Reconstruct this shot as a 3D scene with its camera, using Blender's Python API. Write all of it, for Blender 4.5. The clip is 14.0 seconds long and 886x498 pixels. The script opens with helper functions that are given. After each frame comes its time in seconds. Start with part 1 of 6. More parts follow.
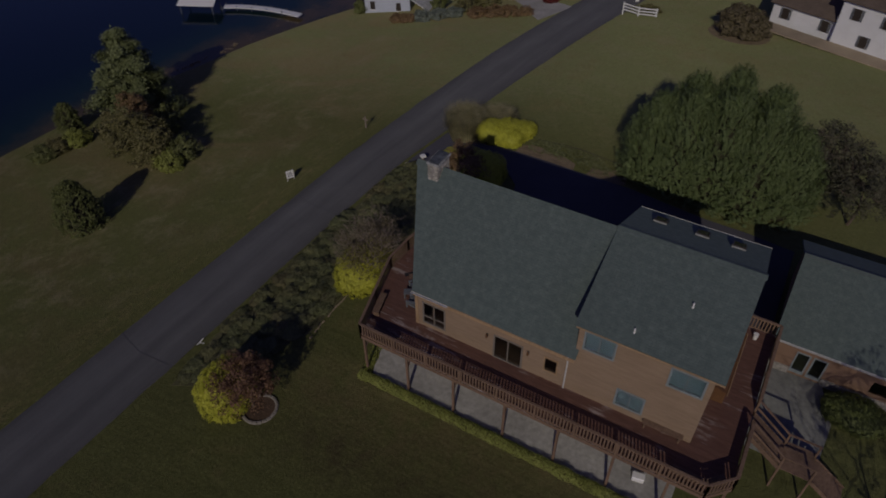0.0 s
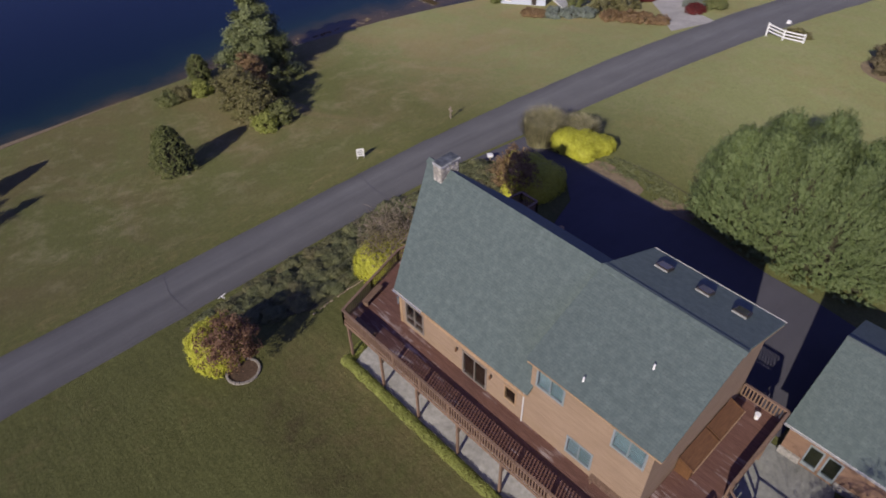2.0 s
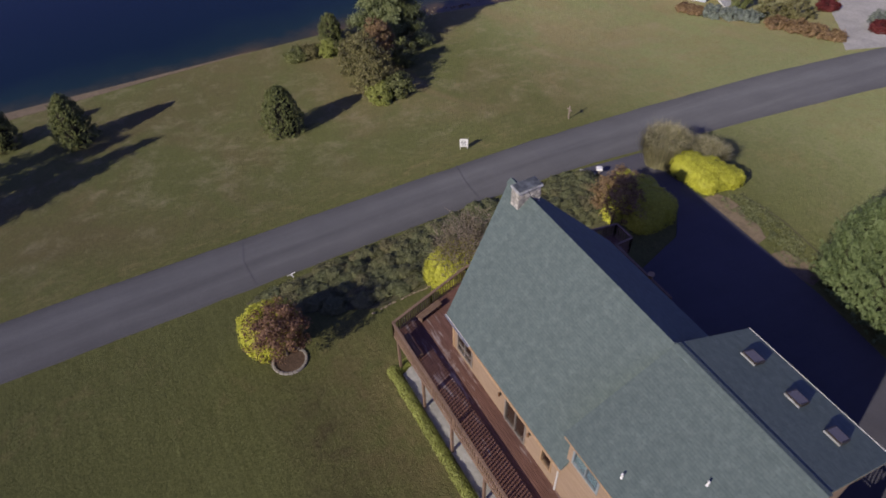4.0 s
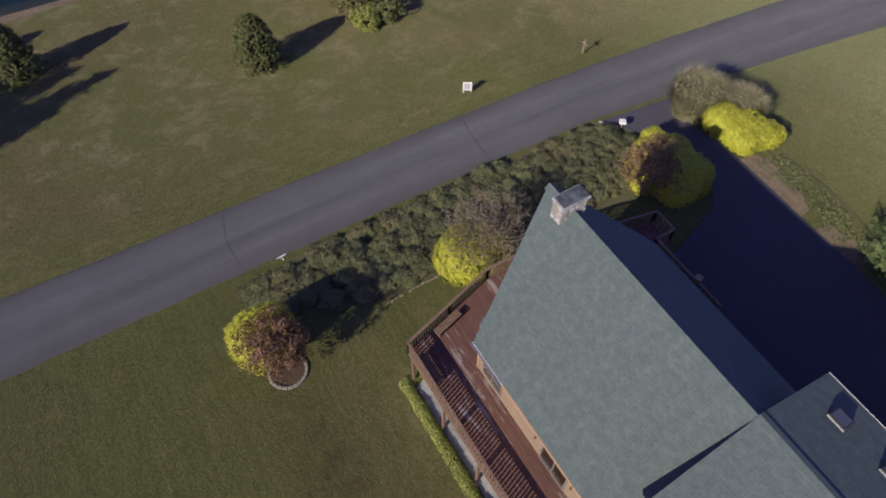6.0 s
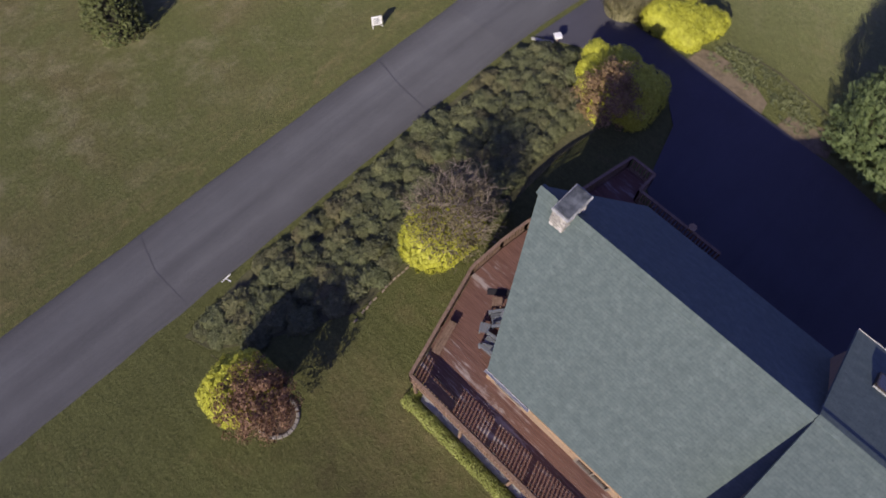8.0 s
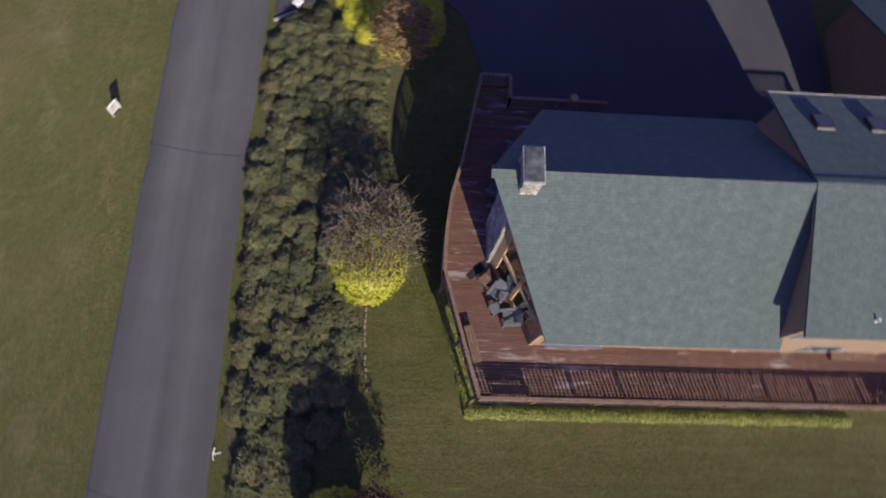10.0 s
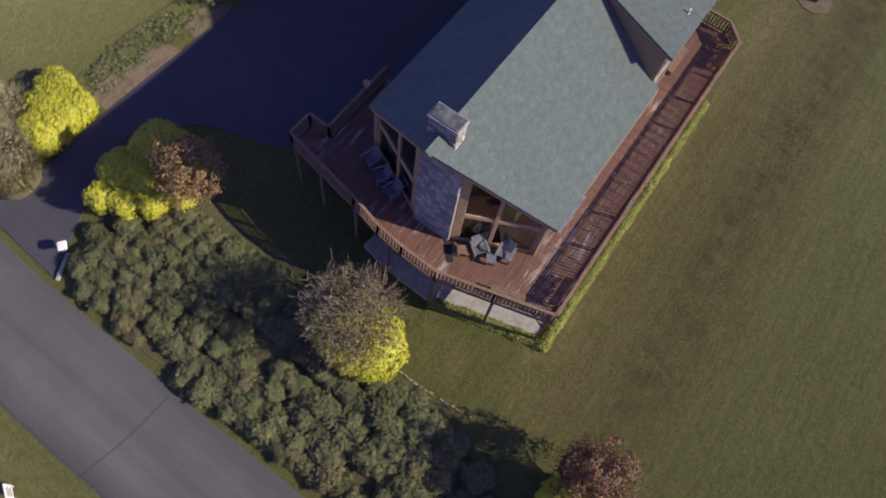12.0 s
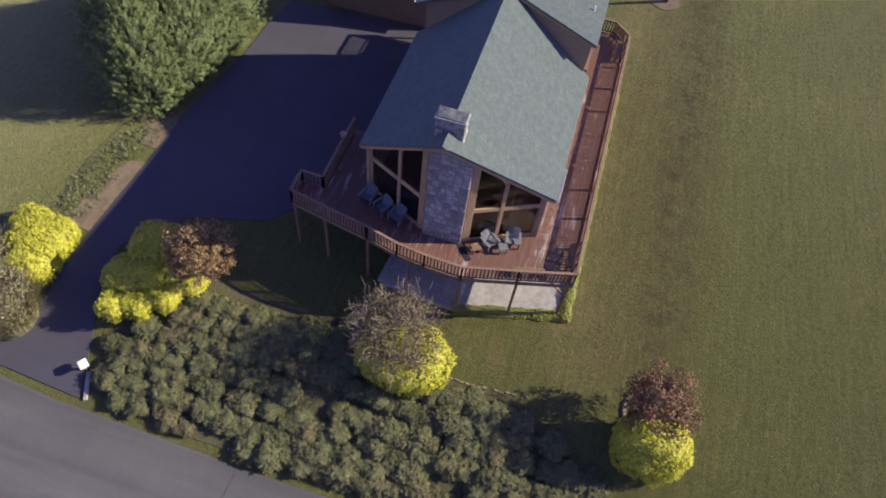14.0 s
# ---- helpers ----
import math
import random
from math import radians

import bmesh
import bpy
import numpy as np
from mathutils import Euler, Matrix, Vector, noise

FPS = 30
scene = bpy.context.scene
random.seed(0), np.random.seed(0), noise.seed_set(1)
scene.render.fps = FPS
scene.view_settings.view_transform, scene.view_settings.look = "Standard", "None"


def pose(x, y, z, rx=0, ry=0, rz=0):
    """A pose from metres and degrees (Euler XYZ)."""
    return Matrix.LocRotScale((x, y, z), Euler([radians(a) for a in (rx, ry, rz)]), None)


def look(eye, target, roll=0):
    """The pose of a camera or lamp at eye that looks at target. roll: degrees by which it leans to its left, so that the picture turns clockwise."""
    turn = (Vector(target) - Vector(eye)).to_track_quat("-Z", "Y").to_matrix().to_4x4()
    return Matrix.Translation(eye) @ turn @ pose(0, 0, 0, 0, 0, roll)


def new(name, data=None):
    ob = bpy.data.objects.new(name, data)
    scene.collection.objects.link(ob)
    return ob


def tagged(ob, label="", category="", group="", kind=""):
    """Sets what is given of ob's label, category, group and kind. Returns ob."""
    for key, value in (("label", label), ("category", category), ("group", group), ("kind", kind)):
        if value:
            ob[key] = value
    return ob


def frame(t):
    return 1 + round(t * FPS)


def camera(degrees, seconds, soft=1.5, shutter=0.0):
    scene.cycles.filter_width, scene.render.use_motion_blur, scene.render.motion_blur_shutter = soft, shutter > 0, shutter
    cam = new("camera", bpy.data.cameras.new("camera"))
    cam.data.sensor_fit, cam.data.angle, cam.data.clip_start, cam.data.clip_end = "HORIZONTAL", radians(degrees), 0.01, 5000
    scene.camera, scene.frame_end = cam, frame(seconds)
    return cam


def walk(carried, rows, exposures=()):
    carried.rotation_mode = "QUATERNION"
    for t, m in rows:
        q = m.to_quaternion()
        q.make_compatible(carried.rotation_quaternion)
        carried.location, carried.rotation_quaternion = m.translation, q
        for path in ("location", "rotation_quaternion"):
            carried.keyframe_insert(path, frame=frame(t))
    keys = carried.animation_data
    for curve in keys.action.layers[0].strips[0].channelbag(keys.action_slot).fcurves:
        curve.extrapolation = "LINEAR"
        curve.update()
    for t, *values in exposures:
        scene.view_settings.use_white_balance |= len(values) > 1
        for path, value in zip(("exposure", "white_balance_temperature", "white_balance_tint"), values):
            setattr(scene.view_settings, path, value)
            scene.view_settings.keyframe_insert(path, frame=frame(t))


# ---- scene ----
cam = camera(66.0, 14.0, 1.8, 0.5)
PATH = [
    (0, (15.742, -22.879, 34.453), (14.994, -21.621, 33.09), -0.7),
    (0.5, (17.342, -21.277, 34.413), (16.512, -20.079, 33.044), -0.9),
    (1, (18.907, -19.585, 34.369), (17.994, -18.456, 32.993), -1.1),
    (1.5, (20.463, -17.911, 34.321), (19.472, -16.855, 32.941), -1.3),
    (2, (21.969, -16.162, 34.2), (20.901, -15.184, 32.821), -1.5),
    (2.5, (22.874, -14.384, 34.114), (21.723, -13.505, 32.734), -1.6),
    (3, (22.895, -12.922, 34.072), (21.688, -12.133, 32.687), -1.7),
    (3.5, (21.884, -11.842, 34.08), (20.653, -11.125, 32.676), -1.5),
    (3.7, (21.218, -11.41, 34.068), (19.982, -10.726, 32.652), -1.5),
    (5.8, (12.288, -8.933, 33.938), (11.289, -8.346, 32.308), 0.4),
    (6, (11.405, -8.675, 33.848), (10.444, -8.086, 32.196), 0.4),
    (6.5, (9.347, -8.0, 33.837), (8.478, -7.41, 32.134), 0.6),
    (7, (7.279, -7.465, 33.835), (6.507, -6.866, 32.09), 1.0),
    (7.5, (5.083, -6.941, 33.808), (4.43, -6.346, 32.013), 1.7),
    (8, (2.913, -6.397, 33.804), (2.389, -5.814, 31.964), 2.7),
    (8.2, (2.001, -6.209, 33.805), (1.534, -5.626, 31.95), 3.4),
    (10.3, (-7.817, -3.799, 33.647), (-7.579, -3.272, 31.733), 16.2),
    (10.5, (-8.764, -3.291, 33.661), (-8.456, -2.796, 31.748), 16.9),
    (11, (-10.951, -2.471, 33.369), (-10.479, -2.039, 31.474), 16.5),
    (11.5, (-13.309, -1.832, 33.213), (-12.682, -1.459, 31.351), 14.9),
    (12, (-15.496, -1.443, 33.043), (-14.74, -1.107, 31.223), 12.4),
    (12.5, (-17.625, -0.879, 32.953), (-16.768, -0.583, 31.17), 11.0),
    (13, (-19.702, -0.147, 32.865), (-18.749, 0.118, 31.126), 9.9),
    (13.5, (-21.692, 0.452, 32.737), (-20.649, 0.694, 31.048), 8.6),
    (14, (-23.774, 1.375, 32.633), (-22.646, 1.576, 30.993), 8.1),
]
EXPOSURES = [(0.0, -1.92, 6520, 9.2), (0.3, -1.32, 6520, 9.2), (0.6, -0.67, 6520, 9.2), (1.0, -0.18, 6500, 9.2), (1.5, -0.02, 6500, 9.2), (4.0, 0.04, 6520, 9.2), (7.0, 0.27, 6560, 9.2),
             (8.2, 0.38, 6580, 9.2), (10.0, 0.38, 6720, 9.2), (11.0, 0.43, 6820, 9.2), (12.5, 0.71, 6920, 9.2), (14.0, 0.99, 6970, 9.2)]
walk(cam, [(t, look(eye, target, roll)) for t, eye, target, roll in PATH], EXPOSURES)

# ---- world and sun ----
SUN_AZ = math.atan2(-1.0, 0.33)
SUN_EL = radians(30.7)
world = bpy.data.worlds.new("world")
scene.world = world
world.use_nodes = True
wn = world.node_tree.nodes
sky = wn.new("ShaderNodeTexSky")
sky.sky_type = "NISHITA"
sky.sun_disc = False
sky.sun_elevation = SUN_EL
sky.sun_rotation = math.pi / 2 - SUN_AZ
sky.air_density, sky.dust_density, sky.ozone_density = 1.0, 0.6, 1.5
tint = wn.new("ShaderNodeMix")
tint.data_type, tint.blend_type = "RGBA", "MULTIPLY"
tint.inputs[0].default_value, tint.inputs[7].default_value = 1.0, (0.77, 0.63, 1.28, 1)
world.node_tree.links.new(sky.outputs[0], tint.inputs[6])
world.node_tree.links.new(tint.outputs[2], wn["Background"].inputs[0])
wn["Background"].inputs[1].default_value = 0.098
sun_data = bpy.data.lights.new("sun", "SUN")
sun_data.energy, sun_data.angle, sun_data.color = 5.0, radians(0.55), (1.0, 0.90, 0.77)
sun = new("sun", sun_data)
sun_dir = Vector((math.cos(SUN_AZ) * math.cos(SUN_EL), math.sin(SUN_AZ) * math.cos(SUN_EL), math.sin(SUN_EL)))
sun.matrix_world = look(sun_dir * 100, (0, 0, 0))


# ---- materials ----
def material(name, rough=0.8, metal=0.0, spec=0.3):
    m = bpy.data.materials.new(name)
    m.use_nodes = True
    b = m.node_tree.nodes["Principled BSDF"]
    b.inputs["Roughness"].default_value = rough
    b.inputs["Metallic"].default_value = metal
    b.inputs["Specular IOR Level"].default_value = spec
    b.inputs["Diffuse Roughness"].default_value = 0.5 if rough > 0.84 and not metal else 0.0
    return m, m.node_tree, b


def coords(nt, scale=(1, 1, 1), rot=(0, 0, 0), space="Object"):
    t = nt.nodes.new("ShaderNodeTexCoord")
    mp = nt.nodes.new("ShaderNodeMapping")
    mp.inputs["Scale"].default_value = scale
    mp.inputs["Rotation"].default_value = [radians(a) for a in rot]
    nt.links.new(t.outputs[space], mp.inputs[0])
    return mp.outputs[0]


def noise_tex(nt, vec, scale, detail=4, rough=0.6, distort=0.0):
    n = nt.nodes.new("ShaderNodeTexNoise")
    n.inputs["Scale"].default_value = scale
    n.inputs["Detail"].default_value = detail
    n.inputs["Roughness"].default_value = rough
    n.inputs["Distortion"].default_value = distort
    nt.links.new(vec, n.inputs["Vector"])
    return n.outputs[0]


def ramp(nt, fac, stops):
    r = nt.nodes.new("ShaderNodeValToRGB")
    e = r.color_ramp.elements
    while len(e) < len(stops):
        e.new(0.5)
    for k, (p, c) in zip(e, stops):
        k.position, k.color = p, (*c, 1)
    nt.links.new(fac, r.inputs[0])
    return r.outputs[0]


def mix(nt, fac, a, b, kind="MIX"):
    m = nt.nodes.new("ShaderNodeMix")
    m.data_type, m.blend_type = "RGBA", kind
    for value, i in ((fac, 0), (a, 6), (b, 7)):
        if isinstance(value, (int, float)):
            m.inputs[i].default_value = value
        elif isinstance(value, tuple):
            m.inputs[i].default_value = (*value, 1)
        else:
            nt.links.new(value, m.inputs[i])
    return m.outputs[2]


def math_node(nt, op, a, b=0.0):
    m = nt.nodes.new("ShaderNodeMath")
    m.operation = op
    for i, v in enumerate((a, b)):
        if isinstance(v, (int, float)):
            m.inputs[i].default_value = v
        else:
            nt.links.new(v, m.inputs[i])
    return m.outputs[0]


def bump(nt, b, height, strength=0.4, dist=0.02):
    n = nt.nodes.new("ShaderNodeBump")
    n.inputs["Strength"].default_value = strength
    n.inputs["Distance"].default_value = dist
    nt.links.new(height, n.inputs["Height"])
    nt.links.new(n.outputs[0], b.inputs["Normal"])


def speckled(name, dark, light, scale, rough=0.85, big=None, spec=0.3, bump_strength=0.4, bump_dist=0.02, stretch=(1, 1, 1), metal=0.0, per_object=0.0):
    """A surface with grain at one scale, broad stains at another, and fine relief."""
    m, nt, b = material(name, rough, metal, spec)
    v = coords(nt, stretch)
    n1 = noise_tex(nt, v, scale, 6, 0.65)
    c = ramp(nt, n1, [(0.3, dark), (0.72, light)])
    n2 = noise_tex(nt, v, big or scale / 12, 3, 0.5)
    c = mix(nt, 0.55, c, ramp(nt, n2, [(0.3, (0.55, 0.55, 0.55)), (0.7, (1, 1, 1))]), "MULTIPLY")
    if per_object:
        o = nt.nodes.new("ShaderNodeObjectInfo")
        c = mix(nt, per_object, c, ramp(nt, o.outputs["Random"], [(0.0, (0.45, 0.45, 0.45)), (1.0, (1.0, 1.0, 1.0))]), "MULTIPLY")
    nt.links.new(c, b.inputs["Base Color"])
    bump(nt, b, n1, bump_strength, bump_dist)
    return m


def foliage(name, dark, mid, light, scale=1.2, rough=0.6, trans=0.25, vary=None):
    """Leaves: a tone of their own for each leaf, broad patches over the crown, some light let through."""
    m, nt, b = material(name, rough, 0.0, 0.25)
    g = nt.nodes.new("ShaderNodeNewGeometry")
    c = ramp(nt, g.outputs["Random Per Island"], [(0.0, dark), (0.5, mid), (1.0, light)])
    n = noise_tex(nt, coords(nt), scale, 3, 0.6)
    c = mix(nt, 0.6, c, ramp(nt, n, [(0.3, (0.45, 0.45, 0.45)), (0.7, (1, 1, 1))]), "MULTIPLY")
    if vary:
        o = nt.nodes.new("ShaderNodeObjectInfo")
        c = mix(nt, 1.0, c, ramp(nt, o.outputs["Random"], vary), "MULTIPLY")
    nt.links.new(c, b.inputs["Base Color"])
    t = nt.nodes.new("ShaderNodeBsdfTranslucent")
    nt.links.new(c, t.inputs["Color"])
    s = nt.nodes.new("ShaderNodeMixShader")
    s.inputs[0].default_value = trans
    nt.links.new(b.outputs[0], s.inputs[1])
    nt.links.new(t.outputs[0], s.inputs[2])
    nt.links.new(s.outputs[0], nt.nodes["Material Output"].inputs[0])
    return m


def lawn_material():
    m, nt, b = material("lawn", 0.95, 0.0, 0.1)
    v = coords(nt)
    fine = noise_tex(nt, v, 9.0, 6, 0.7)
    mid = noise_tex(nt, v, 0.9, 5, 0.65)
    big = noise_tex(nt, v, 0.11, 4, 0.6, 0.4)
    huge = noise_tex(nt, v, 0.03, 3, 0.5)
    green = ramp(nt, fine, [(0.2, (0.076, 0.082, 0.029)), (0.55, (0.125, 0.131, 0.048)), (0.85, (0.187, 0.188, 0.080))])
    pale = ramp(nt, fine, [(0.2, (0.235, 0.258, 0.118)), (0.55, (0.330, 0.352, 0.170)), (0.85, (0.425, 0.438, 0.238))])
    straw = ramp(nt, fine, [(0.2, (0.165, 0.130, 0.062)), (0.55, (0.240, 0.190, 0.095)), (0.85, (0.330, 0.265, 0.145))])
    brown = ramp(nt, fine, [(0.2, (0.048, 0.037, 0.020)), (0.55, (0.078, 0.062, 0.034)), (0.85, (0.118, 0.096, 0.054))])
    x = nt.nodes.new("ShaderNodeSeparateXYZ")
    nt.links.new(coords(nt), x.inputs[0])

    def along(axis, start, stop, gain=1.0):
        r = nt.nodes.new("ShaderNodeMapRange")
        r.inputs[1].default_value, r.inputs[2].default_value, r.inputs[3].default_value, r.inputs[4].default_value = start, stop, 0.0, gain
        nt.links.new(axis, r.inputs[0])
        return r.outputs[0]

    # paler colour on the far lawns stands in for backscattered sun; greener round the house
    far = math_node(nt, "MAXIMUM", along(x.outputs[0], -20.0, -50.0, 0.04), along(x.outputs[1], 27.0, 46.0, 0.5))
    far = math_node(nt, "MAXIMUM", far, along(x.outputs[0], 4.0, 22.0, 0.14))
    green = mix(nt, far, green, pale)
    # reddish thin turf in broad drifts towards the lake
    drift = noise_tex(nt, coords(nt, (0.75, 1.3, 1.0), (0, 0, 20)), 0.075, 5, 0.62, 0.8)
    lake_side = along(x.outputs[0], -22.0, -30.0)
    thin = math_node(nt, "MULTIPLY", lake_side, along(drift, 0.42, 0.62, 0.6))
    c = mix(nt, thin, green, mix(nt, along(x.outputs[1], 0.0, 50.0), mix(nt, 0.5, straw, brown), (0.27, 0.205, 0.115)))
    dry = math_node(nt, "ADD", math_node(nt, "MULTIPLY", mid, 0.55), math_node(nt, "MULTIPLY", big, 0.75))
    dry = math_node(nt, "ADD", dry, math_node(nt, "MULTIPLY", far, 0.17))
    c = mix(nt, ramp(nt, dry, [(0.72, (0, 0, 0)), (1.0, (0.7, 0.7, 0.7))]), c, straw)
    bald = noise_tex(nt, coords(nt, (1.0, 1.0, 1.0)), 0.30, 7, 0.78, 0.2)
    c = mix(nt, math_node(nt, "MULTIPLY", math_node(nt, "MAXIMUM", lake_side, along(x.outputs[1], 26.0, 40.0, 0.8)), along(bald, 0.50, 0.70, 0.6)), c, (0.275, 0.240, 0.145))
    # scuffed verge along the lane, in long pale streaks
    verge = math_node(nt, "MULTIPLY", along(x.outputs[0], -27.5, -24.0), along(x.outputs[0], -21.5, -23.0))
    scuff = noise_tex(nt, coords(nt, (1.6, 0.5, 1.0)), 1.0, 6, 0.75, 0.5)
    c = mix(nt, math_node(nt, "MULTIPLY", verge, along(scuff, 0.48, 0.70, 0.65)), c, straw)
    by_deck = math_node(nt, "MULTIPLY", along(x.outputs[1], -7.5, -4.5), along(x.outputs[0], -9.0, -3.0))
    by_deck = math_node(nt, "MULTIPLY", by_deck, math_node(nt, "MULTIPLY", along(x.outputs[1], -1.0, -2.6), along(mid, 0.30, 0.62, 0.5)))
    c = mix(nt, by_deck, c, straw)
    # worn tracks where vehicles pass south of the house: one broad, one beside it
    wander = math_node(nt, "MULTIPLY", math_node(nt, "SUBTRACT", big, 0.5), 3.2)
    for centre, half, gain in ((8.0, 3.6, 0.95), (4.6, 1.6, 0.5)):
        off = math_node(nt, "ABSOLUTE", math_node(nt, "ADD", math_node(nt, "ADD", x.outputs[1], centre), wander))
        worn = math_node(nt, "MULTIPLY", along(off, half, 0.1, gain), along(x.outputs[0], -9.0, -1.0, 1.0))
        worn = math_node(nt, "MULTIPLY", worn, along(mid, 0.25, 0.66, 0.9))
        c = mix(nt, worn, c, brown)
    c = mix(nt, 0.5, c, ramp(nt, huge, [(0.35, (0.7, 0.7, 0.7)), (0.65, (1, 1, 1))]), "MULTIPLY")
    # streaks left by the mower
    streak = noise_tex(nt, coords(nt, (0.22, 3.4, 1.0)), 1.0, 6, 0.8)
    c = mix(nt, math_node(nt, "MULTIPLY", along(x.outputs[0], -26.0, -14.0, 0.62), along(x.outputs[1], 26.0, 12.0)), c, ramp(nt, streak, [(0.3, (0.56, 0.54, 0.48)), (0.7, (1.05, 1.05, 1.05))]), "MULTIPLY")
    tuft = noise_tex(nt, v, 3.4, 7, 0.8, 0.6)
    c = mix(nt, 0.62, c, ramp(nt, tuft, [(0.30, (0.46, 0.47, 0.42)), (0.5, (0.88, 0.89, 0.84)), (0.68, (1.12, 1.13, 1.08))]), "MULTIPLY")
    nt.links.new(c, b.inputs["Base Color"])
    bump(nt, b, math_node(nt, "ADD", math_node(nt, "MULTIPLY", tuft, 2.0), math_node(nt, "ADD", fine, mid)), 0.62, 0.10)
    return m


def asphalt_material(name, dark, light, wear):
    m, nt, b = material(name, 0.85, 0.0, 0.3)
    v = coords(nt)
    grain = noise_tex(nt, v, 30, 5, 0.7)
    c = ramp(nt, grain, [(0.3, dark), (0.7, light)])
    streak = noise_tex(nt, coords(nt, (0.9, 0.05, 0.9)), 1.0, 4, 0.6)
    c = mix(nt, wear, c, ramp(nt, streak, [(0.3, (0.55, 0.55, 0.58)), (0.7, (1.0, 1.0, 1.0))]), "MULTIPLY")
    patch = noise_tex(nt, v, 0.35, 5, 0.6)
    c = mix(nt, 0.4, c, ramp(nt, patch, [(0.35, (0.7, 0.7, 0.7)), (0.65, (1, 1, 1))]), "MULTIPLY")
    nt.links.new(c, b.inputs["Base Color"])
    bump(nt, b, grain, 0.3, 0.01)
    return m


def road_material():
    """Old asphalt: dark dirty edges, two paler wheel tracks, streaks along the lane."""
    m, nt, b = material("road_asphalt", 0.85, 0.0, 0.3)
    v = coords(nt)
    grain = noise_tex(nt, v, 30, 5, 0.7)
    c = ramp(nt, grain, [(0.3, (0.078, 0.079, 0.080)), (0.7, (0.142, 0.142, 0.143))])
    across = nt.nodes.new("ShaderNodeSeparateXYZ")
    nt.links.new(coords(nt, space="UV"), across.inputs[0])
    wob = math_node(nt, "MULTIPLY", math_node(nt, "SUBTRACT", noise_tex(nt, coords(nt, (0.8, 0.12, 0.8)), 1.0, 4, 0.6), 0.5), 0.16)
    u = math_node(nt, "ADD", across.outputs[0], wob)
    c = mix(nt, 0.85, c, ramp(nt, u, [(0.0, (0.60, 0.58, 0.57)), (0.10, (0.78, 0.77, 0.77)), (0.30, (1.0, 1.0, 1.0)), (0.46, (0.84, 0.84, 0.85)), (0.64, (1.06, 1.07, 1.08)), (0.86, (0.78, 0.77, 0.78)), (1.0, (0.56, 0.54, 0.53))]), "MULTIPLY")
    streak = noise_tex(nt, coords(nt, (1.1, 0.05, 1.1)), 1.0, 5, 0.65)
    c = mix(nt, 0.6, c, ramp(nt, streak, [(0.3, (0.66, 0.66, 0.68)), (0.7, (1.0, 1.0, 1.0))]), "MULTIPLY")
    patch = noise_tex(nt, v, 0.35, 5, 0.6)
    c = mix(nt, 0.35, c, ramp(nt, patch, [(0.35, (0.7, 0.7, 0.7)), (0.65, (1, 1, 1))]), "MULTIPLY")
    nt.links.new(c, b.inputs["Base Color"])
    bump(nt, b, grain, 0.3, 0.01)
    return m


def shingle_material(name, dark, mid, light):
    """Asphalt shingles: courses across the slope, tabs along it, mottled grains. Object y runs up the slope, x along it."""
    m, nt, b = material(name, 0.9, 0.0, 0.2)
    v = coords(nt, space="UV")
    br = nt.nodes.new("ShaderNodeTexBrick")
    br.inputs["Scale"].default_value = 1.0
    br.inputs["Brick Width"].default_value, br.inputs["Row Height"].default_value = 0.33, 0.145
    br.inputs["Mortar Size"].default_value, br.inputs["Mortar Smooth"].default_value, br.inputs["Bias"].default_value = 0.012, 0.4, 0.0
    br.inputs["Color1"].default_value, br.inputs["Color2"].default_value, br.inputs["Mortar"].default_value = (0.80, 0.80, 0.80, 1), (1, 1, 1, 1), (0.55, 0.55, 0.55, 1)
    br.offset = 0.5
    nt.links.new(v, br.inputs["Vector"])
    blotch = noise_tex(nt, v, 2.4, 6, 0.75)
    c = ramp(nt, blotch, [(0.3, dark), (0.5, mid), (0.72, light)])
    fleck = noise_tex(nt, coords(nt, (1.0, 1.6, 1.0), space="UV"), 6.5, 3, 0.6)
    c = mix(nt, 0.7, c, ramp(nt, fleck, [(0.26, (0.66, 0.66, 0.68)), (0.42, (1.0, 1.0, 1.0)), (0.66, (1.03, 1.04, 1.03))]), "MULTIPLY")
    c = mix(nt, 0.42, c, br.outputs[0], "MULTIPLY")
    g = noise_tex(nt, v, 60, 3, 0.7)
    c = mix(nt, 0.18, c, ramp(nt, g, [(0.3, (0.6, 0.6, 0.6)), (0.7, (1, 1, 1))]), "MULTIPLY")
    streak = noise_tex(nt, coords(nt, (0.8, 0.08, 1), space="UV"), 1.0, 4, 0.6)
    c = mix(nt, 0.3, c, ramp(nt, streak, [(0.3, (0.7, 0.7, 0.7)), (0.7, (1, 1, 1))]), "MULTIPLY")
    nt.links.new(c, b.inputs["Base Color"])
    bump(nt, b, math_node(nt, "ADD", br.outputs[1], math_node(nt, "MULTIPLY", g, 0.3)), -0.5, 0.012)
    return m


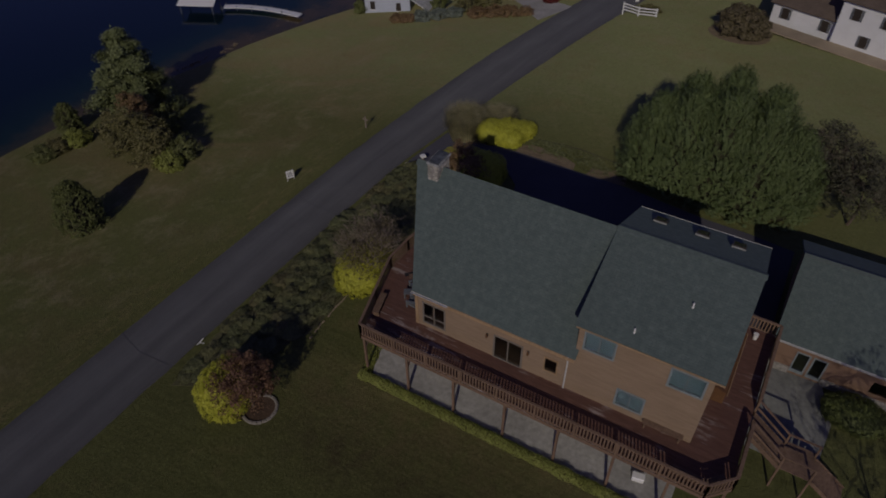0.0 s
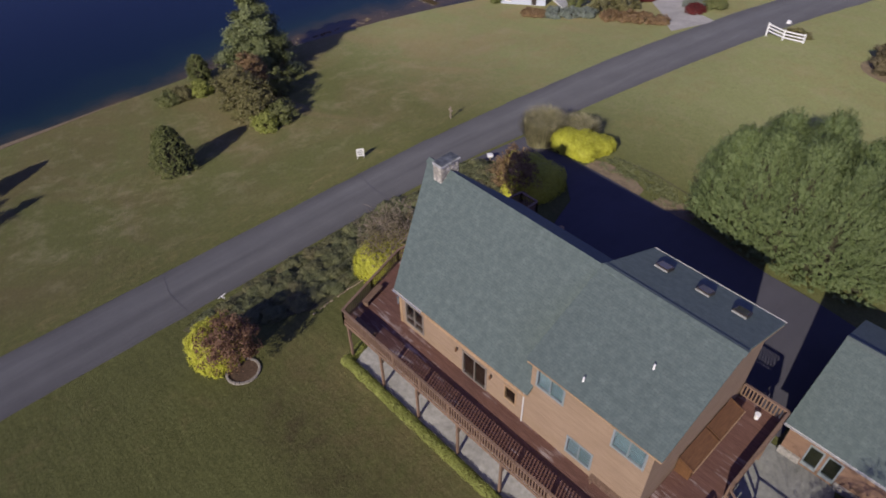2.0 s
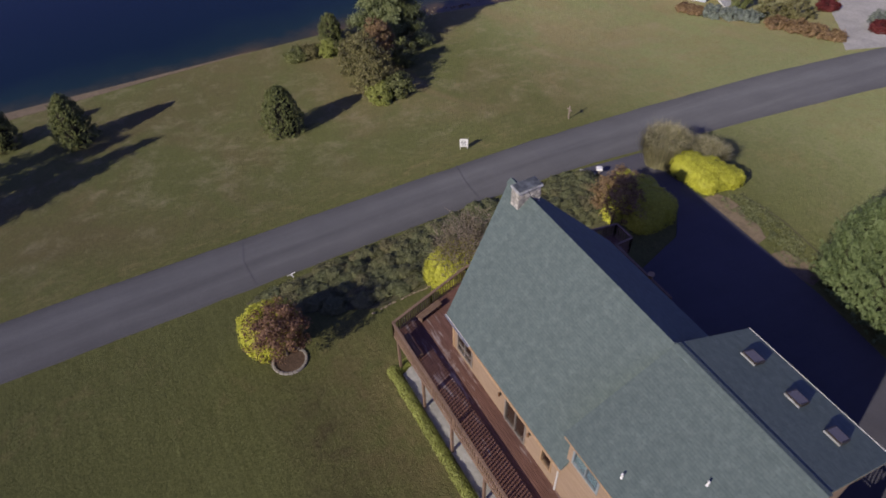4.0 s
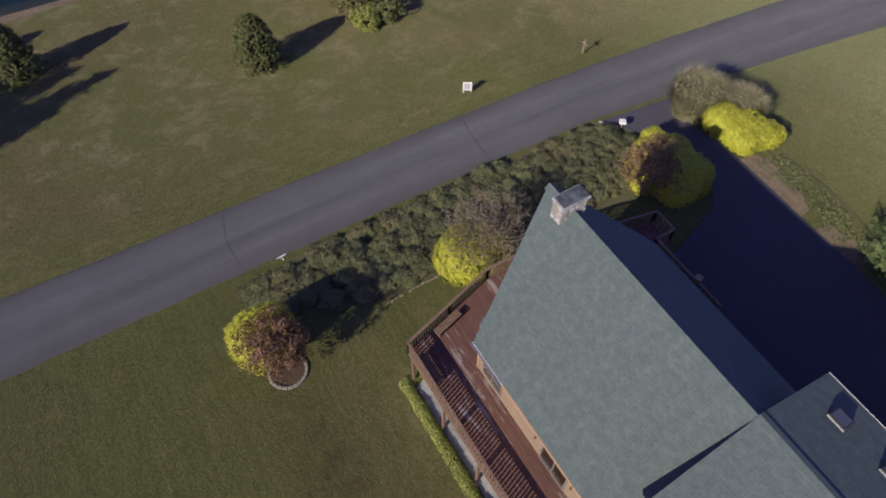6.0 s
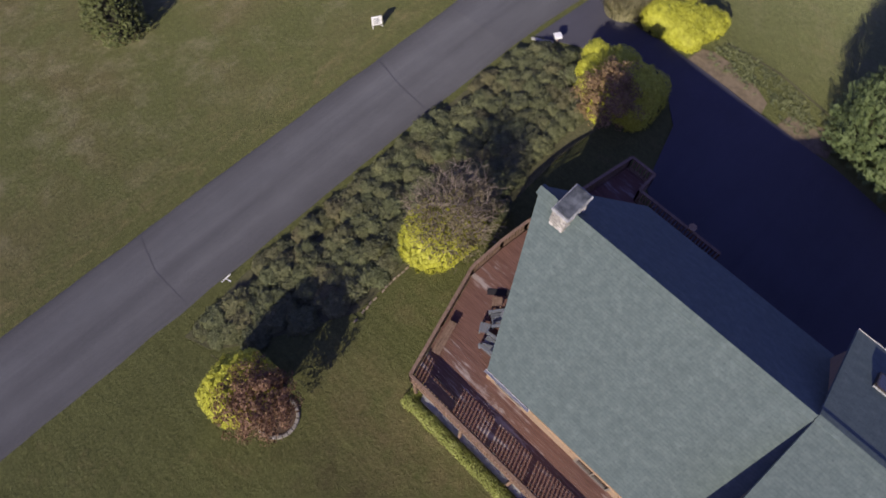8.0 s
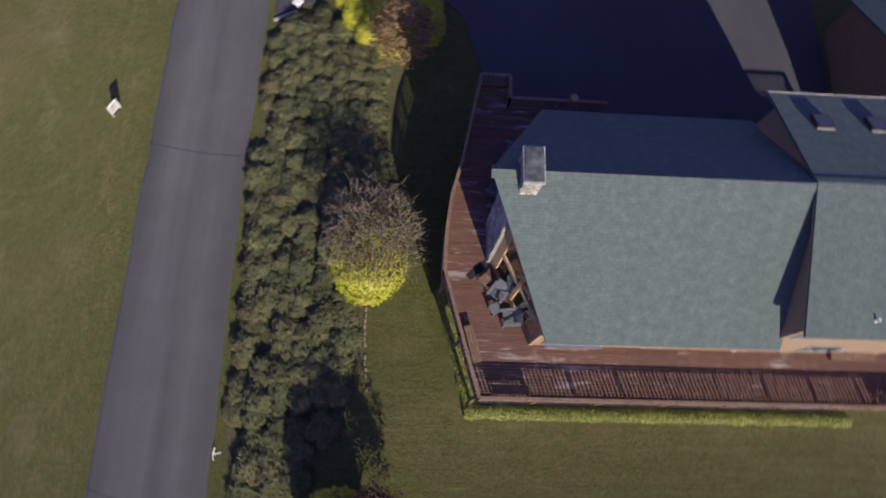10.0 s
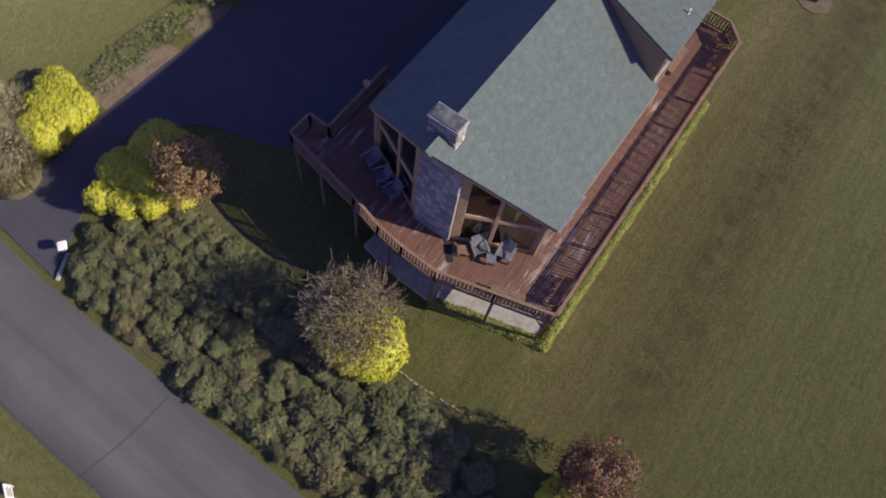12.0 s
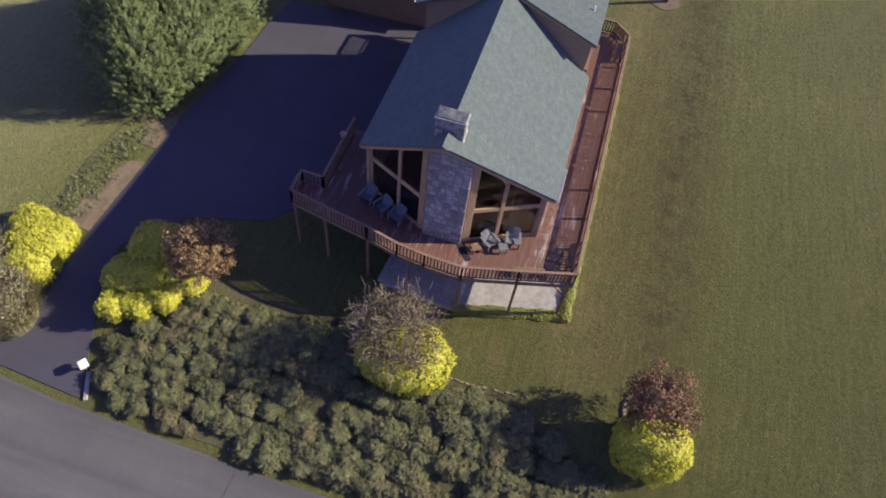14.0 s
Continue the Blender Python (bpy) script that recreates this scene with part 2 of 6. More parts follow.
def siding_material(name, dark, light, lap):
    m, nt, b = material(name, 0.75, 0.0, 0.25)
    v = coords(nt, (0.25, 0.25, 3.0))
    n = noise_tex(nt, v, 4.0, 5, 0.65)
    c = ramp(nt, n, [(0.3, dark), (0.7, light)])
    p = noise_tex(nt, coords(nt), 0.6, 4, 0.6)
    c = mix(nt, 0.35, c, ramp(nt, p, [(0.3, (0.7, 0.68, 0.66)), (0.7, (1, 1, 1))]), "MULTIPLY")
    s = nt.nodes.new("ShaderNodeSeparateXYZ")
    nt.links.new(coords(nt), s.inputs[0])
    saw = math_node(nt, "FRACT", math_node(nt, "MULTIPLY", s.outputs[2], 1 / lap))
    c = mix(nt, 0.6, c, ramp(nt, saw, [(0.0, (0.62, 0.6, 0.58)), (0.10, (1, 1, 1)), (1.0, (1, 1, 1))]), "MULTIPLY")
    nt.links.new(c, b.inputs["Base Color"])
    bump(nt, b, math_node(nt, "SUBTRACT", 1.0, saw), 0.6, 0.02)
    return m


def glass_material(name, tint, rough=0.02):
    m, nt, b = material(name, rough, 0.0, 0.8)
    b.inputs["Base Color"].default_value = (*tint, 1)
    b.inputs["Transmission Weight"].default_value = 1.0
    b.inputs["IOR"].default_value = 1.45
    return m


def plain(name, color, rough=0.5, metal=0.0, spec=0.4):
    m, nt, b = material(name, rough, metal, spec)
    n = noise_tex(nt, coords(nt), 7.0, 4, 0.6)
    c = ramp(nt, n, [(0.3, tuple(0.78 * k for k in color)), (0.7, color)])
    nt.links.new(c, b.inputs["Base Color"])
    return m


def water_material():
    m, nt, b = material("lake_water", 0.10, 0.0, 0.24)
    v = coords(nt)
    s = nt.nodes.new("ShaderNodeSeparateXYZ")
    nt.links.new(v, s.inputs[0])
    bend = math_node(nt, "MULTIPLY", math_node(nt, "MAXIMUM", math_node(nt, "SUBTRACT", s.outputs[1], 25.0), 0.0), 0.168)
    d = nt.nodes.new("ShaderNodeMapRange")
    d.inputs[1].default_value, d.inputs[2].default_value = -65.2, -92.0
    nt.links.new(math_node(nt, "SUBTRACT", s.outputs[0], bend), d.inputs[0])
    wob = noise_tex(nt, v, 0.12, 4, 0.6)
    f = math_node(nt, "ADD", d.outputs[0], math_node(nt, "MULTIPLY", math_node(nt, "SUBTRACT", wob, 0.5), 0.35))
    c = ramp(nt, f, [(0.0, (0.070, 0.052, 0.026)), (0.06, (0.034, 0.035, 0.021)), (0.17, (0.007, 0.020, 0.020)), (0.42, (0.002, 0.009, 0.016)), (1.0, (0.0012, 0.006, 0.014))])
    nt.links.new(c, b.inputs["Base Color"])
    bump(nt, b, noise_tex(nt, coords(nt, (1.0, 0.4, 1.0)), 2.2, 4, 0.6), 0.25, 0.05)
    return m


LAWN = lawn_material()
ROAD = road_material()
DRIVE = asphalt_material("drive_asphalt", (0.048, 0.047, 0.058), (0.084, 0.082, 0.098), 0.3)
SHINGLE = shingle_material("roof_shingles", (0.086, 0.114, 0.111), (0.105, 0.136, 0.131), (0.138, 0.171, 0.164))
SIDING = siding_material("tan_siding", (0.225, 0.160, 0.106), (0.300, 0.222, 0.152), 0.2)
TRIM = speckled("tan_timber", (0.29, 0.19, 0.105), (0.43, 0.30, 0.18), 6, 0.7, stretch=(1, 1, 0.3))
def deck_material():
    """Red-brown stained boards, worn to pale grey in long streaks."""
    m, nt, b = material("deck_boards", 0.65, 0.0, 0.25)
    o = nt.nodes.new("ShaderNodeObjectInfo")
    grain = noise_tex(nt, coords(nt, (0.5, 9, 1)), 3.0, 5, 0.65)
    c = ramp(nt, grain, [(0.3, (0.088, 0.044, 0.033)), (0.7, (0.184, 0.101, 0.078))])
    c = mix(nt, 0.45, c, ramp(nt, o.outputs["Random"], [(0.0, (0.55, 0.52, 0.52)), (1.0, (1.0, 1.0, 1.0))]), "MULTIPLY")
    wear = noise_tex(nt, coords(nt, (0.35, 2.2, 1)), 1.3, 6, 0.7)
    patch = noise_tex(nt, coords(nt), 0.3, 3, 0.5)
    f = math_node(nt, "MULTIPLY", math_node(nt, "ADD", wear, math_node(nt, "MULTIPLY", patch, 0.6)), 1.0)
    sep = nt.nodes.new("ShaderNodeSeparateXYZ")
    nt.links.new(coords(nt), sep.inputs[0])
    worn_x = nt.nodes.new("ShaderNodeMapRange")
    worn_x.inputs[1].default_value, worn_x.inputs[2].default_value, worn_x.inputs[3].default_value, worn_x.inputs[4].default_value = 7.0, 1.0, 0.0, 0.065
    nt.links.new(math_node(nt, "ABSOLUTE", math_node(nt, "SUBTRACT", sep.outputs[0], 0.6)), worn_x.inputs[0])
    side_y = math_node(nt, "LESS_THAN", sep.outputs[1], 0.3)
    scrape = noise_tex(nt, coords(nt, (3.2, 0.5, 1)), 1.6, 5, 0.7)
    f = math_node(nt, "ADD", f, math_node(nt, "MULTIPLY", math_node(nt, "MULTIPLY", worn_x.outputs[0], side_y), math_node(nt, "MULTIPLY", scrape, 2.0)))
    c = mix(nt, ramp(nt, f, [(0.88, (0, 0, 0)), (1.05, (0.55, 0.55, 0.55))]), c, (0.42, 0.38, 0.36))
    nt.links.new(c, b.inputs["Base Color"])
    bump(nt, b, grain, 0.3, 0.01)
    return m


DECKWOOD = deck_material()
RAILWOOD = speckled("rail_timber", (0.138, 0.088, 0.060), (0.248, 0.166, 0.114), 6, 0.7, stretch=(1, 1, 1))
CEDAR = speckled("cedar_panel", (0.095, 0.046, 0.020), (0.165, 0.084, 0.038), 5, 0.6, stretch=(3, 0.4, 1))
CONCRETE = speckled("concrete", (0.26, 0.255, 0.235), (0.42, 0.41, 0.38), 3, 0.9, big=0.5)
COURT = speckled("court_concrete", (0.165, 0.170, 0.158), (0.270, 0.275, 0.252), 3, 0.9, big=0.4)
BLOCK = speckled("foundation_block", (0.20, 0.18, 0.15), (0.32, 0.29, 0.25), 4, 0.9)
STONE = speckled("field_stone", (0.24, 0.228, 0.205), (0.56, 0.535, 0.48), 6, 0.9, big=1.8, per_object=0.85)
SANDSTONE = speckled("pale_sandstone", (0.24, 0.19, 0.13), (0.40, 0.32, 0.23), 6, 0.9, per_object=0.5)
MORTAR = speckled("mortar", (0.17, 0.16, 0.145), (0.27, 0.255, 0.235), 12, 0.95)
CAPSTONE = speckled("chimney_cap", (0.14, 0.145, 0.15), (0.42, 0.43, 0.44), 4, 0.85)
SOOT = speckled("flue_cover", (0.022, 0.026, 0.030), (0.165, 0.180, 0.190), 2.2, 0.6, big=1.2)
WHITE = plain("white_paint", (0.78, 0.78, 0.76), 0.45)
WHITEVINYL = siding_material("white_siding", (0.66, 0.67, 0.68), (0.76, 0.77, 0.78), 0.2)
METAL = plain("white_gutter", (0.55, 0.55, 0.54), 0.4)
FRAMEBLUE = plain("window_frame_paint", (0.21, 0.25, 0.26), 0.5)
SASHGREY = plain("grey_sash_paint", (0.19, 0.165, 0.14), 0.5)
DARKFRAME = plain("bronze_frame", (0.045, 0.036, 0.030), 0.45)
GLASS = glass_material("window_glass", (0.80, 0.84, 0.86))
# blind cloth whose blue-grey also paints the sky reflected in the panes
BLINDSKY = plain("blind_and_sky", (0.27, 0.38, 0.41), 0.9)
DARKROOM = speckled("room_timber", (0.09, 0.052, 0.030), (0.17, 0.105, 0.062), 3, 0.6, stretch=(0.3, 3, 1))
CHAIRGREY = plain("weathered_chair", (0.13, 0.142, 0.158), 0.7)
BARK = speckled("bark", (0.070, 0.052, 0.040), (0.160, 0.125, 0.100), 9, 0.9, stretch=(1, 1, 0.25))
TWIG = speckled("grey_twigs", (0.15, 0.120, 0.095), (0.30, 0.25, 0.20), 9, 0.9)
SEDGELEAF = foliage("withered_leaves", (0.100, 0.084, 0.046), (0.160, 0.134, 0.076), (0.235, 0.200, 0.120), 0.7)
# near-black colour for conifer cores, painting shade into the gaps between sprays
SLITSHADE = speckled("slit_shade", (0.022, 0.022, 0.012), (0.050, 0.046, 0.026), 9, 0.95)
MULCH = speckled("mulch", (0.045, 0.028, 0.018), (0.13, 0.085, 0.055), 8, 0.95)
BEDSOIL = speckled("bed_soil", (0.050, 0.052, 0.022), (0.120, 0.112, 0.055), 6, 0.95)
SAND = speckled("bare_soil", (0.110, 0.086, 0.054), (0.205, 0.160, 0.104), 4, 0.95, big=0.9)
YELLOWLEAF = foliage("golden_leaves", (0.34, 0.345, 0.030), (0.47, 0.475, 0.050), (0.60, 0.60, 0.095), 3.2, trans=0.10)
PURPLELEAF = foliage("copper_leaves", (0.112, 0.060, 0.038), (0.195, 0.110, 0.066), (0.300, 0.188, 0.110), 0.8)
RUSTLEAF = foliage("rusty_leaves", (0.140, 0.085, 0.045), (0.250, 0.165, 0.085), (0.38, 0.27, 0.14), 0.8)
DUSKLEAF = foliage("dusky_leaves", (0.062, 0.064, 0.040), (0.105, 0.104, 0.066), (0.155, 0.150, 0.098), 0.6)
OLIVELEAF = foliage("olive_leaves", (0.095, 0.092, 0.034), (0.175, 0.165, 0.066), (0.27, 0.245, 0.115), 0.7)
SHRUBLEAF = foliage("shrub_leaves", (0.112, 0.128, 0.042), (0.178, 0.196, 0.070), (0.250, 0.265, 0.110), 0.5)
YEWLEAF = foliage("yew_sprays", (0.085, 0.110, 0.030), (0.130, 0.160, 0.046), (0.190, 0.220, 0.075), 0.9)
BEDLEAF = foliage("juniper_sprays", (0.150, 0.164, 0.078), (0.190, 0.203, 0.098), (0.235, 0.245, 0.125), 1.4, trans=0.2,
                  vary=[(0.0, (0.80, 0.78, 0.72)), (0.35, (0.95, 1.0, 0.92)), (0.7, (1.08, 1.06, 0.98)), (0.88, (1.0, 0.86, 0.84)), (1.0, (1.2, 1.2, 1.05))])
HEDGELEAF = foliage("hedge_leaves", (0.19, 0.215, 0.046), (0.285, 0.315, 0.075), (0.40, 0.425, 0.125), 0.9)
CEDARLEAF = foliage("cedar_sprays", (0.100, 0.120, 0.038), (0.158, 0.180, 0.060), (0.225, 0.245, 0.095), 0.5, trans=0.2)
ARBORLEAF = foliage("arborvitae_sprays", (0.088, 0.126, 0.046), (0.136, 0.182, 0.067), (0.190, 0.236, 0.098), 0.5, trans=0.2)
PINELEAF = foliage("pine_needles", (0.110, 0.135, 0.052), (0.175, 0.205, 0.084), (0.250, 0.280, 0.128), 0.3, trans=0.2)
PAMPAS = foliage("dry_grass", (0.200, 0.192, 0.096), (0.345, 0.318, 0.172), (0.50, 0.46, 0.285), 0.9)
REDLEAF = foliage("red_leaves", (0.075, 0.014, 0.016), (0.135, 0.026, 0.026), (0.20, 0.045, 0.040), 0.8)
GREYLEAF = foliage("silver_leaves", (0.13, 0.16, 0.13), (0.22, 0.26, 0.21), (0.33, 0.36, 0.30), 0.6)


# ---- geometry helpers ----
def finish(name, bm, mat, parent=None, label="", smooth=False):
    me = bpy.data.meshes.new(name)
    bmesh.ops.recalc_face_normals(bm, faces=bm.faces)
    bm.to_mesh(me)
    bm.free()
    return place_mesh(name, me, mat, parent, label, smooth)


def place_mesh(name, me, mat, parent=None, label="", smooth=False):
    if mat and not me.materials:
        me.materials.append(mat)
    if smooth:
        me.polygons.foreach_set("use_smooth", [True] * len(me.polygons))
    ob = new(name, me)
    if parent:
        ob.parent = parent
    if label:
        ob["label"] = label
    return ob


def thing(name, at, label, category, group="", kind="", rz=0.0):
    ob = new(name)
    ob.matrix_basis = pose(*at, 0, 0, rz)
    return tagged(ob, label, category, group, kind)


def part(name, bm, mat, parent, label="", smooth=False):
    return finish(name, bm, mat, parent, label, smooth)


def box(bm, x0, x1, y0, y1, z0, z1, bevel=0.0):
    r = bmesh.ops.create_cube(bm, size=1, matrix=Matrix.Translation(((x0 + x1) / 2, (y0 + y1) / 2, (z0 + z1) / 2)) @ Matrix.Diagonal((x1 - x0, y1 - y0, z1 - z0, 1)))
    if bevel:
        edges = list({e for v in r["verts"] for e in v.link_edges})
        bmesh.ops.bevel(bm, geom=edges, offset=bevel, segments=1, affect="EDGES")


def beam(bm, a, b, w, h, up=(0, 0, 1), bevel=0.0):
    """A bar of section w by h from a to b."""
    a, b = Vector(a), Vector(b)
    d = b - a
    z = d.normalized()
    x = z.cross(Vector(up))
    if x.length < 1e-4:
        x = Vector((1, 0, 0))
    x.normalize()
    y = x.cross(z)
    m = Matrix((x, y, z)).transposed().to_4x4()
    m.translation = (a + b) / 2
    r = bmesh.ops.create_cube(bm, size=1, matrix=m @ Matrix.Diagonal((w, h, d.length, 1)))
    if bevel:
        edges = list({e for v in r["verts"] for e in v.link_edges})
        bmesh.ops.bevel(bm, geom=edges, offset=bevel, segments=1, affect="EDGES")


def slab(bm, pts, drop):
    """A plate whose top is the polygon pts, thickened by the vector drop."""
    top = [bm.verts.new(p) for p in pts]
    low = [bm.verts.new(Vector(p) + Vector(drop)) for p in pts]
    bm.faces.new(top)
    bm.faces.new(low[::-1])
    n = len(pts)
    for i in range(n):
        j = (i + 1) % n
        bm.faces.new((top[i], low[i], low[j], top[j]))


def tube(bm, pts, radii, sides=6):
    rings = []
    for i, p in enumerate(pts):
        p = Vector(p)
        d = (Vector(pts[min(i + 1, len(pts) - 1)]) - Vector(pts[max(i - 1, 0)])).normalized()
        x = d.cross(Vector((0.31, 0.17, 0.94)))
        if x.length < 1e-3:
            x = d.cross(Vector((1, 0, 0)))
        x.normalize()
        y = d.cross(x)
        rings.append([bm.verts.new(p + (x * math.cos(2 * math.pi * k / sides) + y * math.sin(2 * math.pi * k / sides)) * radii[i]) for k in range(sides)])
    for a, b in zip(rings, rings[1:]):
        for k in range(sides):
            bm.faces.new((a[k], a[(k + 1) % sides], b[(k + 1) % sides], b[k]))
    bm.faces.new(rings[0][::-1])
    bm.faces.new(rings[-1])


def panel_with_openings(bm, u0, u1, z_of, openings, thick, to_world, z0):
    """An upright wall from u0 to u1 over z0, with its top z_of(u), and rectangular openings (ua, ub, za, zb) right through it."""
    us = sorted({u0, u1, *[o[i] for o in openings for i in (0, 1)]})
    zs = sorted({z0, *[o[i] for o in openings for i in (2, 3)]})

    def solid(i, j):
        if not (0 <= i < len(us) - 1 and 0 <= j < len(zs)):
            return False
        u = (us[i] + us[i + 1]) / 2
        z = (zs[j] + zs[j + 1]) / 2 if j < len(zs) - 1 else zs[j] + 0.01
        return not any(a < u < b and c < z < d for a, b, c, d in openings)

    def quad(pts):
        bm.faces.new([bm.verts.new(to_world(*p)) for p in pts])

    for i in range(len(us) - 1):
        for j in range(len(zs)):
            if not solid(i, j):
                continue
            a, b, lo = us[i], us[i + 1], zs[j]
            hi_a = zs[j + 1] if j < len(zs) - 1 else z_of(a)
            hi_b = zs[j + 1] if j < len(zs) - 1 else z_of(b)
            for s in (0, thick):
                quad([(a, s, lo), (b, s, lo), (b, s, hi_b), (a, s, hi_a)])
            for di, u, h in ((-1, a, hi_a), (1, b, hi_b)):
                if not solid(i + di, j):
                    quad([(u, 0, lo), (u, thick, lo), (u, thick, h), (u, 0, h)])
            if not solid(i, j - 1):
                quad([(a, 0, lo), (b, 0, lo), (b, thick, lo), (a, thick, lo)])
            if not solid(i, j + 1):
                quad([(a, 0, hi_a), (b, 0, hi_b), (b, thick, hi_b), (a, thick, hi_a)])
    bmesh.ops.remove_doubles(bm, verts=bm.verts, dist=1e-4)


def roof_plane(name, corners, thick, parent, mat=None, label=""):
    """One slope of a roof: corners from the eave's start along the eave, then up; UV in metres along and up the slope."""
    bm = bmesh.new()
    p = [Vector(c) for c in corners]
    ex = (p[1] - p[0]).normalized()
    n = ex.cross(p[2] - p[1]).normalized()
    ey = n.cross(ex)
    if n.z < 0:
        n = -n
    slab(bm, p, -n * thick)
    uv = bm.loops.layers.uv.new("UVMap")
    for f in bm.faces:
        for l in f.loops:
            q = l.vert.co - p[0]
            l[uv].uv = (q.dot(ex), q.dot(ey))
    return part(name, bm, mat or SHINGLE, parent, label)


# ---- terrain ----
FX = np.array([-900, -120, -90, -68, -52, -40, -22, -15, -8, -3.5, -1, 8, 20, 40, 200, 900], float)
FZ = np.array([-30, -24, -18.5, -14.0, -11.6, -9.2, -4.8, -3.9, -2.1, -1.75, -1.7, -1.7, -1.65, -1.4, 2, 8], float)
TX = np.arange(-900, 900.01, 0.25)
TZ = np.interp(TX, FX, FZ)
TZ = np.convolve(np.pad(TZ, 6, mode="edge"), np.ones(13) / 13, mode="valid")


def ground(x, y):
    z = np.interp(x, TX, TZ)
    k = np.interp(x, [-60, -22], [0.42, 1.0])
    return z - k * (0.02 * np.clip(y, -30, 20) + 0.075 * np.clip(np.asarray(y, float) - 20, 0, 70))


def gz(x, y):
    return float(ground(x, y))


def grid_mesh(name, xs, ys, lift=0.0, rough=0.0):
    X, Y = np.meshgrid(xs, ys)
    Z = ground(X, Y) + lift
    if rough:
        for i in range(X.shape[0]):
            for j in range(X.shape[1]):
                Z[i, j] += rough * noise.noise(Vector((X[i, j] * 0.35, Y[i, j] * 0.35, 0)))
    verts = np.stack([X, Y, Z], -1).reshape(-1, 3)
    nx, ny = len(xs), len(ys)
    faces = [(j * nx + i, j * nx + i + 1, (j + 1) * nx + i + 1, (j + 1) * nx + i) for j in range(ny - 1) for i in range(nx - 1)]
    me = bpy.data.meshes.new(name)
    me.from_pydata(verts.tolist(), [], faces)
    return me


def spread(near, far, fine, n):
    a = np.arange(near[0], near[1] + 0.01, fine)
    lo = near[0] - np.geomspace(fine, near[0] - far[0], n)
    hi = near[1] + np.geomspace(fine, far[1] - near[1], n)
    return np.concatenate([lo[::-1], a, hi])


gx = spread((-80, 35), (-900, 900), 1.0, 24)
gy = spread((-45, 100), (-900, 900), 1.0, 24)
tagged(place_mesh("ground", grid_mesh("ground", gx, gy), LAWN, smooth=True), "mown autumn lawn, green with straw-brown patches", "lawn", kind="structure")


def draped(name, inside, mat, lift, label, category, x0, x1, y0, y1, step=0.5, edge=0.05):
    """A sheet laid over the ground inside an outline, with a cut edge."""
    poly = inside
    bm = bmesh.new()

    def clip(pts, axis, value, keep_less):
        out = []
        for i in range(len(pts)):
            a, b = pts[i], pts[(i + 1) % len(pts)]
            ia, ib = (a[axis] <= value) == keep_less, (b[axis] <= value) == keep_less
            if ia:
                out.append(a)
            if ia != ib and abs(b[axis] - a[axis]) > 1e-9:
                t = (value - a[axis]) / (b[axis] - a[axis])
                out.append((a[0] + t * (b[0] - a[0]), a[1] + t * (b[1] - a[1])))
        return out

    def z(p):
        return gz(*p) + lift

    cells = [poly]
    for axis, lo, hi in ((0, x0, x1), (1, y0, y1)):
        cuts = np.arange(lo + step, hi, step)
        nxt = []
        for c in cells:
            rest = c
            for v in cuts:
                if len(rest) < 3:
                    break
                piece = clip(rest, axis, v, True)
                if len(piece) >= 3:
                    nxt.append(piece)
                rest = clip(rest, axis, v, False)
            if len(rest) >= 3:
                nxt.append(rest)
        cells = nxt
    verts = {}

    def vert(p):
        k = (round(p[0], 4), round(p[1], 4))
        if k not in verts:
            verts[k] = bm.verts.new((p[0], p[1], z(p)))
        return verts[k]

    for c in cells:
        vs = []
        for p in c:
            v = vert(p)
            if not vs or v is not vs[-1]:
                vs.append(v)
        if len(vs) > 1 and vs[0] is vs[-1]:
            vs.pop()
        if len(set(vs)) == len(vs) >= 3:
            try:
                bm.faces.new(vs)
            except ValueError:
                pass
    bmesh.ops.recalc_face_normals(bm, faces=bm.faces)
    if sum(f.normal.z for f in bm.faces) < 0:
        bmesh.ops.reverse_faces(bm, faces=bm.faces)
    rim = [e for e in bm.edges if e.is_boundary]
    ext = bmesh.ops.extrude_edge_only(bm, edges=rim)
    for v in ext["geom"]:
        if isinstance(v, bmesh.types.BMVert):
            v.co.z -= lift + edge
    me = bpy.data.meshes.new(name)
    bm.to_mesh(me)
    bm.free()
    return tagged(place_mesh(name, me, mat), label, category, kind="structure")


def smooth_line(ys, table):
    return np.interp(ys, [t[0] for t in table], [t[1] for t in table])


NEAR_EDGE = [(-120, -15.2), (-20, -15.2), (10, -15.15), (22, -14.8), (28, -14.3), (42, -12.9), (55, -11.2), (64, -9.7), (80, -6.5), (120, 3.0)]
FAR_EDGE = [(-120, -22.6), (-20, -22.6), (0, -22.2), (20, -21.7), (34, -21.7), (52, -21.0), (64, -19.8), (78, -18.0), (120, -9.5)]


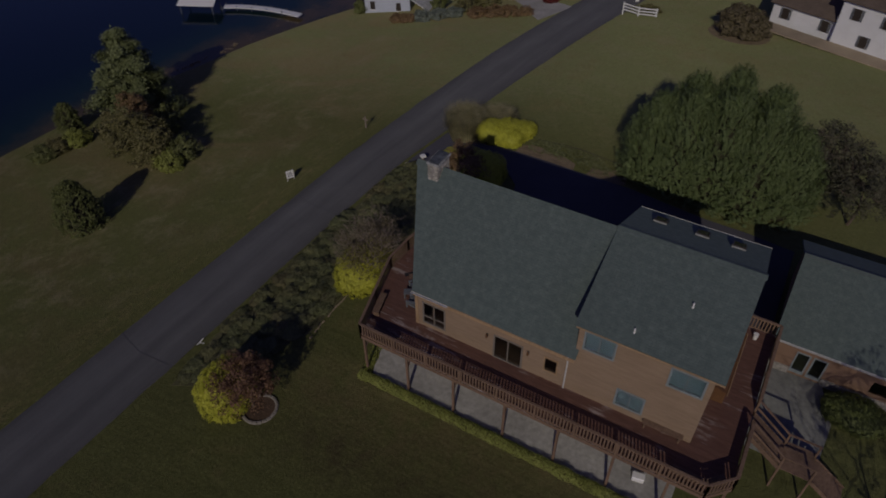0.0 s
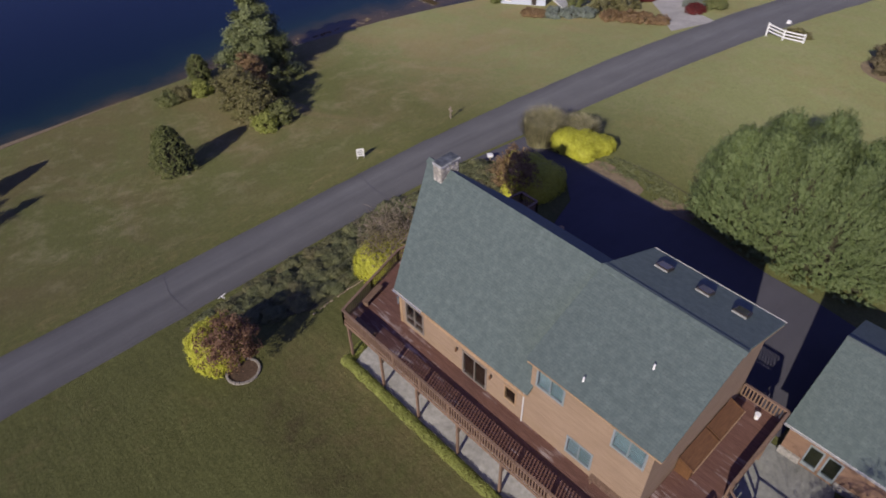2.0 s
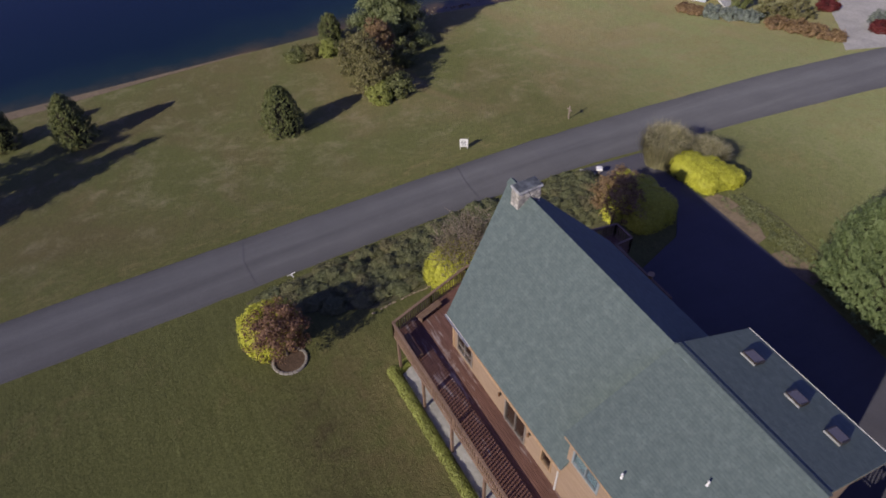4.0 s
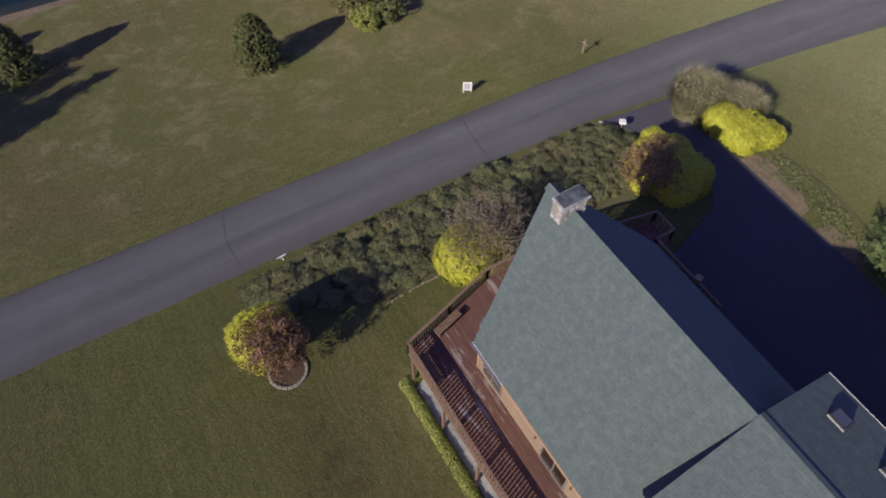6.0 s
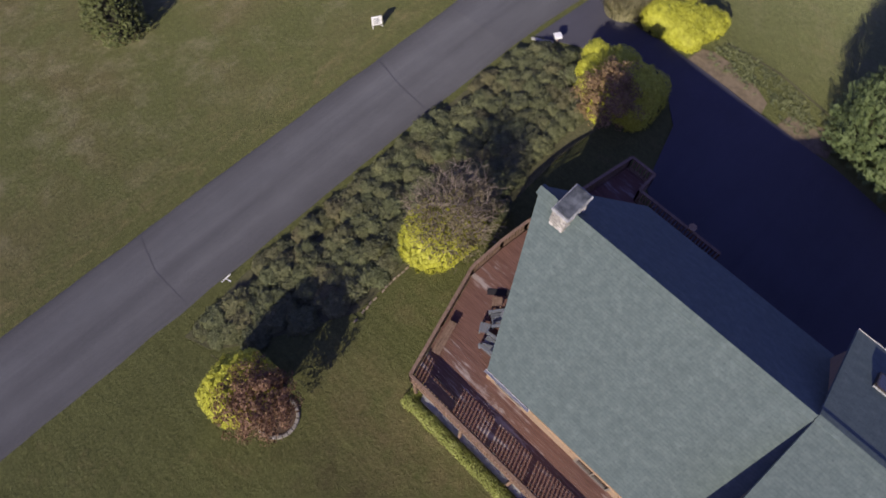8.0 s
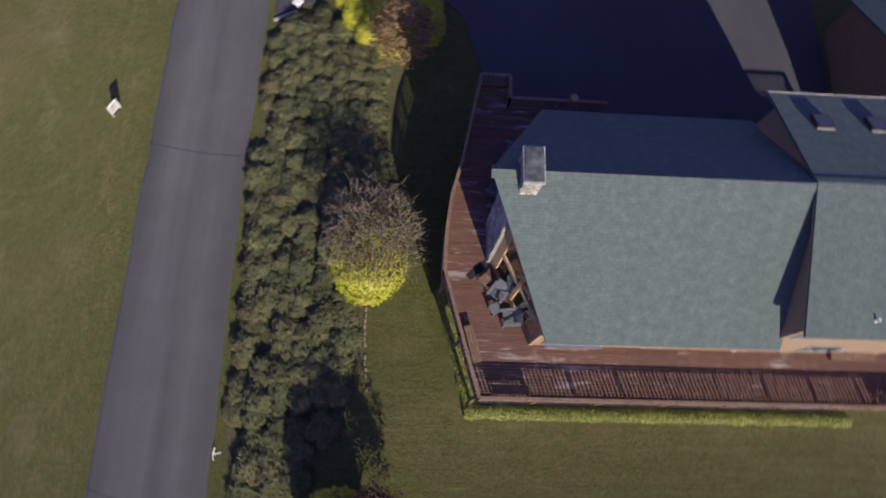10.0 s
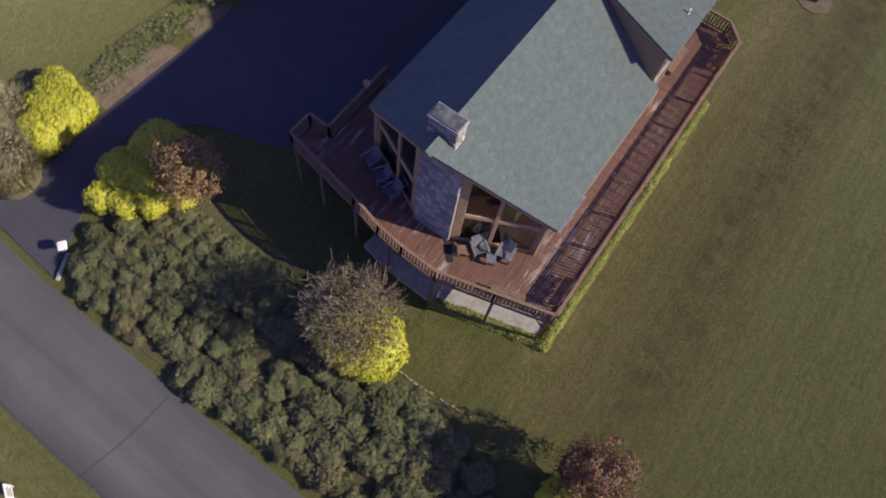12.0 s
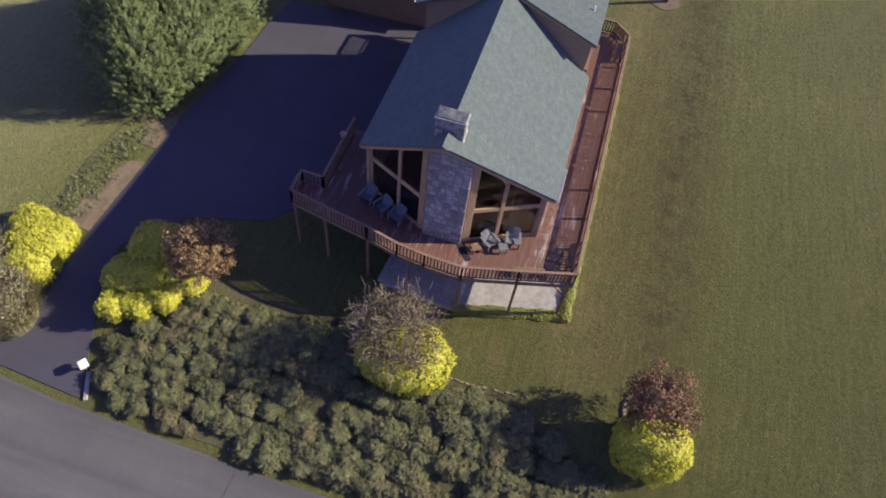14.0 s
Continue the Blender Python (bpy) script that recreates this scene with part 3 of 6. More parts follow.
def build_road():
    ys = np.arange(-120, 120.1, 1.0)
    a, b = smooth_line(ys, NEAR_EDGE), smooth_line(ys, FAR_EDGE)
    wob = [0.12 * noise.noise(Vector((y * 0.45, 3.1, 0))) for y in ys]
    wob2 = [0.12 * noise.noise(Vector((y * 0.45, 9.1, 0))) for y in ys]
    n = 13
    verts, faces = [], []
    for y, p, q, w1, w2 in zip(ys, a, b, wob, wob2):
        for k in range(n):
            s = k / (n - 1)
            x = (p + w1) * (1 - s) + (q + w2) * s
            crown = 0.06 * (1 - (2 * s - 1) ** 2)
            drop = -0.12 if k in (0, n - 1) else 0.035 + crown
            xx = x + (0.02 if k == 0 else -0.02 if k == n - 1 else 0)
            verts.append((xx, y, gz(x, y) + drop))
    for j in range(len(ys) - 1):
        for k in range(n - 1):
            faces.append((j * n + k, (j + 1) * n + k, (j + 1) * n + k + 1, j * n + k + 1))
    me = bpy.data.meshes.new("road")
    me.from_pydata(verts, [], faces)
    uv = me.uv_layers.new(name="UVMap")
    for loop in me.loops:
        uv.data[loop.index].uv = ((loop.vertex_index % n) / (n - 1), (loop.vertex_index // n) * 0.1)
    tagged(place_mesh("road", me, ROAD), "narrow grey asphalt lane between the lawns", "road", kind="structure")


build_road()
draped("driveway", [(-14.75, 21.9), (-11.4, 22.9), (-9.6, 23.6), (-6.0, 24.2), (-3.0, 21.2), (-1.6, 16.5), (2.0, 13.6), (8.0, 11.2), (17.2, 11.2), (17.2, 12.4), (19.6, 12.4), (19.6, 24.4), (16.0, 24.9), (12.6, 25.0), (6.0, 26.0), (0.0, 26.1), (-5.2, 26.5), (-9.2, 26.7), (-11.5, 27.4), (-14.2, 28.6)],
       DRIVE, 0.055, "dark asphalt driveway beside the house", "driveway", -15, 20, 11, 29, 1.0)
draped("court", [(17.2, 4.6), (23.8, 4.6), (24.2, 8.6), (23.2, 11.7), (19.4, 11.7), (19.4, 12.35), (17.2, 12.35)], COURT, 0.06, "grey concrete court behind the house", "paving", 17, 25, 4, 13, 1.0)
draped("soil_strip", [(-5.6, 26.55), (-4.2, 26.47), (-2.0, 26.3), (0.4, 26.15), (0.2, 27.2), (-1.2, 27.9), (-2.2, 27.7), (-3.4, 28.3), (-4.6, 28.4), (-5.4, 28.0)], SAND, 0.03, "strip of bare reddish soil along the driveway", "soil", -6, 1, 26, 29, 1.0)
draped("soil_patch", [(1.6, 26.1), (4.4, 26.05), (5.2, 26.3), (5.0, 27.5), (3.8, 28.2), (2.6, 27.6), (1.8, 27.5)], SAND, 0.03, "patch of bare reddish soil along the driveway", "soil", 1, 6, 26, 29, 1.0)
draped("shrub_bed", [(-14.9, -4.0), (-14.2, -8.6), (-12.4, -8.0), (-11.0, -6.3), (-8.0, -1.0), (-8.1, 2.7), (-6.5, 8.9), (-6.6, 14.5), (-6.2, 18.0), (-8.6, 20.2), (-11.2, 22.3), (-14.3, 21.3), (-14.9, 15.0)], BEDSOIL, 0.04, "planting bed of low shrubs beside the lane", "bed", -15, -5, -9, 23, 1.0)

SHORE = [(-60, -66.5), (-24, -66.2), (0, -66.6), (15, -67.2), (25, -66.4), (35, -63.6), (44, -61.8), (58, -60.6), (78, -57.6)]
draped("shore_band", [(x - 3.0, y) for y, x in SHORE] + [(x + 0.35 + 0.4 * math.sin(y), y) for y, x in SHORE[::-1]], SAND, 0.03, "brown bare earth along the waterline", "shore", -72, -54, -60, 78, 2.0)


def road_crack(pts, width):
    bm = bmesh.new()
    line = []
    for (ax, ay), (bx, by) in zip(pts, pts[1:]):
        for k in range(8):
            q = k / 8
            line.append((ax + (bx - ax) * q, ay + (by - ay) * q + 0.07 * noise.noise(Vector((ax + k * 1.7, ay, 2.0)))))
    prev = None
    for x, y in line:
        s_ = (x - smooth_line(y, NEAR_EDGE)) / (smooth_line(y, FAR_EDGE) - smooth_line(y, NEAR_EDGE))
        z = gz(x, y) + 0.035 + 0.06 * (1 - (2 * s_ - 1) ** 2) + 0.006
        cur = [bm.verts.new((x, y - width / 2, z)), bm.verts.new((x, y + width / 2, z))]
        if prev:
            bm.faces.new((prev[0], cur[0], cur[1], prev[1]))
        prev = cur
    tagged(finish("road_crack", bm, TAR), "dark tar-filled crack across the lane", "crack", kind="structure")


TAR = plain("tar", (0.062, 0.060, 0.062), 0.6)
road_crack([(-21.9, -6.6), (-19.0, -7.4), (-15.6, -7.3)], 0.05)
road_crack([(-21.6, 13.0), (-18.5, 12.3), (-15.5, 12.0)], 0.05)
draped("drain_line", [(-4.6, 29.55), (-0.5, 29.9), (4.2, 29.3), (4.2, 29.48), (-0.5, 30.12), (-4.6, 29.75)], BEDSOIL, 0.012, "narrow dark drain cut across the lawn", "drain", -5, 5, 29, 31, 1.0)

# lake
lk = bmesh.new()
box(lk, -900, -45, -900, 900, -14.2, -13.8)
tagged(finish("lake", lk, water_material()), "deep blue lake water, brown over the shallows", "lake", kind="structure")


# ---- the house ----
RIDGE_Y, RIDGE_Z, EAVE_Z = 5.76, 10.16, 5.3
EAVE_N = 10.98
SLOPE = (RIDGE_Z - EAVE_Z) / RIDGE_Y
DECK_Z, RAIL_Z, PAD_Z = 2.02, 3.08, -1.6
WALL_S, WALL_N, WALL_E = 0.46, 10.45, 17.0
house = thing("house", (0, 0, 0), "tan wood-sided chalet with steep grey-green shingle roof and glazed prow front", "house")


def window_unit(name, parent, u0, u1, z0, z1, to_world, frame_mat, panes=2, backing=None, depth=0.09, bar=0.06, rail=False):
    """A window: outer frame, mullions and one pane of glass for each light."""
    def bar_box(a, b, c, d, s0, s1):
        bm = bmesh.new()
        pts = [to_world(u, s, z) for u in (a, b) for s in (s0, s1) for z in (c, d)]
        v = [bm.verts.new(p) for p in pts]
        for f in ((0, 1, 3, 2), (4, 6, 7, 5), (0, 4, 5, 1), (2, 3, 7, 6), (0, 2, 6, 4), (1, 5, 7, 3)):
            bm.faces.new([v[i] for i in f])
        return bm

    s0, s1 = -0.045, depth
    bm = bmesh.new()
    h = bar * 0.5
    rings = [[bm.verts.new(to_world(u, s, z)) for u, z in corners] for s in (s0, s1)
             for corners in (((u0 - bar, z0 - bar), (u1 + bar, z0 - bar), (u1 + bar, z1 + bar), (u0 - bar, z1 + bar)), ((u0 + h, z0 + h), (u1 - h, z0 + h), (u1 - h, z1 - h), (u0 + h, z1 - h)))]
    for p, q in ((0, 1), (2, 3), (0, 2), (1, 3)):
        for k in range(4):
            j = (k + 1) % 4
            bm.faces.new((rings[p][k], rings[p][j], rings[q][j], rings[q][k]))
    bmesh.ops.recalc_face_normals(bm, faces=bm.faces)
    w = part(name, bm, frame_mat, parent)
    for k in range(1, panes):
        u = u0 + (u1 - u0) * k / panes
        finish("mullion", bar_box(u - bar * 0.45, u + bar * 0.45, z0 + h, z1 - h, s0 + 0.01, s1 - 0.01), frame_mat, w)
    if rail:
        z = z0 + (z1 - z0) * 0.33
        finish("glazing_bar", bar_box(u0 + h, u1 - h, z - bar * 0.4, z + bar * 0.4, s0 + 0.012, s1 - 0.012), frame_mat, w)
    for k in range(panes):
        a, b = u0 + (u1 - u0) * k / panes, u0 + (u1 - u0) * (k + 1) / panes
        g = bmesh.new()
        pts = [to_world(u, s, z) for u in (a + 0.02, b - 0.02) for s in (0.03, 0.042) for z in (z0 + 0.02, z1 - 0.02)]
        v = [g.verts.new(p) for p in pts]
        for f in ((0, 1, 3, 2), (4, 6, 7, 5), (0, 4, 5, 1), (2, 3, 7, 6), (0, 2, 6, 4), (1, 5, 7, 3)):
            g.faces.new([v[i] for i in f])
        finish("pane", g, GLASS, w)
    if backing:
        g = bmesh.new()
        pts = [to_world(u, s, z) for u in (u0, u1) for s in (0.11, 0.13) for z in (z0, z1)]
        v = [g.verts.new(p) for p in pts]
        for f in ((0, 1, 3, 2), (4, 6, 7, 5), (0, 4, 5, 1), (2, 3, 7, 6), (0, 2, 6, 4), (1, 5, 7, 3)):
            g.faces.new([v[i] for i in f])
        finish("blind", g, backing, w, "drawn blind, blue-grey with the sky's reflection painted in")
    return w


def south(u, s, z):
    return (u, WALL_S + s, z)


# south wall in two heights, with its openings
LOW_OPEN = [(0.44, 1.92, 2.42, 4.16), (5.28, 7.03, 2.04, 3.94), (8.44, 9.20, 2.84, 3.94)]
HIGH_OPEN = [(10.44, 12.04, 5.98, 7.34), (12.70, 14.16, 2.62, 3.90), (14.96, 16.64, 5.84, 7.18)]
bm = bmesh.new()
panel_with_openings(bm, -0.05, 10.05, lambda u: 5.62, LOW_OPEN, 0.2, south, 1.7)
part("wall", bm, SIDING, house)
bm = bmesh.new()
panel_with_openings(bm, 10.05, WALL_E, lambda u: 7.76, HIGH_OPEN, 0.2, south, 1.7)
part("wall", bm, SIDING, house)
bm = bmesh.new()
panel_with_openings(bm, -0.05, WALL_E, lambda u: 1.7, [], 0.2, south, -1.9)
part("foundation", bm, BLOCK, house, "tan block foundation under the deck")
bm = bmesh.new()
panel_with_openings(bm, -0.05, 10.05, lambda u: 5.62, [], 0.2, lambda u, s, z: (u, WALL_N - s, z), -1.9)
part("wall", bm, SIDING, house)
bm = bmesh.new()
panel_with_openings(bm, 10.05, WALL_E, lambda u: 7.84, [], 0.2, lambda u, s, z: (u, WALL_N - s, z), -1.9)
part("wall", bm, SIDING, house)
bm = bmesh.new()
for y0, y1, za, zb in ((WALL_S + 0.203, RIDGE_Y, 7.84, 9.95), (RIDGE_Y, WALL_N - 0.203, 9.95, 7.78)):
    slab(bm, [(WALL_E, y0, -1.9), (WALL_E, y1, -1.9), (WALL_E, y1, zb), (WALL_E, y0, za)], (-0.2, 0, 0))
part("wall", bm, SIDING, house)
for y0, y1, sgn in ((WALL_S, RIDGE_Y, 1), (WALL_N, RIDGE_Y, -1)):
    bm = bmesh.new()
    z_low = EAVE_Z + abs(WALL_S) * SLOPE - 0.1
    slab(bm, [(10.044, y0 + 0.003 * sgn, z_low), (10.044, RIDGE_Y, RIDGE_Z - 0.1), (10.044, y0 + 0.003 * sgn, 7.72 if sgn > 0 else 7.65)], (0.15, 0, 0))
    part("wall", bm, SIDING, house)
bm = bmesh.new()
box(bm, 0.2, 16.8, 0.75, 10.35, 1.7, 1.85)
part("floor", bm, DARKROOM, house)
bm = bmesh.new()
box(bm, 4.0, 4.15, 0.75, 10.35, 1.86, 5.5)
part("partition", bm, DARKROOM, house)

for u0, u1, z0, z1 in (LOW_OPEN[0],):
    window_unit("window", house, u0, u1, z0, z1, south, SASHGREY, 2, rail=True, bar=0.06)
window_unit("sliding_door", house, *LOW_OPEN[1], south, SASHGREY, 2, bar=0.07)
window_unit("window", house, *LOW_OPEN[2], south, TRIM, 1, bar=0.05)
for o in HIGH_OPEN:
    window_unit("window", house, *o, south, FRAMEBLUE, 2, BLINDSKY, bar=0.075)


# roof slopes
roof_plane("roof_slope", [(0, 0, EAVE_Z), (10.22, 0, EAVE_Z), (10.22, RIDGE_Y, RIDGE_Z), (-3.0, RIDGE_Y, RIDGE_Z)], 0.16, house, label="sunlit grey-green shingle slope")
roof_plane("roof_slope", [(10.22, EAVE_N, EAVE_Z), (0.08, EAVE_N, EAVE_Z), (-3.0, RIDGE_Y, RIDGE_Z), (10.22, RIDGE_Y, RIDGE_Z)], 0.16, house)
roof_plane("dormer_slope", [(9.84, 0.12, 7.85), (17.42, 0.12, 7.83), (17.44, RIDGE_Y + 0.06, 10.20), (9.74, RIDGE_Y + 0.06, 10.20)], 0.14, house)
roof_plane("dormer_slope", [(17.40, 11.09, 7.76), (9.72, 11.09, 7.76), (9.72, RIDGE_Y + 0.06, 10.19), (17.40, RIDGE_Y + 0.06, 10.19)], 0.14, house)


def ridge_cap(x0, x1, z, s_slope, n_slope, y=RIDGE_Y):
    bm = bmesh.new()
    a = 0.27
    lift = 0.022
    prof = [(-a, z + lift - a * s_slope), (0.0, z + lift), (a, z + lift - a * n_slope), (a, z + lift - 0.02 - a * n_slope), (0.0, z + lift - 0.02), (-a, z + lift - 0.02 - a * s_slope)]
    ends = [[bm.verts.new((x, y + q, w)) for q, w in prof] for x in (x0, x1)]
    for k in range(6):
        j = (k + 1) % 6
        bm.faces.new((ends[0][k], ends[0][j], ends[1][j], ends[1][k]))
    bm.faces.new(ends[0])
    bm.faces.new(ends[1])
    me_uv = bm.loops.layers.uv.new("UVMap")
    for f in bm.faces:
        for l in f.loops:
            l[me_uv].uv = (l.vert.co.x, l.vert.co.y)
    part("ridge_cap", bm, SHINGLE, house)


ridge_cap(-2.98, 9.72, RIDGE_Z, SLOPE, SLOPE)
ridge_cap(9.72, 17.5, 10.20, 0.415, 0.455, RIDGE_Y + 0.06)

# fascia boards, rake boards and gutters
for name, a, b, w, h in (("rake_board", (0.07, 0.05, 5.06), (-2.87, RIDGE_Y - 0.01, 9.86), 0.05, 0.22), ("rake_board", (0.14, EAVE_N - 0.05, 5.06), (-2.87, RIDGE_Y + 0.01, 9.86), 0.05, 0.22),
                         ("fascia", (0.05, 0.0, 5.13), (10.2, 0.0, 5.13), 0.03, 0.2), ("fascia", (0.1, EAVE_N, 5.13), (10.2, EAVE_N, 5.13), 0.03, 0.2),
                         ("soffit_edge", (9.95, 0.14, 7.72), (17.40, 0.14, 7.70), 0.03, 0.08), ("rake_board", (17.40, 0.15, 7.66), (17.40, RIDGE_Y, 10.00), 0.04, 0.2),
                         ("rake_board", (17.37, 11.05, 7.64), (17.37, RIDGE_Y, 9.88), 0.04, 0.2), ("rake_board", (9.95, 0.17, 7.66), (9.79, RIDGE_Y, 9.96), 0.03, 0.16)):
    bm = bmesh.new()
    beam(bm, a, b, w, h)
    part(name, bm, TRIM, house)



def gutter(x0, x1, y, z, sgn, parent, size=1.0):
    bm = bmesh.new()
    prof = [(0, 0), (0, -0.1), (0.09, -0.1), (0.13, 0.0), (0.12, 0.0), (0.085, -0.088), (0.01, -0.088), (0.01, 0)]
    prof = [(p * size, q * size) for p, q in prof]
    a = [bm.verts.new((x0, y + sgn * p, z + q)) for p, q in prof]
    b = [bm.verts.new((x1, y + sgn * p, z + q)) for p, q in prof]
    for i in range(len(prof)):
        j = (i + 1) % len(prof)
        bm.faces.new((a[i], a[j], b[j], b[i]))
    bm.faces.new(a)
    bm.faces.new(b)
    return part("gutter", bm, METAL, parent, "white metal gutter")


gutter(-0.05, 2.4, -0.02, 5.31, -1, house)
gutter(9.72, 17.42, 11.10, 7.76, 1, house, 0.32)
bm = bmesh.new()
tube(bm, [(9.75, 0.41, 5.1), (9.75, 0.41, 2.0)], [0.045, 0.045], 8)
part("downspout", bm, METAL, house)


# skylights on the north dormer
def skylight(x, y):
    z = 7.76 + (11.09 - y) * 0.456
    sl = -0.456
    bm = bmesh.new()
    w, d, h = 0.34, 0.36, 0.20
    outer = [(x - w, y - d), (x + w, y - d), (x + w, y + d), (x - w, y + d)]
    for (ax, ay), (bx, by) in zip(outer, outer[1:] + outer[:1]):
        beam(bm, (ax, ay, z + (ay - y) * sl + h / 2 - 0.05), (bx, by, z + (by - y) * sl + h / 2 - 0.05), 0.07, h + 0.1)
    s = part("skylight", bm, DARKFRAME, house, "bronze-framed skylight with a pale strip painting its sunlit side")
    # pale strip on the south curb alone, painting its sunlit face
    fl = bmesh.new()
    box(fl, x - w - 0.05, x + w + 0.05, y - d - 0.065, y - d - 0.04, z + d * 0.456 + 0.02, z + d * 0.456 + h - 0.06)
    finish("sunlit_strip", fl, CAPSTONE, s, "pale strip painting the sunlit side of the curb")
    g = bmesh.new()
    slab(g, [(px, py, z + (py - y) * sl + h + 0.012) for px, py in outer], (0, 0, -0.03))
    finish("pane", g, SKYGLASS, s)


SKYGLASS = plain("skylight_pane", (0.034, 0.032, 0.031), 0.12, 0.0, 0.5)
for sx in (11.35, 13.75, 15.75):
    skylight(sx, 9.25)

# vent pipes on the south dormer
for px, py in ((14.77, 3.05), (12.67, 0.85)):
    bm = bmesh.new()
    z = 7.72 + (py + 0.10) * 0.416
    tube(bm, [(px, py, z - 0.1), (px, py, z + 0.32)], [0.045, 0.045], 10)
    tube(bm, [(px, py, z - 0.02), (px, py, z + 0.05)], [0.075, 0.05], 10)
    part("vent_pipe", bm, WHITE, house, "short white plastic roof vent")


# lamps on the south wall
for lx in (4.80, 7.42):
    bm = bmesh.new()
    box(bm, lx - 0.07, lx + 0.07, WALL_S - 0.04, WALL_S - 0.003, 3.60, 3.86, 0.01)
    lamp_base = part("wall_lamp", bm, DARKFRAME, house, "small dark wall lamp with a frosted shade")
    bm = bmesh.new()
    tube(bm, [(lx, WALL_S - 0.13, 3.60), (lx, WALL_S - 0.13, 3.82), (lx, WALL_S - 0.13, 3.88)], [0.065, 0.06, 0.02], 10)
    finish("shade", bm, CEDAR, lamp_base)

# glazed prow walls either side of the chimney
def prow(side):
    a = Vector((-0.02, 0.55, 0)) if side > 0 else Vector((-0.02, 10.36, 0))
    b = Vector((-1.90, 4.36, 0)) if side > 0 else Vector((-1.90, 6.56, 0))
    d = (b - a).normalized()
    n = Vector((d.y, -d.x, 0)) * (1 if side > 0 else -1)
    if n.x < 0:
        n = -n
    length = (b - a).length

    def at(u, s, z):
        p = a + d * u + n * s
        return (p.x, p.y, z)

    def top(u):
        y = (a + d * u).y
        y = y if side > 0 else (EAVE_N - y) * RIDGE_Y / (EAVE_N - RIDGE_Y)
        return EAVE_Z + y * SLOPE - 0.28

    def stick(u0, z0, u1, z1, w=0.2, dep=0.16, shift=0.0):
        bm = bmesh.new()
        beam(bm, at(u0, 0.05 + shift, z0), at(u1, 0.05 + shift, z1), w, dep, up=n, bevel=0.012)
        return bm

    posts = (0.12, 2.28, length - 0.22)
    for u in posts:
        part("post", stick(u, 1.75, u, top(u), 0.42 if u > 3 else 0.2), TRIM, house)
    for z in (2.05, 4.62):
        part("cross_beam", stick(0.22, z, length - 0.22, z, 0.22, 0.15, 0.008), TRIM, house)
    part("rake_beam", stick(0.02, top(0.02) - 0.10, length, top(length) - 0.10, 0.34, 0.17, 0.004), TRIM, house)
    part("bracket", stick(2.36, top(2.28) - 0.55, 2.72, top(2.72) - 0.2, 0.10, 0.10, -0.008), TRIM, house)
    for u0, u1 in zip(posts, posts[1:]):
        for zlo, zhi in ((2.16, None), (4.73, None)):
            g = bmesh.new()
            if zlo < 4:
                q = [(u0 + 0.1, zlo), (u1 - 0.1, zlo), (u1 - 0.1, 4.51), (u0 + 0.1, 4.51)]
            else:
                ta, tb = top(u0 + 0.1) - 0.03, top(u1 - 0.1) - 0.03
                q = [(u0 + 0.1, zlo), (u1 - 0.1, zlo), (u1 - 0.1, max(tb, zlo + 0.05)), (u0 + 0.1, max(ta, zlo + 0.05))]
            slab(g, [at(u, 0.05, z) for u, z in q], n * 0.012)
            part("pane", g, GLASS, house).visible_shadow = False
            for z in (zlo + 0.03,):
                part("sash", stick(u0 + 0.1, z, u1 - 0.1, z, 0.10, 0.09, -0.012), TRIM, house)
    bm = bmesh.new()
    slab(bm, [at(0, 0.05, -1.9), at(length, 0.05, -1.9), at(length, 0.05, 1.78), at(0, 0.05, 1.78)], n * 0.15)
    part("foundation", bm, BLOCK, house)


prow(1)
prow(-1)
for y0 in (0.42, 10.30):
    bm = bmesh.new()
    box(bm, -0.14, 0.06, y0, y0 + 0.2, 1.75, 5.3, 0.012)
    part("corner_post", bm, TRIM, house)

# boarded ceiling under the slopes
for yy, side in ((0.70, 1), (10.25, -1)):
    bm = bmesh.new()
    zc = EAVE_Z + (yy if side > 0 else (EAVE_N - yy) * RIDGE_Y / (EAVE_N - RIDGE_Y)) * SLOPE - 0.30
    slab(bm, [(0.0, yy, zc), (9.9, yy, zc), (9.9, RIDGE_Y - side * 0.01, RIDGE_Z - 0.30), (-1.0, RIDGE_Y - side * 0.01, RIDGE_Z - 0.30)], (0, 0, -0.03))
    part("ceiling_boards", bm, TRIM, house)

# furniture-coloured room behind the glass
bm = bmesh.new()
box(bm, 0.6, 2.2, 2.2, 3.1, 1.86, 2.7, 0.12)
tagged(finish("sofa", bm, plain("olive_sofa", (0.16, 0.13, 0.04), 0.9)), "olive sofa behind the prow windows", "sofa")

# ---- stone chimney ----
chimney = thing("chimney", (-1.7, 5.5, DECK_Z), "tall fieldstone chimney rising through the prow roof", "chimney")
chimney_m = Matrix.Translation((1.7, -5.5, -DECK_Z))


def cpart(name, bm, mat, label=""):
    bmesh.ops.transform(bm, matrix=chimney_m, verts=bm.verts)
    return part(name, bm, mat, chimney, label)


bm = bmesh.new()
box(bm, -2.10, -1.15, 4.36, 6.52, -1.9, 8.72)
cpart("core", bm, MORTAR)
bm = bmesh.new()
box(bm, -1.86, -1.17, 5.06, 6.45, 8.0, 10.62)
cpart("shaft", bm, MORTAR)
bm = bmesh.new()
box(bm, -1.92, -1.08, 5.00, 6.52, 10.62, 10.76, 0.02)
cpart("cap", bm, CAPSTONE, "pale concrete chimney cap")
bm = bmesh.new()
box(bm, -1.86, -1.14, 5.06, 6.46, 10.70, 10.81, 0.015)
cpart("flue_cover", bm, SOOT, "dark sooty flue cover")

stone_rng = random.Random(11)


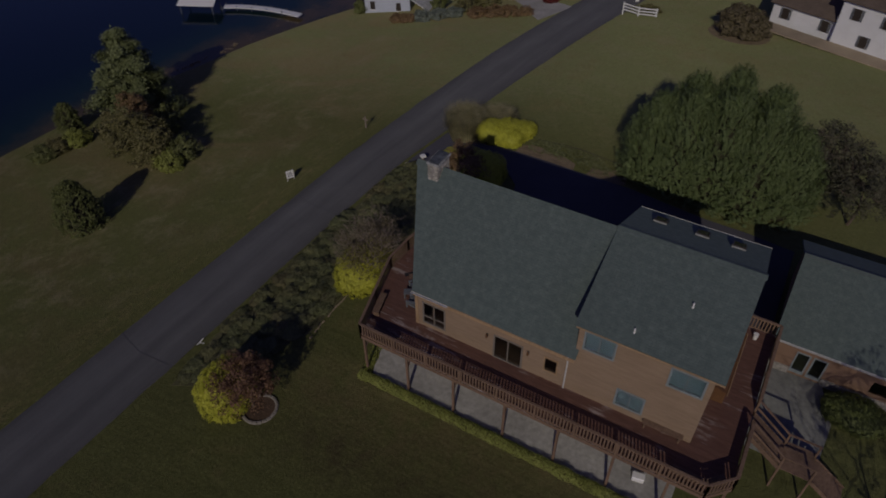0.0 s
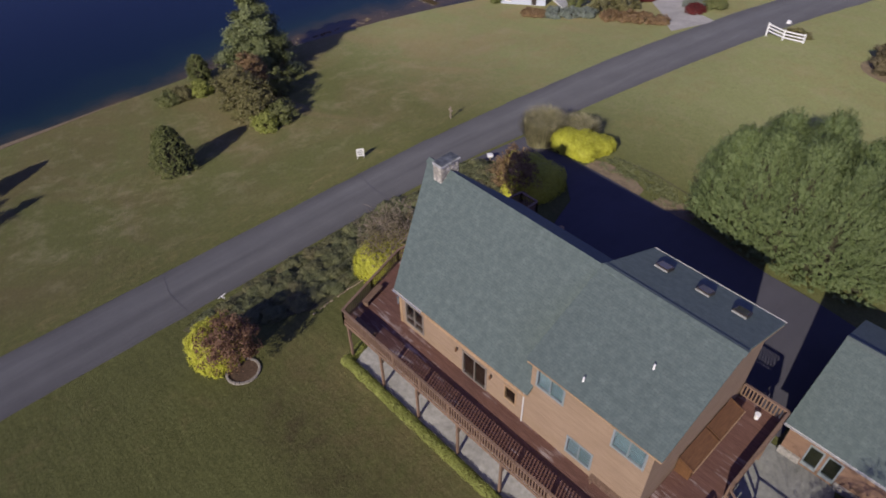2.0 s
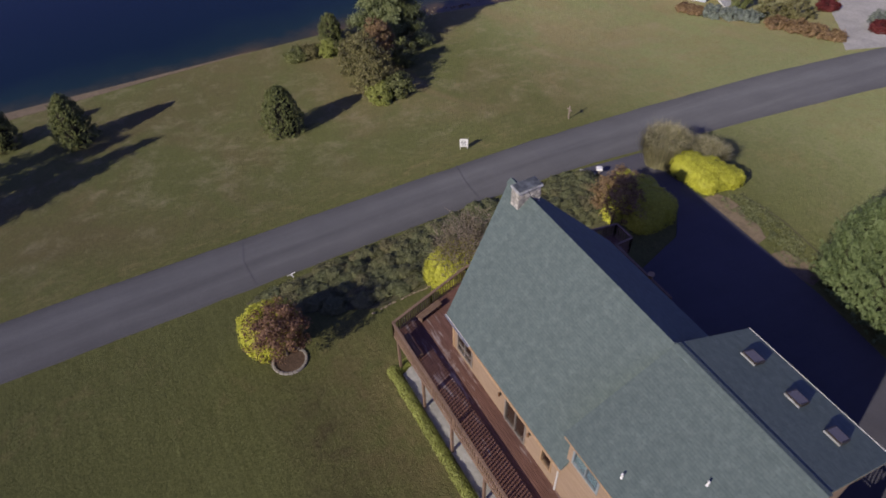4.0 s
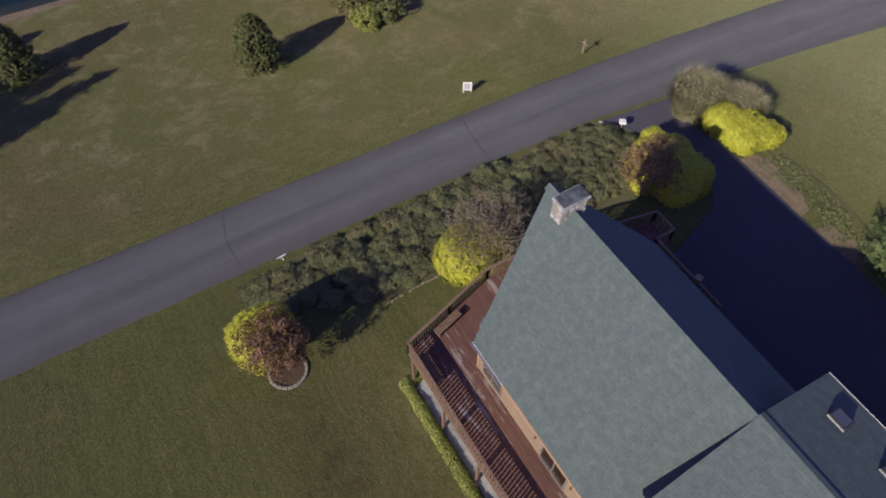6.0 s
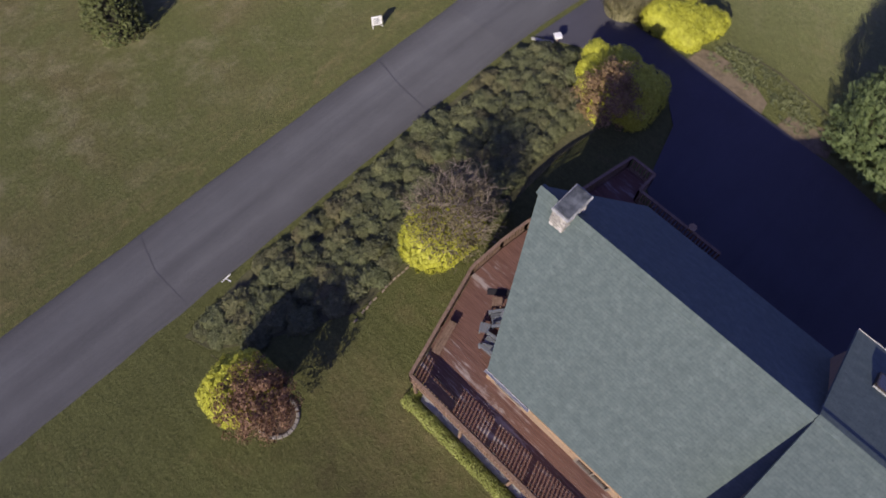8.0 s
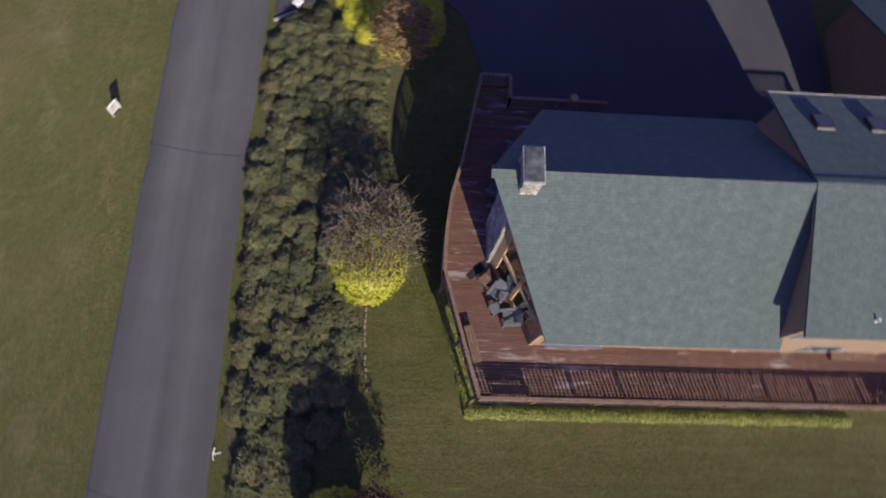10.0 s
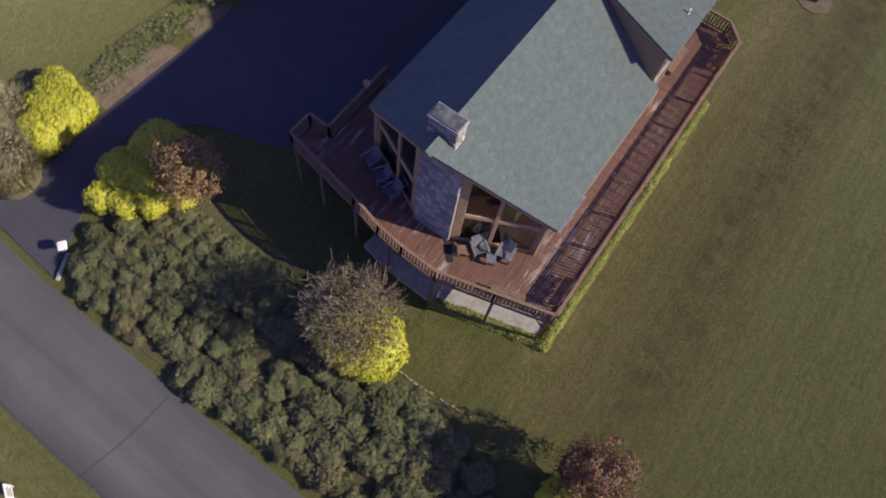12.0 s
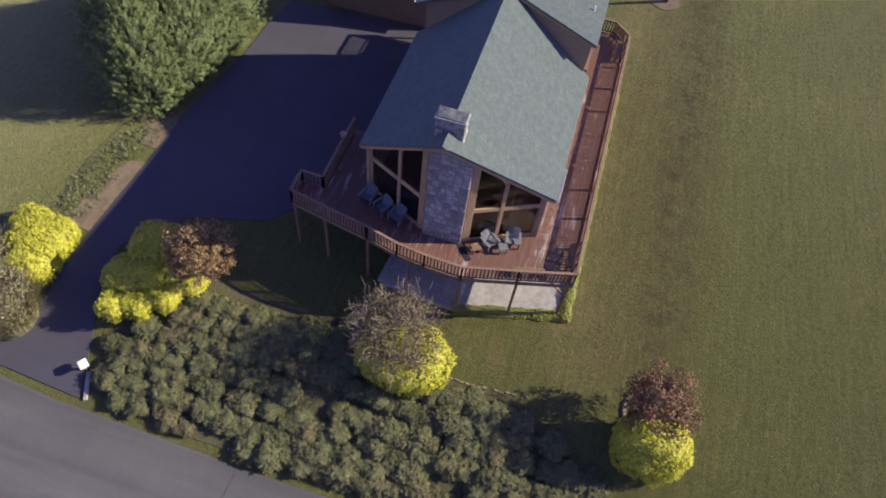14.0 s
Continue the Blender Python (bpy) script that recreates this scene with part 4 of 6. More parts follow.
def stones_on(face_at, width, z0, z1, size):
    """Courses of rough stones on an upright face; face_at(u, z, out) gives the place."""
    z = z0
    while z < z1 - 0.08:
        h = min(size * stone_rng.uniform(0.65, 1.25), z1 - z)
        u = 0.0
        while u < width - 0.05:
            w = size * stone_rng.uniform(0.8, 1.9)
            if width - u - w < 0.15:
                w = width - u
            j = lambda: stone_rng.uniform(-0.035, 0.035)
            g, out = 0.012, stone_rng.uniform(0.008, 0.035)
            base = [(u + g, z + g), (u + w - g, z + g), (u + w - g, z + h - g), (u + g, z + h - g)]
            mid = (u + w / 2, z + h / 2)
            bm = bmesh.new()
            low = [bm.verts.new(face_at(p + j() * 0.5, q + j() * 0.5, -0.01)) for p, q in base]
            top = [bm.verts.new(face_at(mid[0] + (p - mid[0]) * 0.78 + j(), mid[1] + (q - mid[1]) * 0.76 + j(), out)) for p, q in base]
            peak = bm.verts.new(face_at(mid[0] + j(), mid[1] + j(), out + 0.02))
            for i in range(4):
                k = (i + 1) % 4
                bm.faces.new((low[i], low[k], top[k], top[i]))
                bm.faces.new((top[i], top[k], peak))
            cpart("stone", bm, STONE)
            u += w
        z += h


# ---- deck ----
deck = thing("deck", (0, 0, PAD_Z), "raised reddish-brown timber deck with baluster railing round the house", "deck")
FRONT = [(-2.15, -2.58), (0.8, -3.40), (3.7, -4.20), (5.8, -4.12), (7.4, -3.92), (9.3, -3.42), (14.1, -2.50)]


def front_x(y):
    return float(np.interp(y, [p[0] for p in FRONT], [p[1] for p in FRONT]))


def house_x(y):
    return float(np.interp(y, [0.4, 0.55, 4.30, 4.32, 6.56, 6.58, 10.36, 10.5], [-0.14, -0.14, -1.92, -2.18, -2.18, -1.92, -0.14, -0.14]))


def dpart(name, bm, mat, label=""):
    bmesh.ops.translate(bm, verts=bm.verts, vec=(0, 0, -PAD_Z))
    return part(name, bm, mat, deck, label)


plank_rng = random.Random(5)


def plank(x0, x1, y, w=0.135):
    x = x0
    while x < x1 - 0.05:
        n = min(plank_rng.uniform(3.2, 5.2), x1 - x)
        if x1 - x - n < 0.8:
            n = x1 - x
        bm = bmesh.new()
        box(bm, x + 0.003, x + n - 0.003, y, y + w, DECK_Z - 0.04 + plank_rng.uniform(-0.003, 0.003), DECK_Z)
        dpart("plank", bm, DECKWOOD)
        x += n


y = -2.11
while y < 13.95:
    if y < 0.42:
        plank(front_x(y + 0.07) + 0.08, 18.35 + min(1.2, max(0.0, (y + 2.1) * 1.1)), y)
    elif y < 10.55:
        plank(front_x(y + 0.07) + 0.08, house_x(y + 0.07) + 0.02, y)
        if y < 10.35:
            plank(17.02, 19.5, y)
    else:
        plank(front_x(y + 0.07) + 0.08, -0.95 if y > 12.6 else 4.0, y)
    y += 0.145

# frame under the boards
bm = bmesh.new()
edge_pts = [(front_x(v), v) for v in (-2.15, 0.8, 3.7, 5.8, 7.4, 9.3, 14.1)]
for a, b in zip(edge_pts, edge_pts[1:]):
    beam(bm, (*a, DECK_Z - 0.17), (*b, DECK_Z - 0.17), 0.045, 0.26)
for a, b in (((-2.58, -2.15), (18.45, -2.15)), ((18.45, -2.15), (19.6, -1.0)), ((19.6, -1.0), (19.6, 10.3)), ((19.6, 10.3), (17.05, 10.3)),
             ((-2.5, 14.1), (-0.98, 14.1)), ((-0.98, 14.1), (-0.98, 12.8)), ((-0.98, 12.8), (4.0, 12.8)), ((4.0, 12.8), (4.0, 10.5))):
    beam(bm, (*a, DECK_Z - 0.17), (*b, DECK_Z - 0.17), 0.045, 0.26)
dpart("rim_joist", bm, RAILWOOD)
bm = bmesh.new()
for jx in np.arange(-2.0, 19.0, 0.6):
    box(bm, jx, jx + 0.04, -2.05, 0.5, DECK_Z - 0.28, DECK_Z - 0.045)
for jy in np.arange(0.6, 10.4, 0.6):
    box(bm, 17.05, 19.5, jy, jy + 0.04, DECK_Z - 0.28, DECK_Z - 0.045)
    box(bm, front_x(jy) + 0.06, house_x(jy) - 0.02, jy, jy + 0.04, DECK_Z - 0.28, DECK_Z - 0.045)
tagged(dpart("joists", bm, RAILWOOD), kind="stuff")

post_spots = [(x, -1.97) for x in (-2.48, 0.65, 3.90, 7.27, 10.55, 13.75, 16.7)]
post_spots += [(front_x(v) + 0.12, v) for v in (0.75, 3.7, 6.6, 9.3, 12.0, 14.0)] + [(-1.08, 12.9), (3.9, 12.7), (19.4, -0.9), (19.4, 3.2), (19.4, 7.0), (19.4, 10.2), (17.2, 10.2)]
for x, y in post_spots:
    bm = bmesh.new()
    box(bm, x - 0.075, x + 0.075, y - 0.075, y + 0.075, min(PAD_Z, gz(x, y)) - 0.05, DECK_Z - 0.04, 0.012)
    p = dpart("post", bm, RAILWOOD)
    if y == -1.97:
        bm = bmesh.new()
        beam(bm, (x, y, 0.55), (x, y + 1.25, DECK_Z - 0.15), 0.09, 0.09)
        dpart("brace", bm, RAILWOOD)

BAL = bpy.data.meshes.new("baluster")
bm = bmesh.new()
box(bm, -0.045, 0.045, -0.017, 0.017, 0, 0.80)
bm.to_mesh(BAL)
bm.free()
BAL.materials.append(RAILWOOD)


def railing(points, gap=0.19):
    """Posts, two rails, a flat cap and balusters along a line of corners."""
    for (ax, ay), (bx, by) in zip(points, points[1:]):
        a, b = Vector((ax, ay, 0)), Vector((bx, by, 0))
        d = b - a
        L = d.length
        bm = bmesh.new()
        up = Vector((0, 0, 1))
        beam(bm, a + up * (RAIL_Z - 0.02), b + up * (RAIL_Z - 0.02), 0.16, 0.04, bevel=0.008)
        dpart("cap_rail", bm, RAILWOOD, "flat weathered handrail cap")
        for zz in (RAIL_Z - 0.1, DECK_Z + 0.12):
            bm = bmesh.new()
            beam(bm, a + up * zz, b + up * zz, 0.04, 0.09)
            dpart("rail", bm, RAILWOOD)
        n = max(1, round(L / 2.4))
        for k in range(n + 1):
            q = a + d * (k / n)
            bm = bmesh.new()
            box(bm, q.x - 0.05, q.x + 0.05, q.y - 0.05, q.y + 0.05, DECK_Z - 0.3, RAIL_Z - 0.042)
            dpart("rail_post", bm, RAILWOOD)
        m = int(L / gap)
        ang = math.degrees(math.atan2(d.y, d.x))
        for k in range(1, m):
            q = a + d * (k / m)
            ob = place_mesh("baluster", BAL, RAILWOOD, deck)
            ob.matrix_basis = pose(q.x, q.y, DECK_Z + 0.14 - PAD_Z, 0, 0, ang)


railing([(18.45, -2.13), (-2.56, -2.13)])
railing([(-2.56, -2.13), (-3.38, 0.8), (-4.18, 3.7), (-4.10, 5.8), (-3.90, 7.4), (-3.40, 9.3)])
railing([(-3.40, 9.3), (-2.48, 14.08), (-1.0, 14.08), (-1.0, 12.8), (4.0, 12.8)])
railing([(18.45, -2.13), (19.58, -1.0), (19.58, 2.6)])
railing([(19.58, 4.3), (19.58, 10.3), (17.1, 10.3)])


# benches, planters and chairs on the deck
def bench(x0, y0, x1, y1, label):
    b = thing("bench", ((x0 + x1) / 2, (y0 + y1) / 2, DECK_Z), label, "bench", "deck benches", rz=math.degrees(math.atan2(y1 - y0, x1 - x0)))
    h = math.hypot(x1 - x0, y1 - y0) / 2
    for k in range(3):
        bm = bmesh.new()
        box(bm, -h, h, -0.2 + k * 0.14, -0.075 + k * 0.14, 0.40, 0.44, 0.006)
        part("slat", bm, RAILWOOD, b)
    for s in (-h + 0.12, h - 0.2):
        bm = bmesh.new()
        box(bm, s, s + 0.08, -0.17, 0.17, 0.0, 0.40)
        part("leg", bm, RAILWOOD, b)
    return b


bench(-2.56, -0.5, -3.02, 1.2, "low brown timber bench against the deck railing")
bench(14.4, 0.30, 16.6, 0.30, "long brown timber bench against the house wall")


def adirondack(x, y, rz):
    c = thing("deck_chair", (x, y, DECK_Z), "weathered grey slatted deck chair on the deck", "chair", "deck chairs", rz=rz)
    for k in range(5):
        bm = bmesh.new()
        yy = -0.26 + k * 0.13
        beam(bm, (0.28, yy, 0.38), (-0.22, yy, 0.26), 0.11, 0.025)
        part("seat_slat", bm, CHAIRGREY, c)
        bm = bmesh.new()
        t = 0.95 - 0.05 * abs(k - 2)
        beam(bm, (-0.2, yy * 0.9, 0.24), (-0.52, yy * 1.1, t), 0.115, 0.025, up=(1, 0, 0))
        part("back_slat", bm, CHAIRGREY, c)
    for s in (-0.36, 0.36):
        bm = bmesh.new()
        box(bm, -0.45, 0.38, s - 0.07, s + 0.07, 0.56, 0.585, 0.006)
        part("arm", bm, CHAIRGREY, c)
        bm = bmesh.new()
        box(bm, 0.25, 0.34, s - 0.025, s + 0.025, 0.0, 0.56)
        part("leg", bm, CHAIRGREY, c)
        bm = bmesh.new()
        beam(bm, (0.3, s, 0.36), (-0.6, s, 0.04), 0.03, 0.12)
        part("leg", bm, CHAIRGREY, c)
    return c


adirondack(-1.62, 2.78, 232)
adirondack(-1.08, 1.62, 188)
adirondack(-1.72, 8.15, 160)
adirondack(-1.36, 9.15, 148)
adirondack(-0.92, 10.15, 165)


def side_table(x, y, rz, w, h, mat, label):
    t = thing("side_table", (x, y, DECK_Z), label, "table", rz=rz)
    for k in range(4):
        bm = bmesh.new()
        box(bm, -w / 2 + k * w / 4 + 0.006, -w / 2 + (k + 1) * w / 4 - 0.006, -w / 2, w / 2, h - 0.03, h, 0.005)
        part("slat", bm, mat, t)
    for sx in (-1, 1):
        for sy in (-1, 1):
            bm = bmesh.new()
            box(bm, sx * (w / 2 - 0.06) - 0.03, sx * (w / 2 - 0.06) + 0.03, sy * (w / 2 - 0.06) - 0.03, sy * (w / 2 - 0.06) + 0.03, 0, h - 0.03)
            part("leg", bm, mat, t)


side_table(-1.75, 2.02, 30, 0.5, 0.48, CHAIRGREY, "small weathered grey slatted table between the deck chairs")
side_table(-2.22, 3.42, 38, 0.5, 0.42, RAILWOOD, "small brown timber table beside the chimney")
# thin dark rectangle lying flat on the boards beside the chimney
sheet_thing = thing("dark_sheet", (-2.52, 3.99, DECK_Z), "long thin dark sheet on the deck boards beside the chimney", "mat", rz=40)
bm = bmesh.new()
box(bm, -0.62, 0.62, -0.17, 0.17, 0.0, 0.022, 0.006)
part("pile", bm, plain("dark_sheet_surface", (0.020, 0.018, 0.022), 0.95), sheet_thing)


def rail_bench(x, y, rz, length, label):
    """A bench built against the railing: slatted seat, a slatted back that leans out, two end frames."""
    t = thing("bench", (x, y, DECK_Z), label, "bench", "deck benches", rz=rz)
    h = length / 2
    for k in range(4):
        bm = bmesh.new()
        box(bm, -h, h, -0.22 + k * 0.12, -0.115 + k * 0.12, 0.40, 0.44, 0.006)
        part("slat", bm, RAILWOOD, t)
    for k in range(3):
        bm = bmesh.new()
        z = 0.56 + k * 0.15
        beam(bm, (-h, -0.27 - 0.03 * k, z), (h, -0.27 - 0.03 * k, z), 0.03, 0.11)
        part("back_slat", bm, RAILWOOD, t)
    for u in (-h + 0.1, 0.0, h - 0.1):
        bm = bmesh.new()
        box(bm, u - 0.04, u + 0.04, 0.10, 0.18, 0.0, 0.40)
        part("leg", bm, RAILWOOD, t)
        bm = bmesh.new()
        beam(bm, (u, -0.20, 0.0), (u, -0.31, 0.94), 0.08, 0.04, up=(1, 0, 0))
        part("back_post", bm, RAILWOOD, t)


rail_bench(-1.05, -1.72, 0, 1.75, "slatted brown timber bench with a back at the deck corner")
rail_bench(17.35, -1.72, 0, 1.7, "slatted brown timber bench with a back by the chamfered corner")
rail_bench(18.75, -1.28, 45, 1.0, "short slatted timber bench across the chamfered deck corner")

# cedar chest along the rear wall, bucket
chest = thing("cedar_chest", (17.75, 6.3, DECK_Z), "orange cedar storage chest with two sloping lids against the rear wall", "chest")
bm = bmesh.new()
slab(bm, [(-0.70, -2.5, 0), (0.10, -2.5, 0), (0.10, -2.5, 0.85), (-0.70, -2.5, 1.12)], (0, 5.0, 0))
part("body", bm, CEDAR, chest)
for y0, y1 in ((-2.5, -0.04), (0.04, 2.5)):
    bm = bmesh.new()
    slab(bm, [(-0.7, y0, 1.21), (0.16, y0, 0.90), (0.16, y1, 0.90), (-0.7, y1, 1.21)], (0, 0, -0.05))
    lid = part("lid", bm, CEDAR, chest)
    for yy in (y0, y1 - 0.09):
        bm = bmesh.new()
        slab(bm, [(-0.7, yy, 1.245), (0.17, yy, 0.935), (0.17, yy + 0.09, 0.935), (-0.7, yy + 0.09, 1.245)], (0, 0, -0.04))
        part("batten", bm, CEDAR, lid)
    bm = bmesh.new()
    box(bm, 0.17, 0.21, y0, y1, 0.80, 0.94, 0.006)
    part("edge_trim", bm, TRIM, lid, "pale timber edge trim")
bucket = thing("bucket", (18.43, 9.55, DECK_Z), "white plastic bucket on the rear deck", "bucket")
bm = bmesh.new()
tube(bm, [(0, 0, 0), (0, 0, 0.36), (0, 0, 0.40), (0, 0, 0.40)], [0.12, 0.15, 0.16, 0.13], 16)
part("body", bm, WHITE, bucket)

cooler = thing("cooler", (15.2, -0.7, PAD_Z), "white plastic cooler on the patio slab", "cooler", rz=12)
bm = bmesh.new()
box(bm, -0.34, 0.34, -0.2, 0.2, 0.0, 0.34, 0.03)
part("body", bm, WHITE, cooler)
bm = bmesh.new()
box(bm, -0.36, 0.36, -0.22, 0.22, 0.343, 0.42, 0.025)
part("lid", bm, WHITE, cooler)
pot = thing("flower_pot", (2.2, 12.8, RAIL_Z), "tan clay pot standing on the deck rail", "flower pot")
bm = bmesh.new()
tube(bm, [(0, 0, 0), (0, 0, 0.26), (0, 0, 0.32), (0, 0, 0.32)], [0.13, 0.19, 0.21, 0.16], 14)
part("body", bm, TRIM, pot)

# stairs down to the court
stairs = thing("stairs", (20.5, 3.45, PAD_Z), "open timber stairs from the deck to the court", "stairs")


def spart(name, bm):
    bmesh.ops.translate(bm, verts=bm.verts, vec=(-20.5, -3.45, -PAD_Z))
    return part(name, bm, RAILWOOD, stairs)


for k in range(8):
    bm = bmesh.new()
    x, z = 19.6 + k * 0.25, DECK_Z - 0.19 * (k + 1)
    box(bm, x, x + 0.29, 2.72, 4.18, z - 0.04, z, 0.006)
    spart("tread", bm)
land_z = DECK_Z - 0.19 * 9
for y in np.arange(2.6, 4.4, 0.15):
    bm = bmesh.new()
    box(bm, 21.6, 23.3, y, y + 0.14, land_z - 0.04, land_z)
    spart("landing_board", bm)
for k in range(7):
    bm = bmesh.new()
    x, z = 23.32 + k * 0.26, land_z - 0.2 * (k + 1)
    box(bm, x, x + 0.29, 2.72, 4.18, z - 0.04, z, 0.006)
    spart("tread", bm)
for y in (2.66, 4.24):
    bm = bmesh.new()
    beam(bm, (19.55, y, DECK_Z - 0.2), (21.65, y, land_z - 0.12), 0.05, 0.28)
    spart("stringer", bm)
    bm = bmesh.new()
    beam(bm, (23.3, y, land_z - 0.15), (25.2, y, land_z - 1.55), 0.05, 0.26)
    spart("stringer", bm)
    bm = bmesh.new()
    beam(bm, (19.6, y, DECK_Z + 0.98), (21.65, y, land_z + 1.0), 0.12, 0.05)
    spart("handrail", bm)
    bm = bmesh.new()
    beam(bm, (21.65, y, land_z + 1.0), (23.3, y, land_z + 1.0), 0.12, 0.05)
    spart("handrail", bm)
    bm = bmesh.new()
    beam(bm, (19.62, y, DECK_Z + 0.35), (21.62, y, land_z + 0.4), 0.04, 0.12)
    spart("mid_rail", bm)
    for x in (21.65, 23.25):
        bm = bmesh.new()
        box(bm, x - 0.05, x + 0.05, y - 0.05, y + 0.05, -1.85, land_z + 1.0)
        spart("post", bm)

# ---- slab and hedge under the deck ----
bm = bmesh.new()
slab(bm, [(-2.05, -2.05, PAD_Z), (17.2, -2.05, PAD_Z), (17.2, 0.45, PAD_Z), (-0.1, 0.45, PAD_Z), (-2.0, 4.2, PAD_Z), (-2.0, 6.7, PAD_Z), (-1.2, 8.4, PAD_Z), (-3.55, 8.6, PAD_Z), (-3.8, 7.4, PAD_Z), (-4.0, 5.8, PAD_Z), (-4.05, 3.7, PAD_Z), (-3.3, 0.8, PAD_Z)], (0, 0, -0.5))
tagged(finish("patio", bm, CONCRETE), "pale concrete slab under the deck", "patio", kind="structure")


# ---- plants ----
def leaf_mesh(name, centers, normals, size, aspect=0.55, jitter=0.6, seed=1, curl=0.25, axis=None):
    """Many small pointed leaves, each a bent pair of triangles, facing roughly along the normals."""
    r = np.random.RandomState(seed)
    c = np.asarray(centers, float)
    n = np.asarray(normals, float) + jitter * r.normal(size=c.shape)
    n /= np.linalg.norm(n, axis=1)[:, None] + 1e-9
    if axis is None:
        u = np.cross(n, r.normal(size=c.shape))
    else:
        w = np.asarray(axis, float) + 0.35 * r.normal(size=c.shape)
        u = w - n * (w * n).sum(1)[:, None]
    u /= np.linalg.norm(u, axis=1)[:, None] + 1e-9
    v = np.cross(n, u)
    s = (size * r.uniform(0.6, 1.35, len(c)))[:, None]
    pts = np.stack([c - u * s, c + v * s * aspect - n * s * curl * 0.3, c + u * s - n * s * curl, c - v * s * aspect - n * s * curl * 0.3], 1).reshape(-1, 3)
    k = np.arange(len(c)) * 4
    me = bpy.data.meshes.new(name)
    me.vertices.add(len(pts))
    me.vertices.foreach_set("co", pts.ravel())
    idx = np.stack([k, k + 1, k + 3, k + 1, k + 2, k + 3], 1).ravel()
    me.loops.add(len(idx))
    me.loops.foreach_set("vertex_index", idx)
    me.polygons.add(len(idx) // 3)
    me.polygons.foreach_set("loop_start", np.arange(0, len(idx), 3))
    me.update(calc_edges=True)
    return me


def plumes(roots, axes, length, width, per, seed):
    """Leaf places along feathery plumes that grow from the roots along the axes: places, facings and the plume's own way."""
    r = np.random.RandomState(seed)
    c = np.asarray(roots, float)
    a = np.asarray(axes, float)
    a = a / (np.linalg.norm(a, axis=1)[:, None] + 1e-9)
    side = np.cross(a, r.normal(size=a.shape))
    side /= np.linalg.norm(side, axis=1)[:, None] + 1e-9
    k = np.repeat(np.arange(len(c)), per)
    q = r.uniform(0, 1, len(k))
    ln = (length * r.uniform(0.6, 1.3, len(c)))[k]
    w = r.uniform(-1, 1, len(k)) * width * (1.0 - 0.75 * q) * 1.3
    thick = r.normal(size=len(k)) * width * 0.22
    n0 = np.cross(a, side)
    p = c[k] + a[k] * (q * ln)[:, None] + side[k] * w[:, None] + n0[k] * thick[:, None]
    p[:, 2] -= 0.10 * ln * q * q
    way = a[k] + side[k] * (np.sign(w) * 0.55)[:, None]
    up = np.where(n0[:, 2:3] < 0, -n0, n0)
    return p, up[k], way


def clumped(center, radii, clumps, per, clump_r, seed, hollow=0.35, low=-0.5, uneven=0.16):
    """Leaf places in uneven clumps over an ellipsoid, with the way outwards at each."""
    r = np.random.RandomState(seed)
    d = r.normal(size=(clumps * 3, 3))
    d /= np.linalg.norm(d, axis=1)[:, None]
    d = d[d[:, 2] > low][:clumps]
    rad = r.uniform(hollow, 1.0, len(d)) ** 0.5 * r.uniform(1 - uneven, 1 + uneven * 0.7, len(d))
    cc = d * rad[:, None] * radii
    k = np.repeat(np.arange(len(d)), per)
    off = r.normal(size=(len(k), 3))
    off /= np.linalg.norm(off, axis=1)[:, None]
    off *= (r.uniform(0.2, 1, len(k)) ** 0.5 * clump_r * r.uniform(0.6, 1.3, len(d))[k])[:, None]
    off[:, 2] *= 0.7
    p = cc[k] + off
    n = p / (np.asarray(radii) ** 2)
    n /= np.linalg.norm(n, axis=1)[:, None] + 1e-9
    n = n * 0.7 + off / (np.linalg.norm(off, axis=1)[:, None] + 1e-9) * 0.6 + (0, 0, 0.25)
    return p + np.asarray(center), n


def shell(center, radii, density, seed, low=-0.2, bumps=0.07, depth=0.14, box_power=1.0):
    """Leaf places close together over a clipped dome that is gently lumpy."""
    r = np.random.RandomState(seed)
    rx, ry, rz = radii
    n = int(density * 4 * math.pi * ((rx * ry) ** 1.6 / 3 + (rx * rz) ** 1.6 / 3 + (ry * rz) ** 1.6 / 3) ** (1 / 1.6))
    d = r.normal(size=(n, 3))
    d /= np.linalg.norm(d, axis=1)[:, None]
    d = d[d[:, 2] > low]
    d = np.sign(d) * np.abs(d) ** box_power
    q = d * radii
    lump = np.array([noise.noise(Vector(v) * 1.1 + Vector((seed, 0, 0))) * 1.2 + noise.noise(Vector(v) * 3.2) for v in q.tolist()])
    k = 1 + bumps * lump - depth * r.uniform(0, 1, len(d)) ** 2
    nn = np.sign(d) * np.abs(d) ** (2 / box_power - 1) / np.asarray(radii)
    nn /= np.linalg.norm(nn, axis=1)[:, None]
    return q * k[:, None] + np.asarray(center), nn


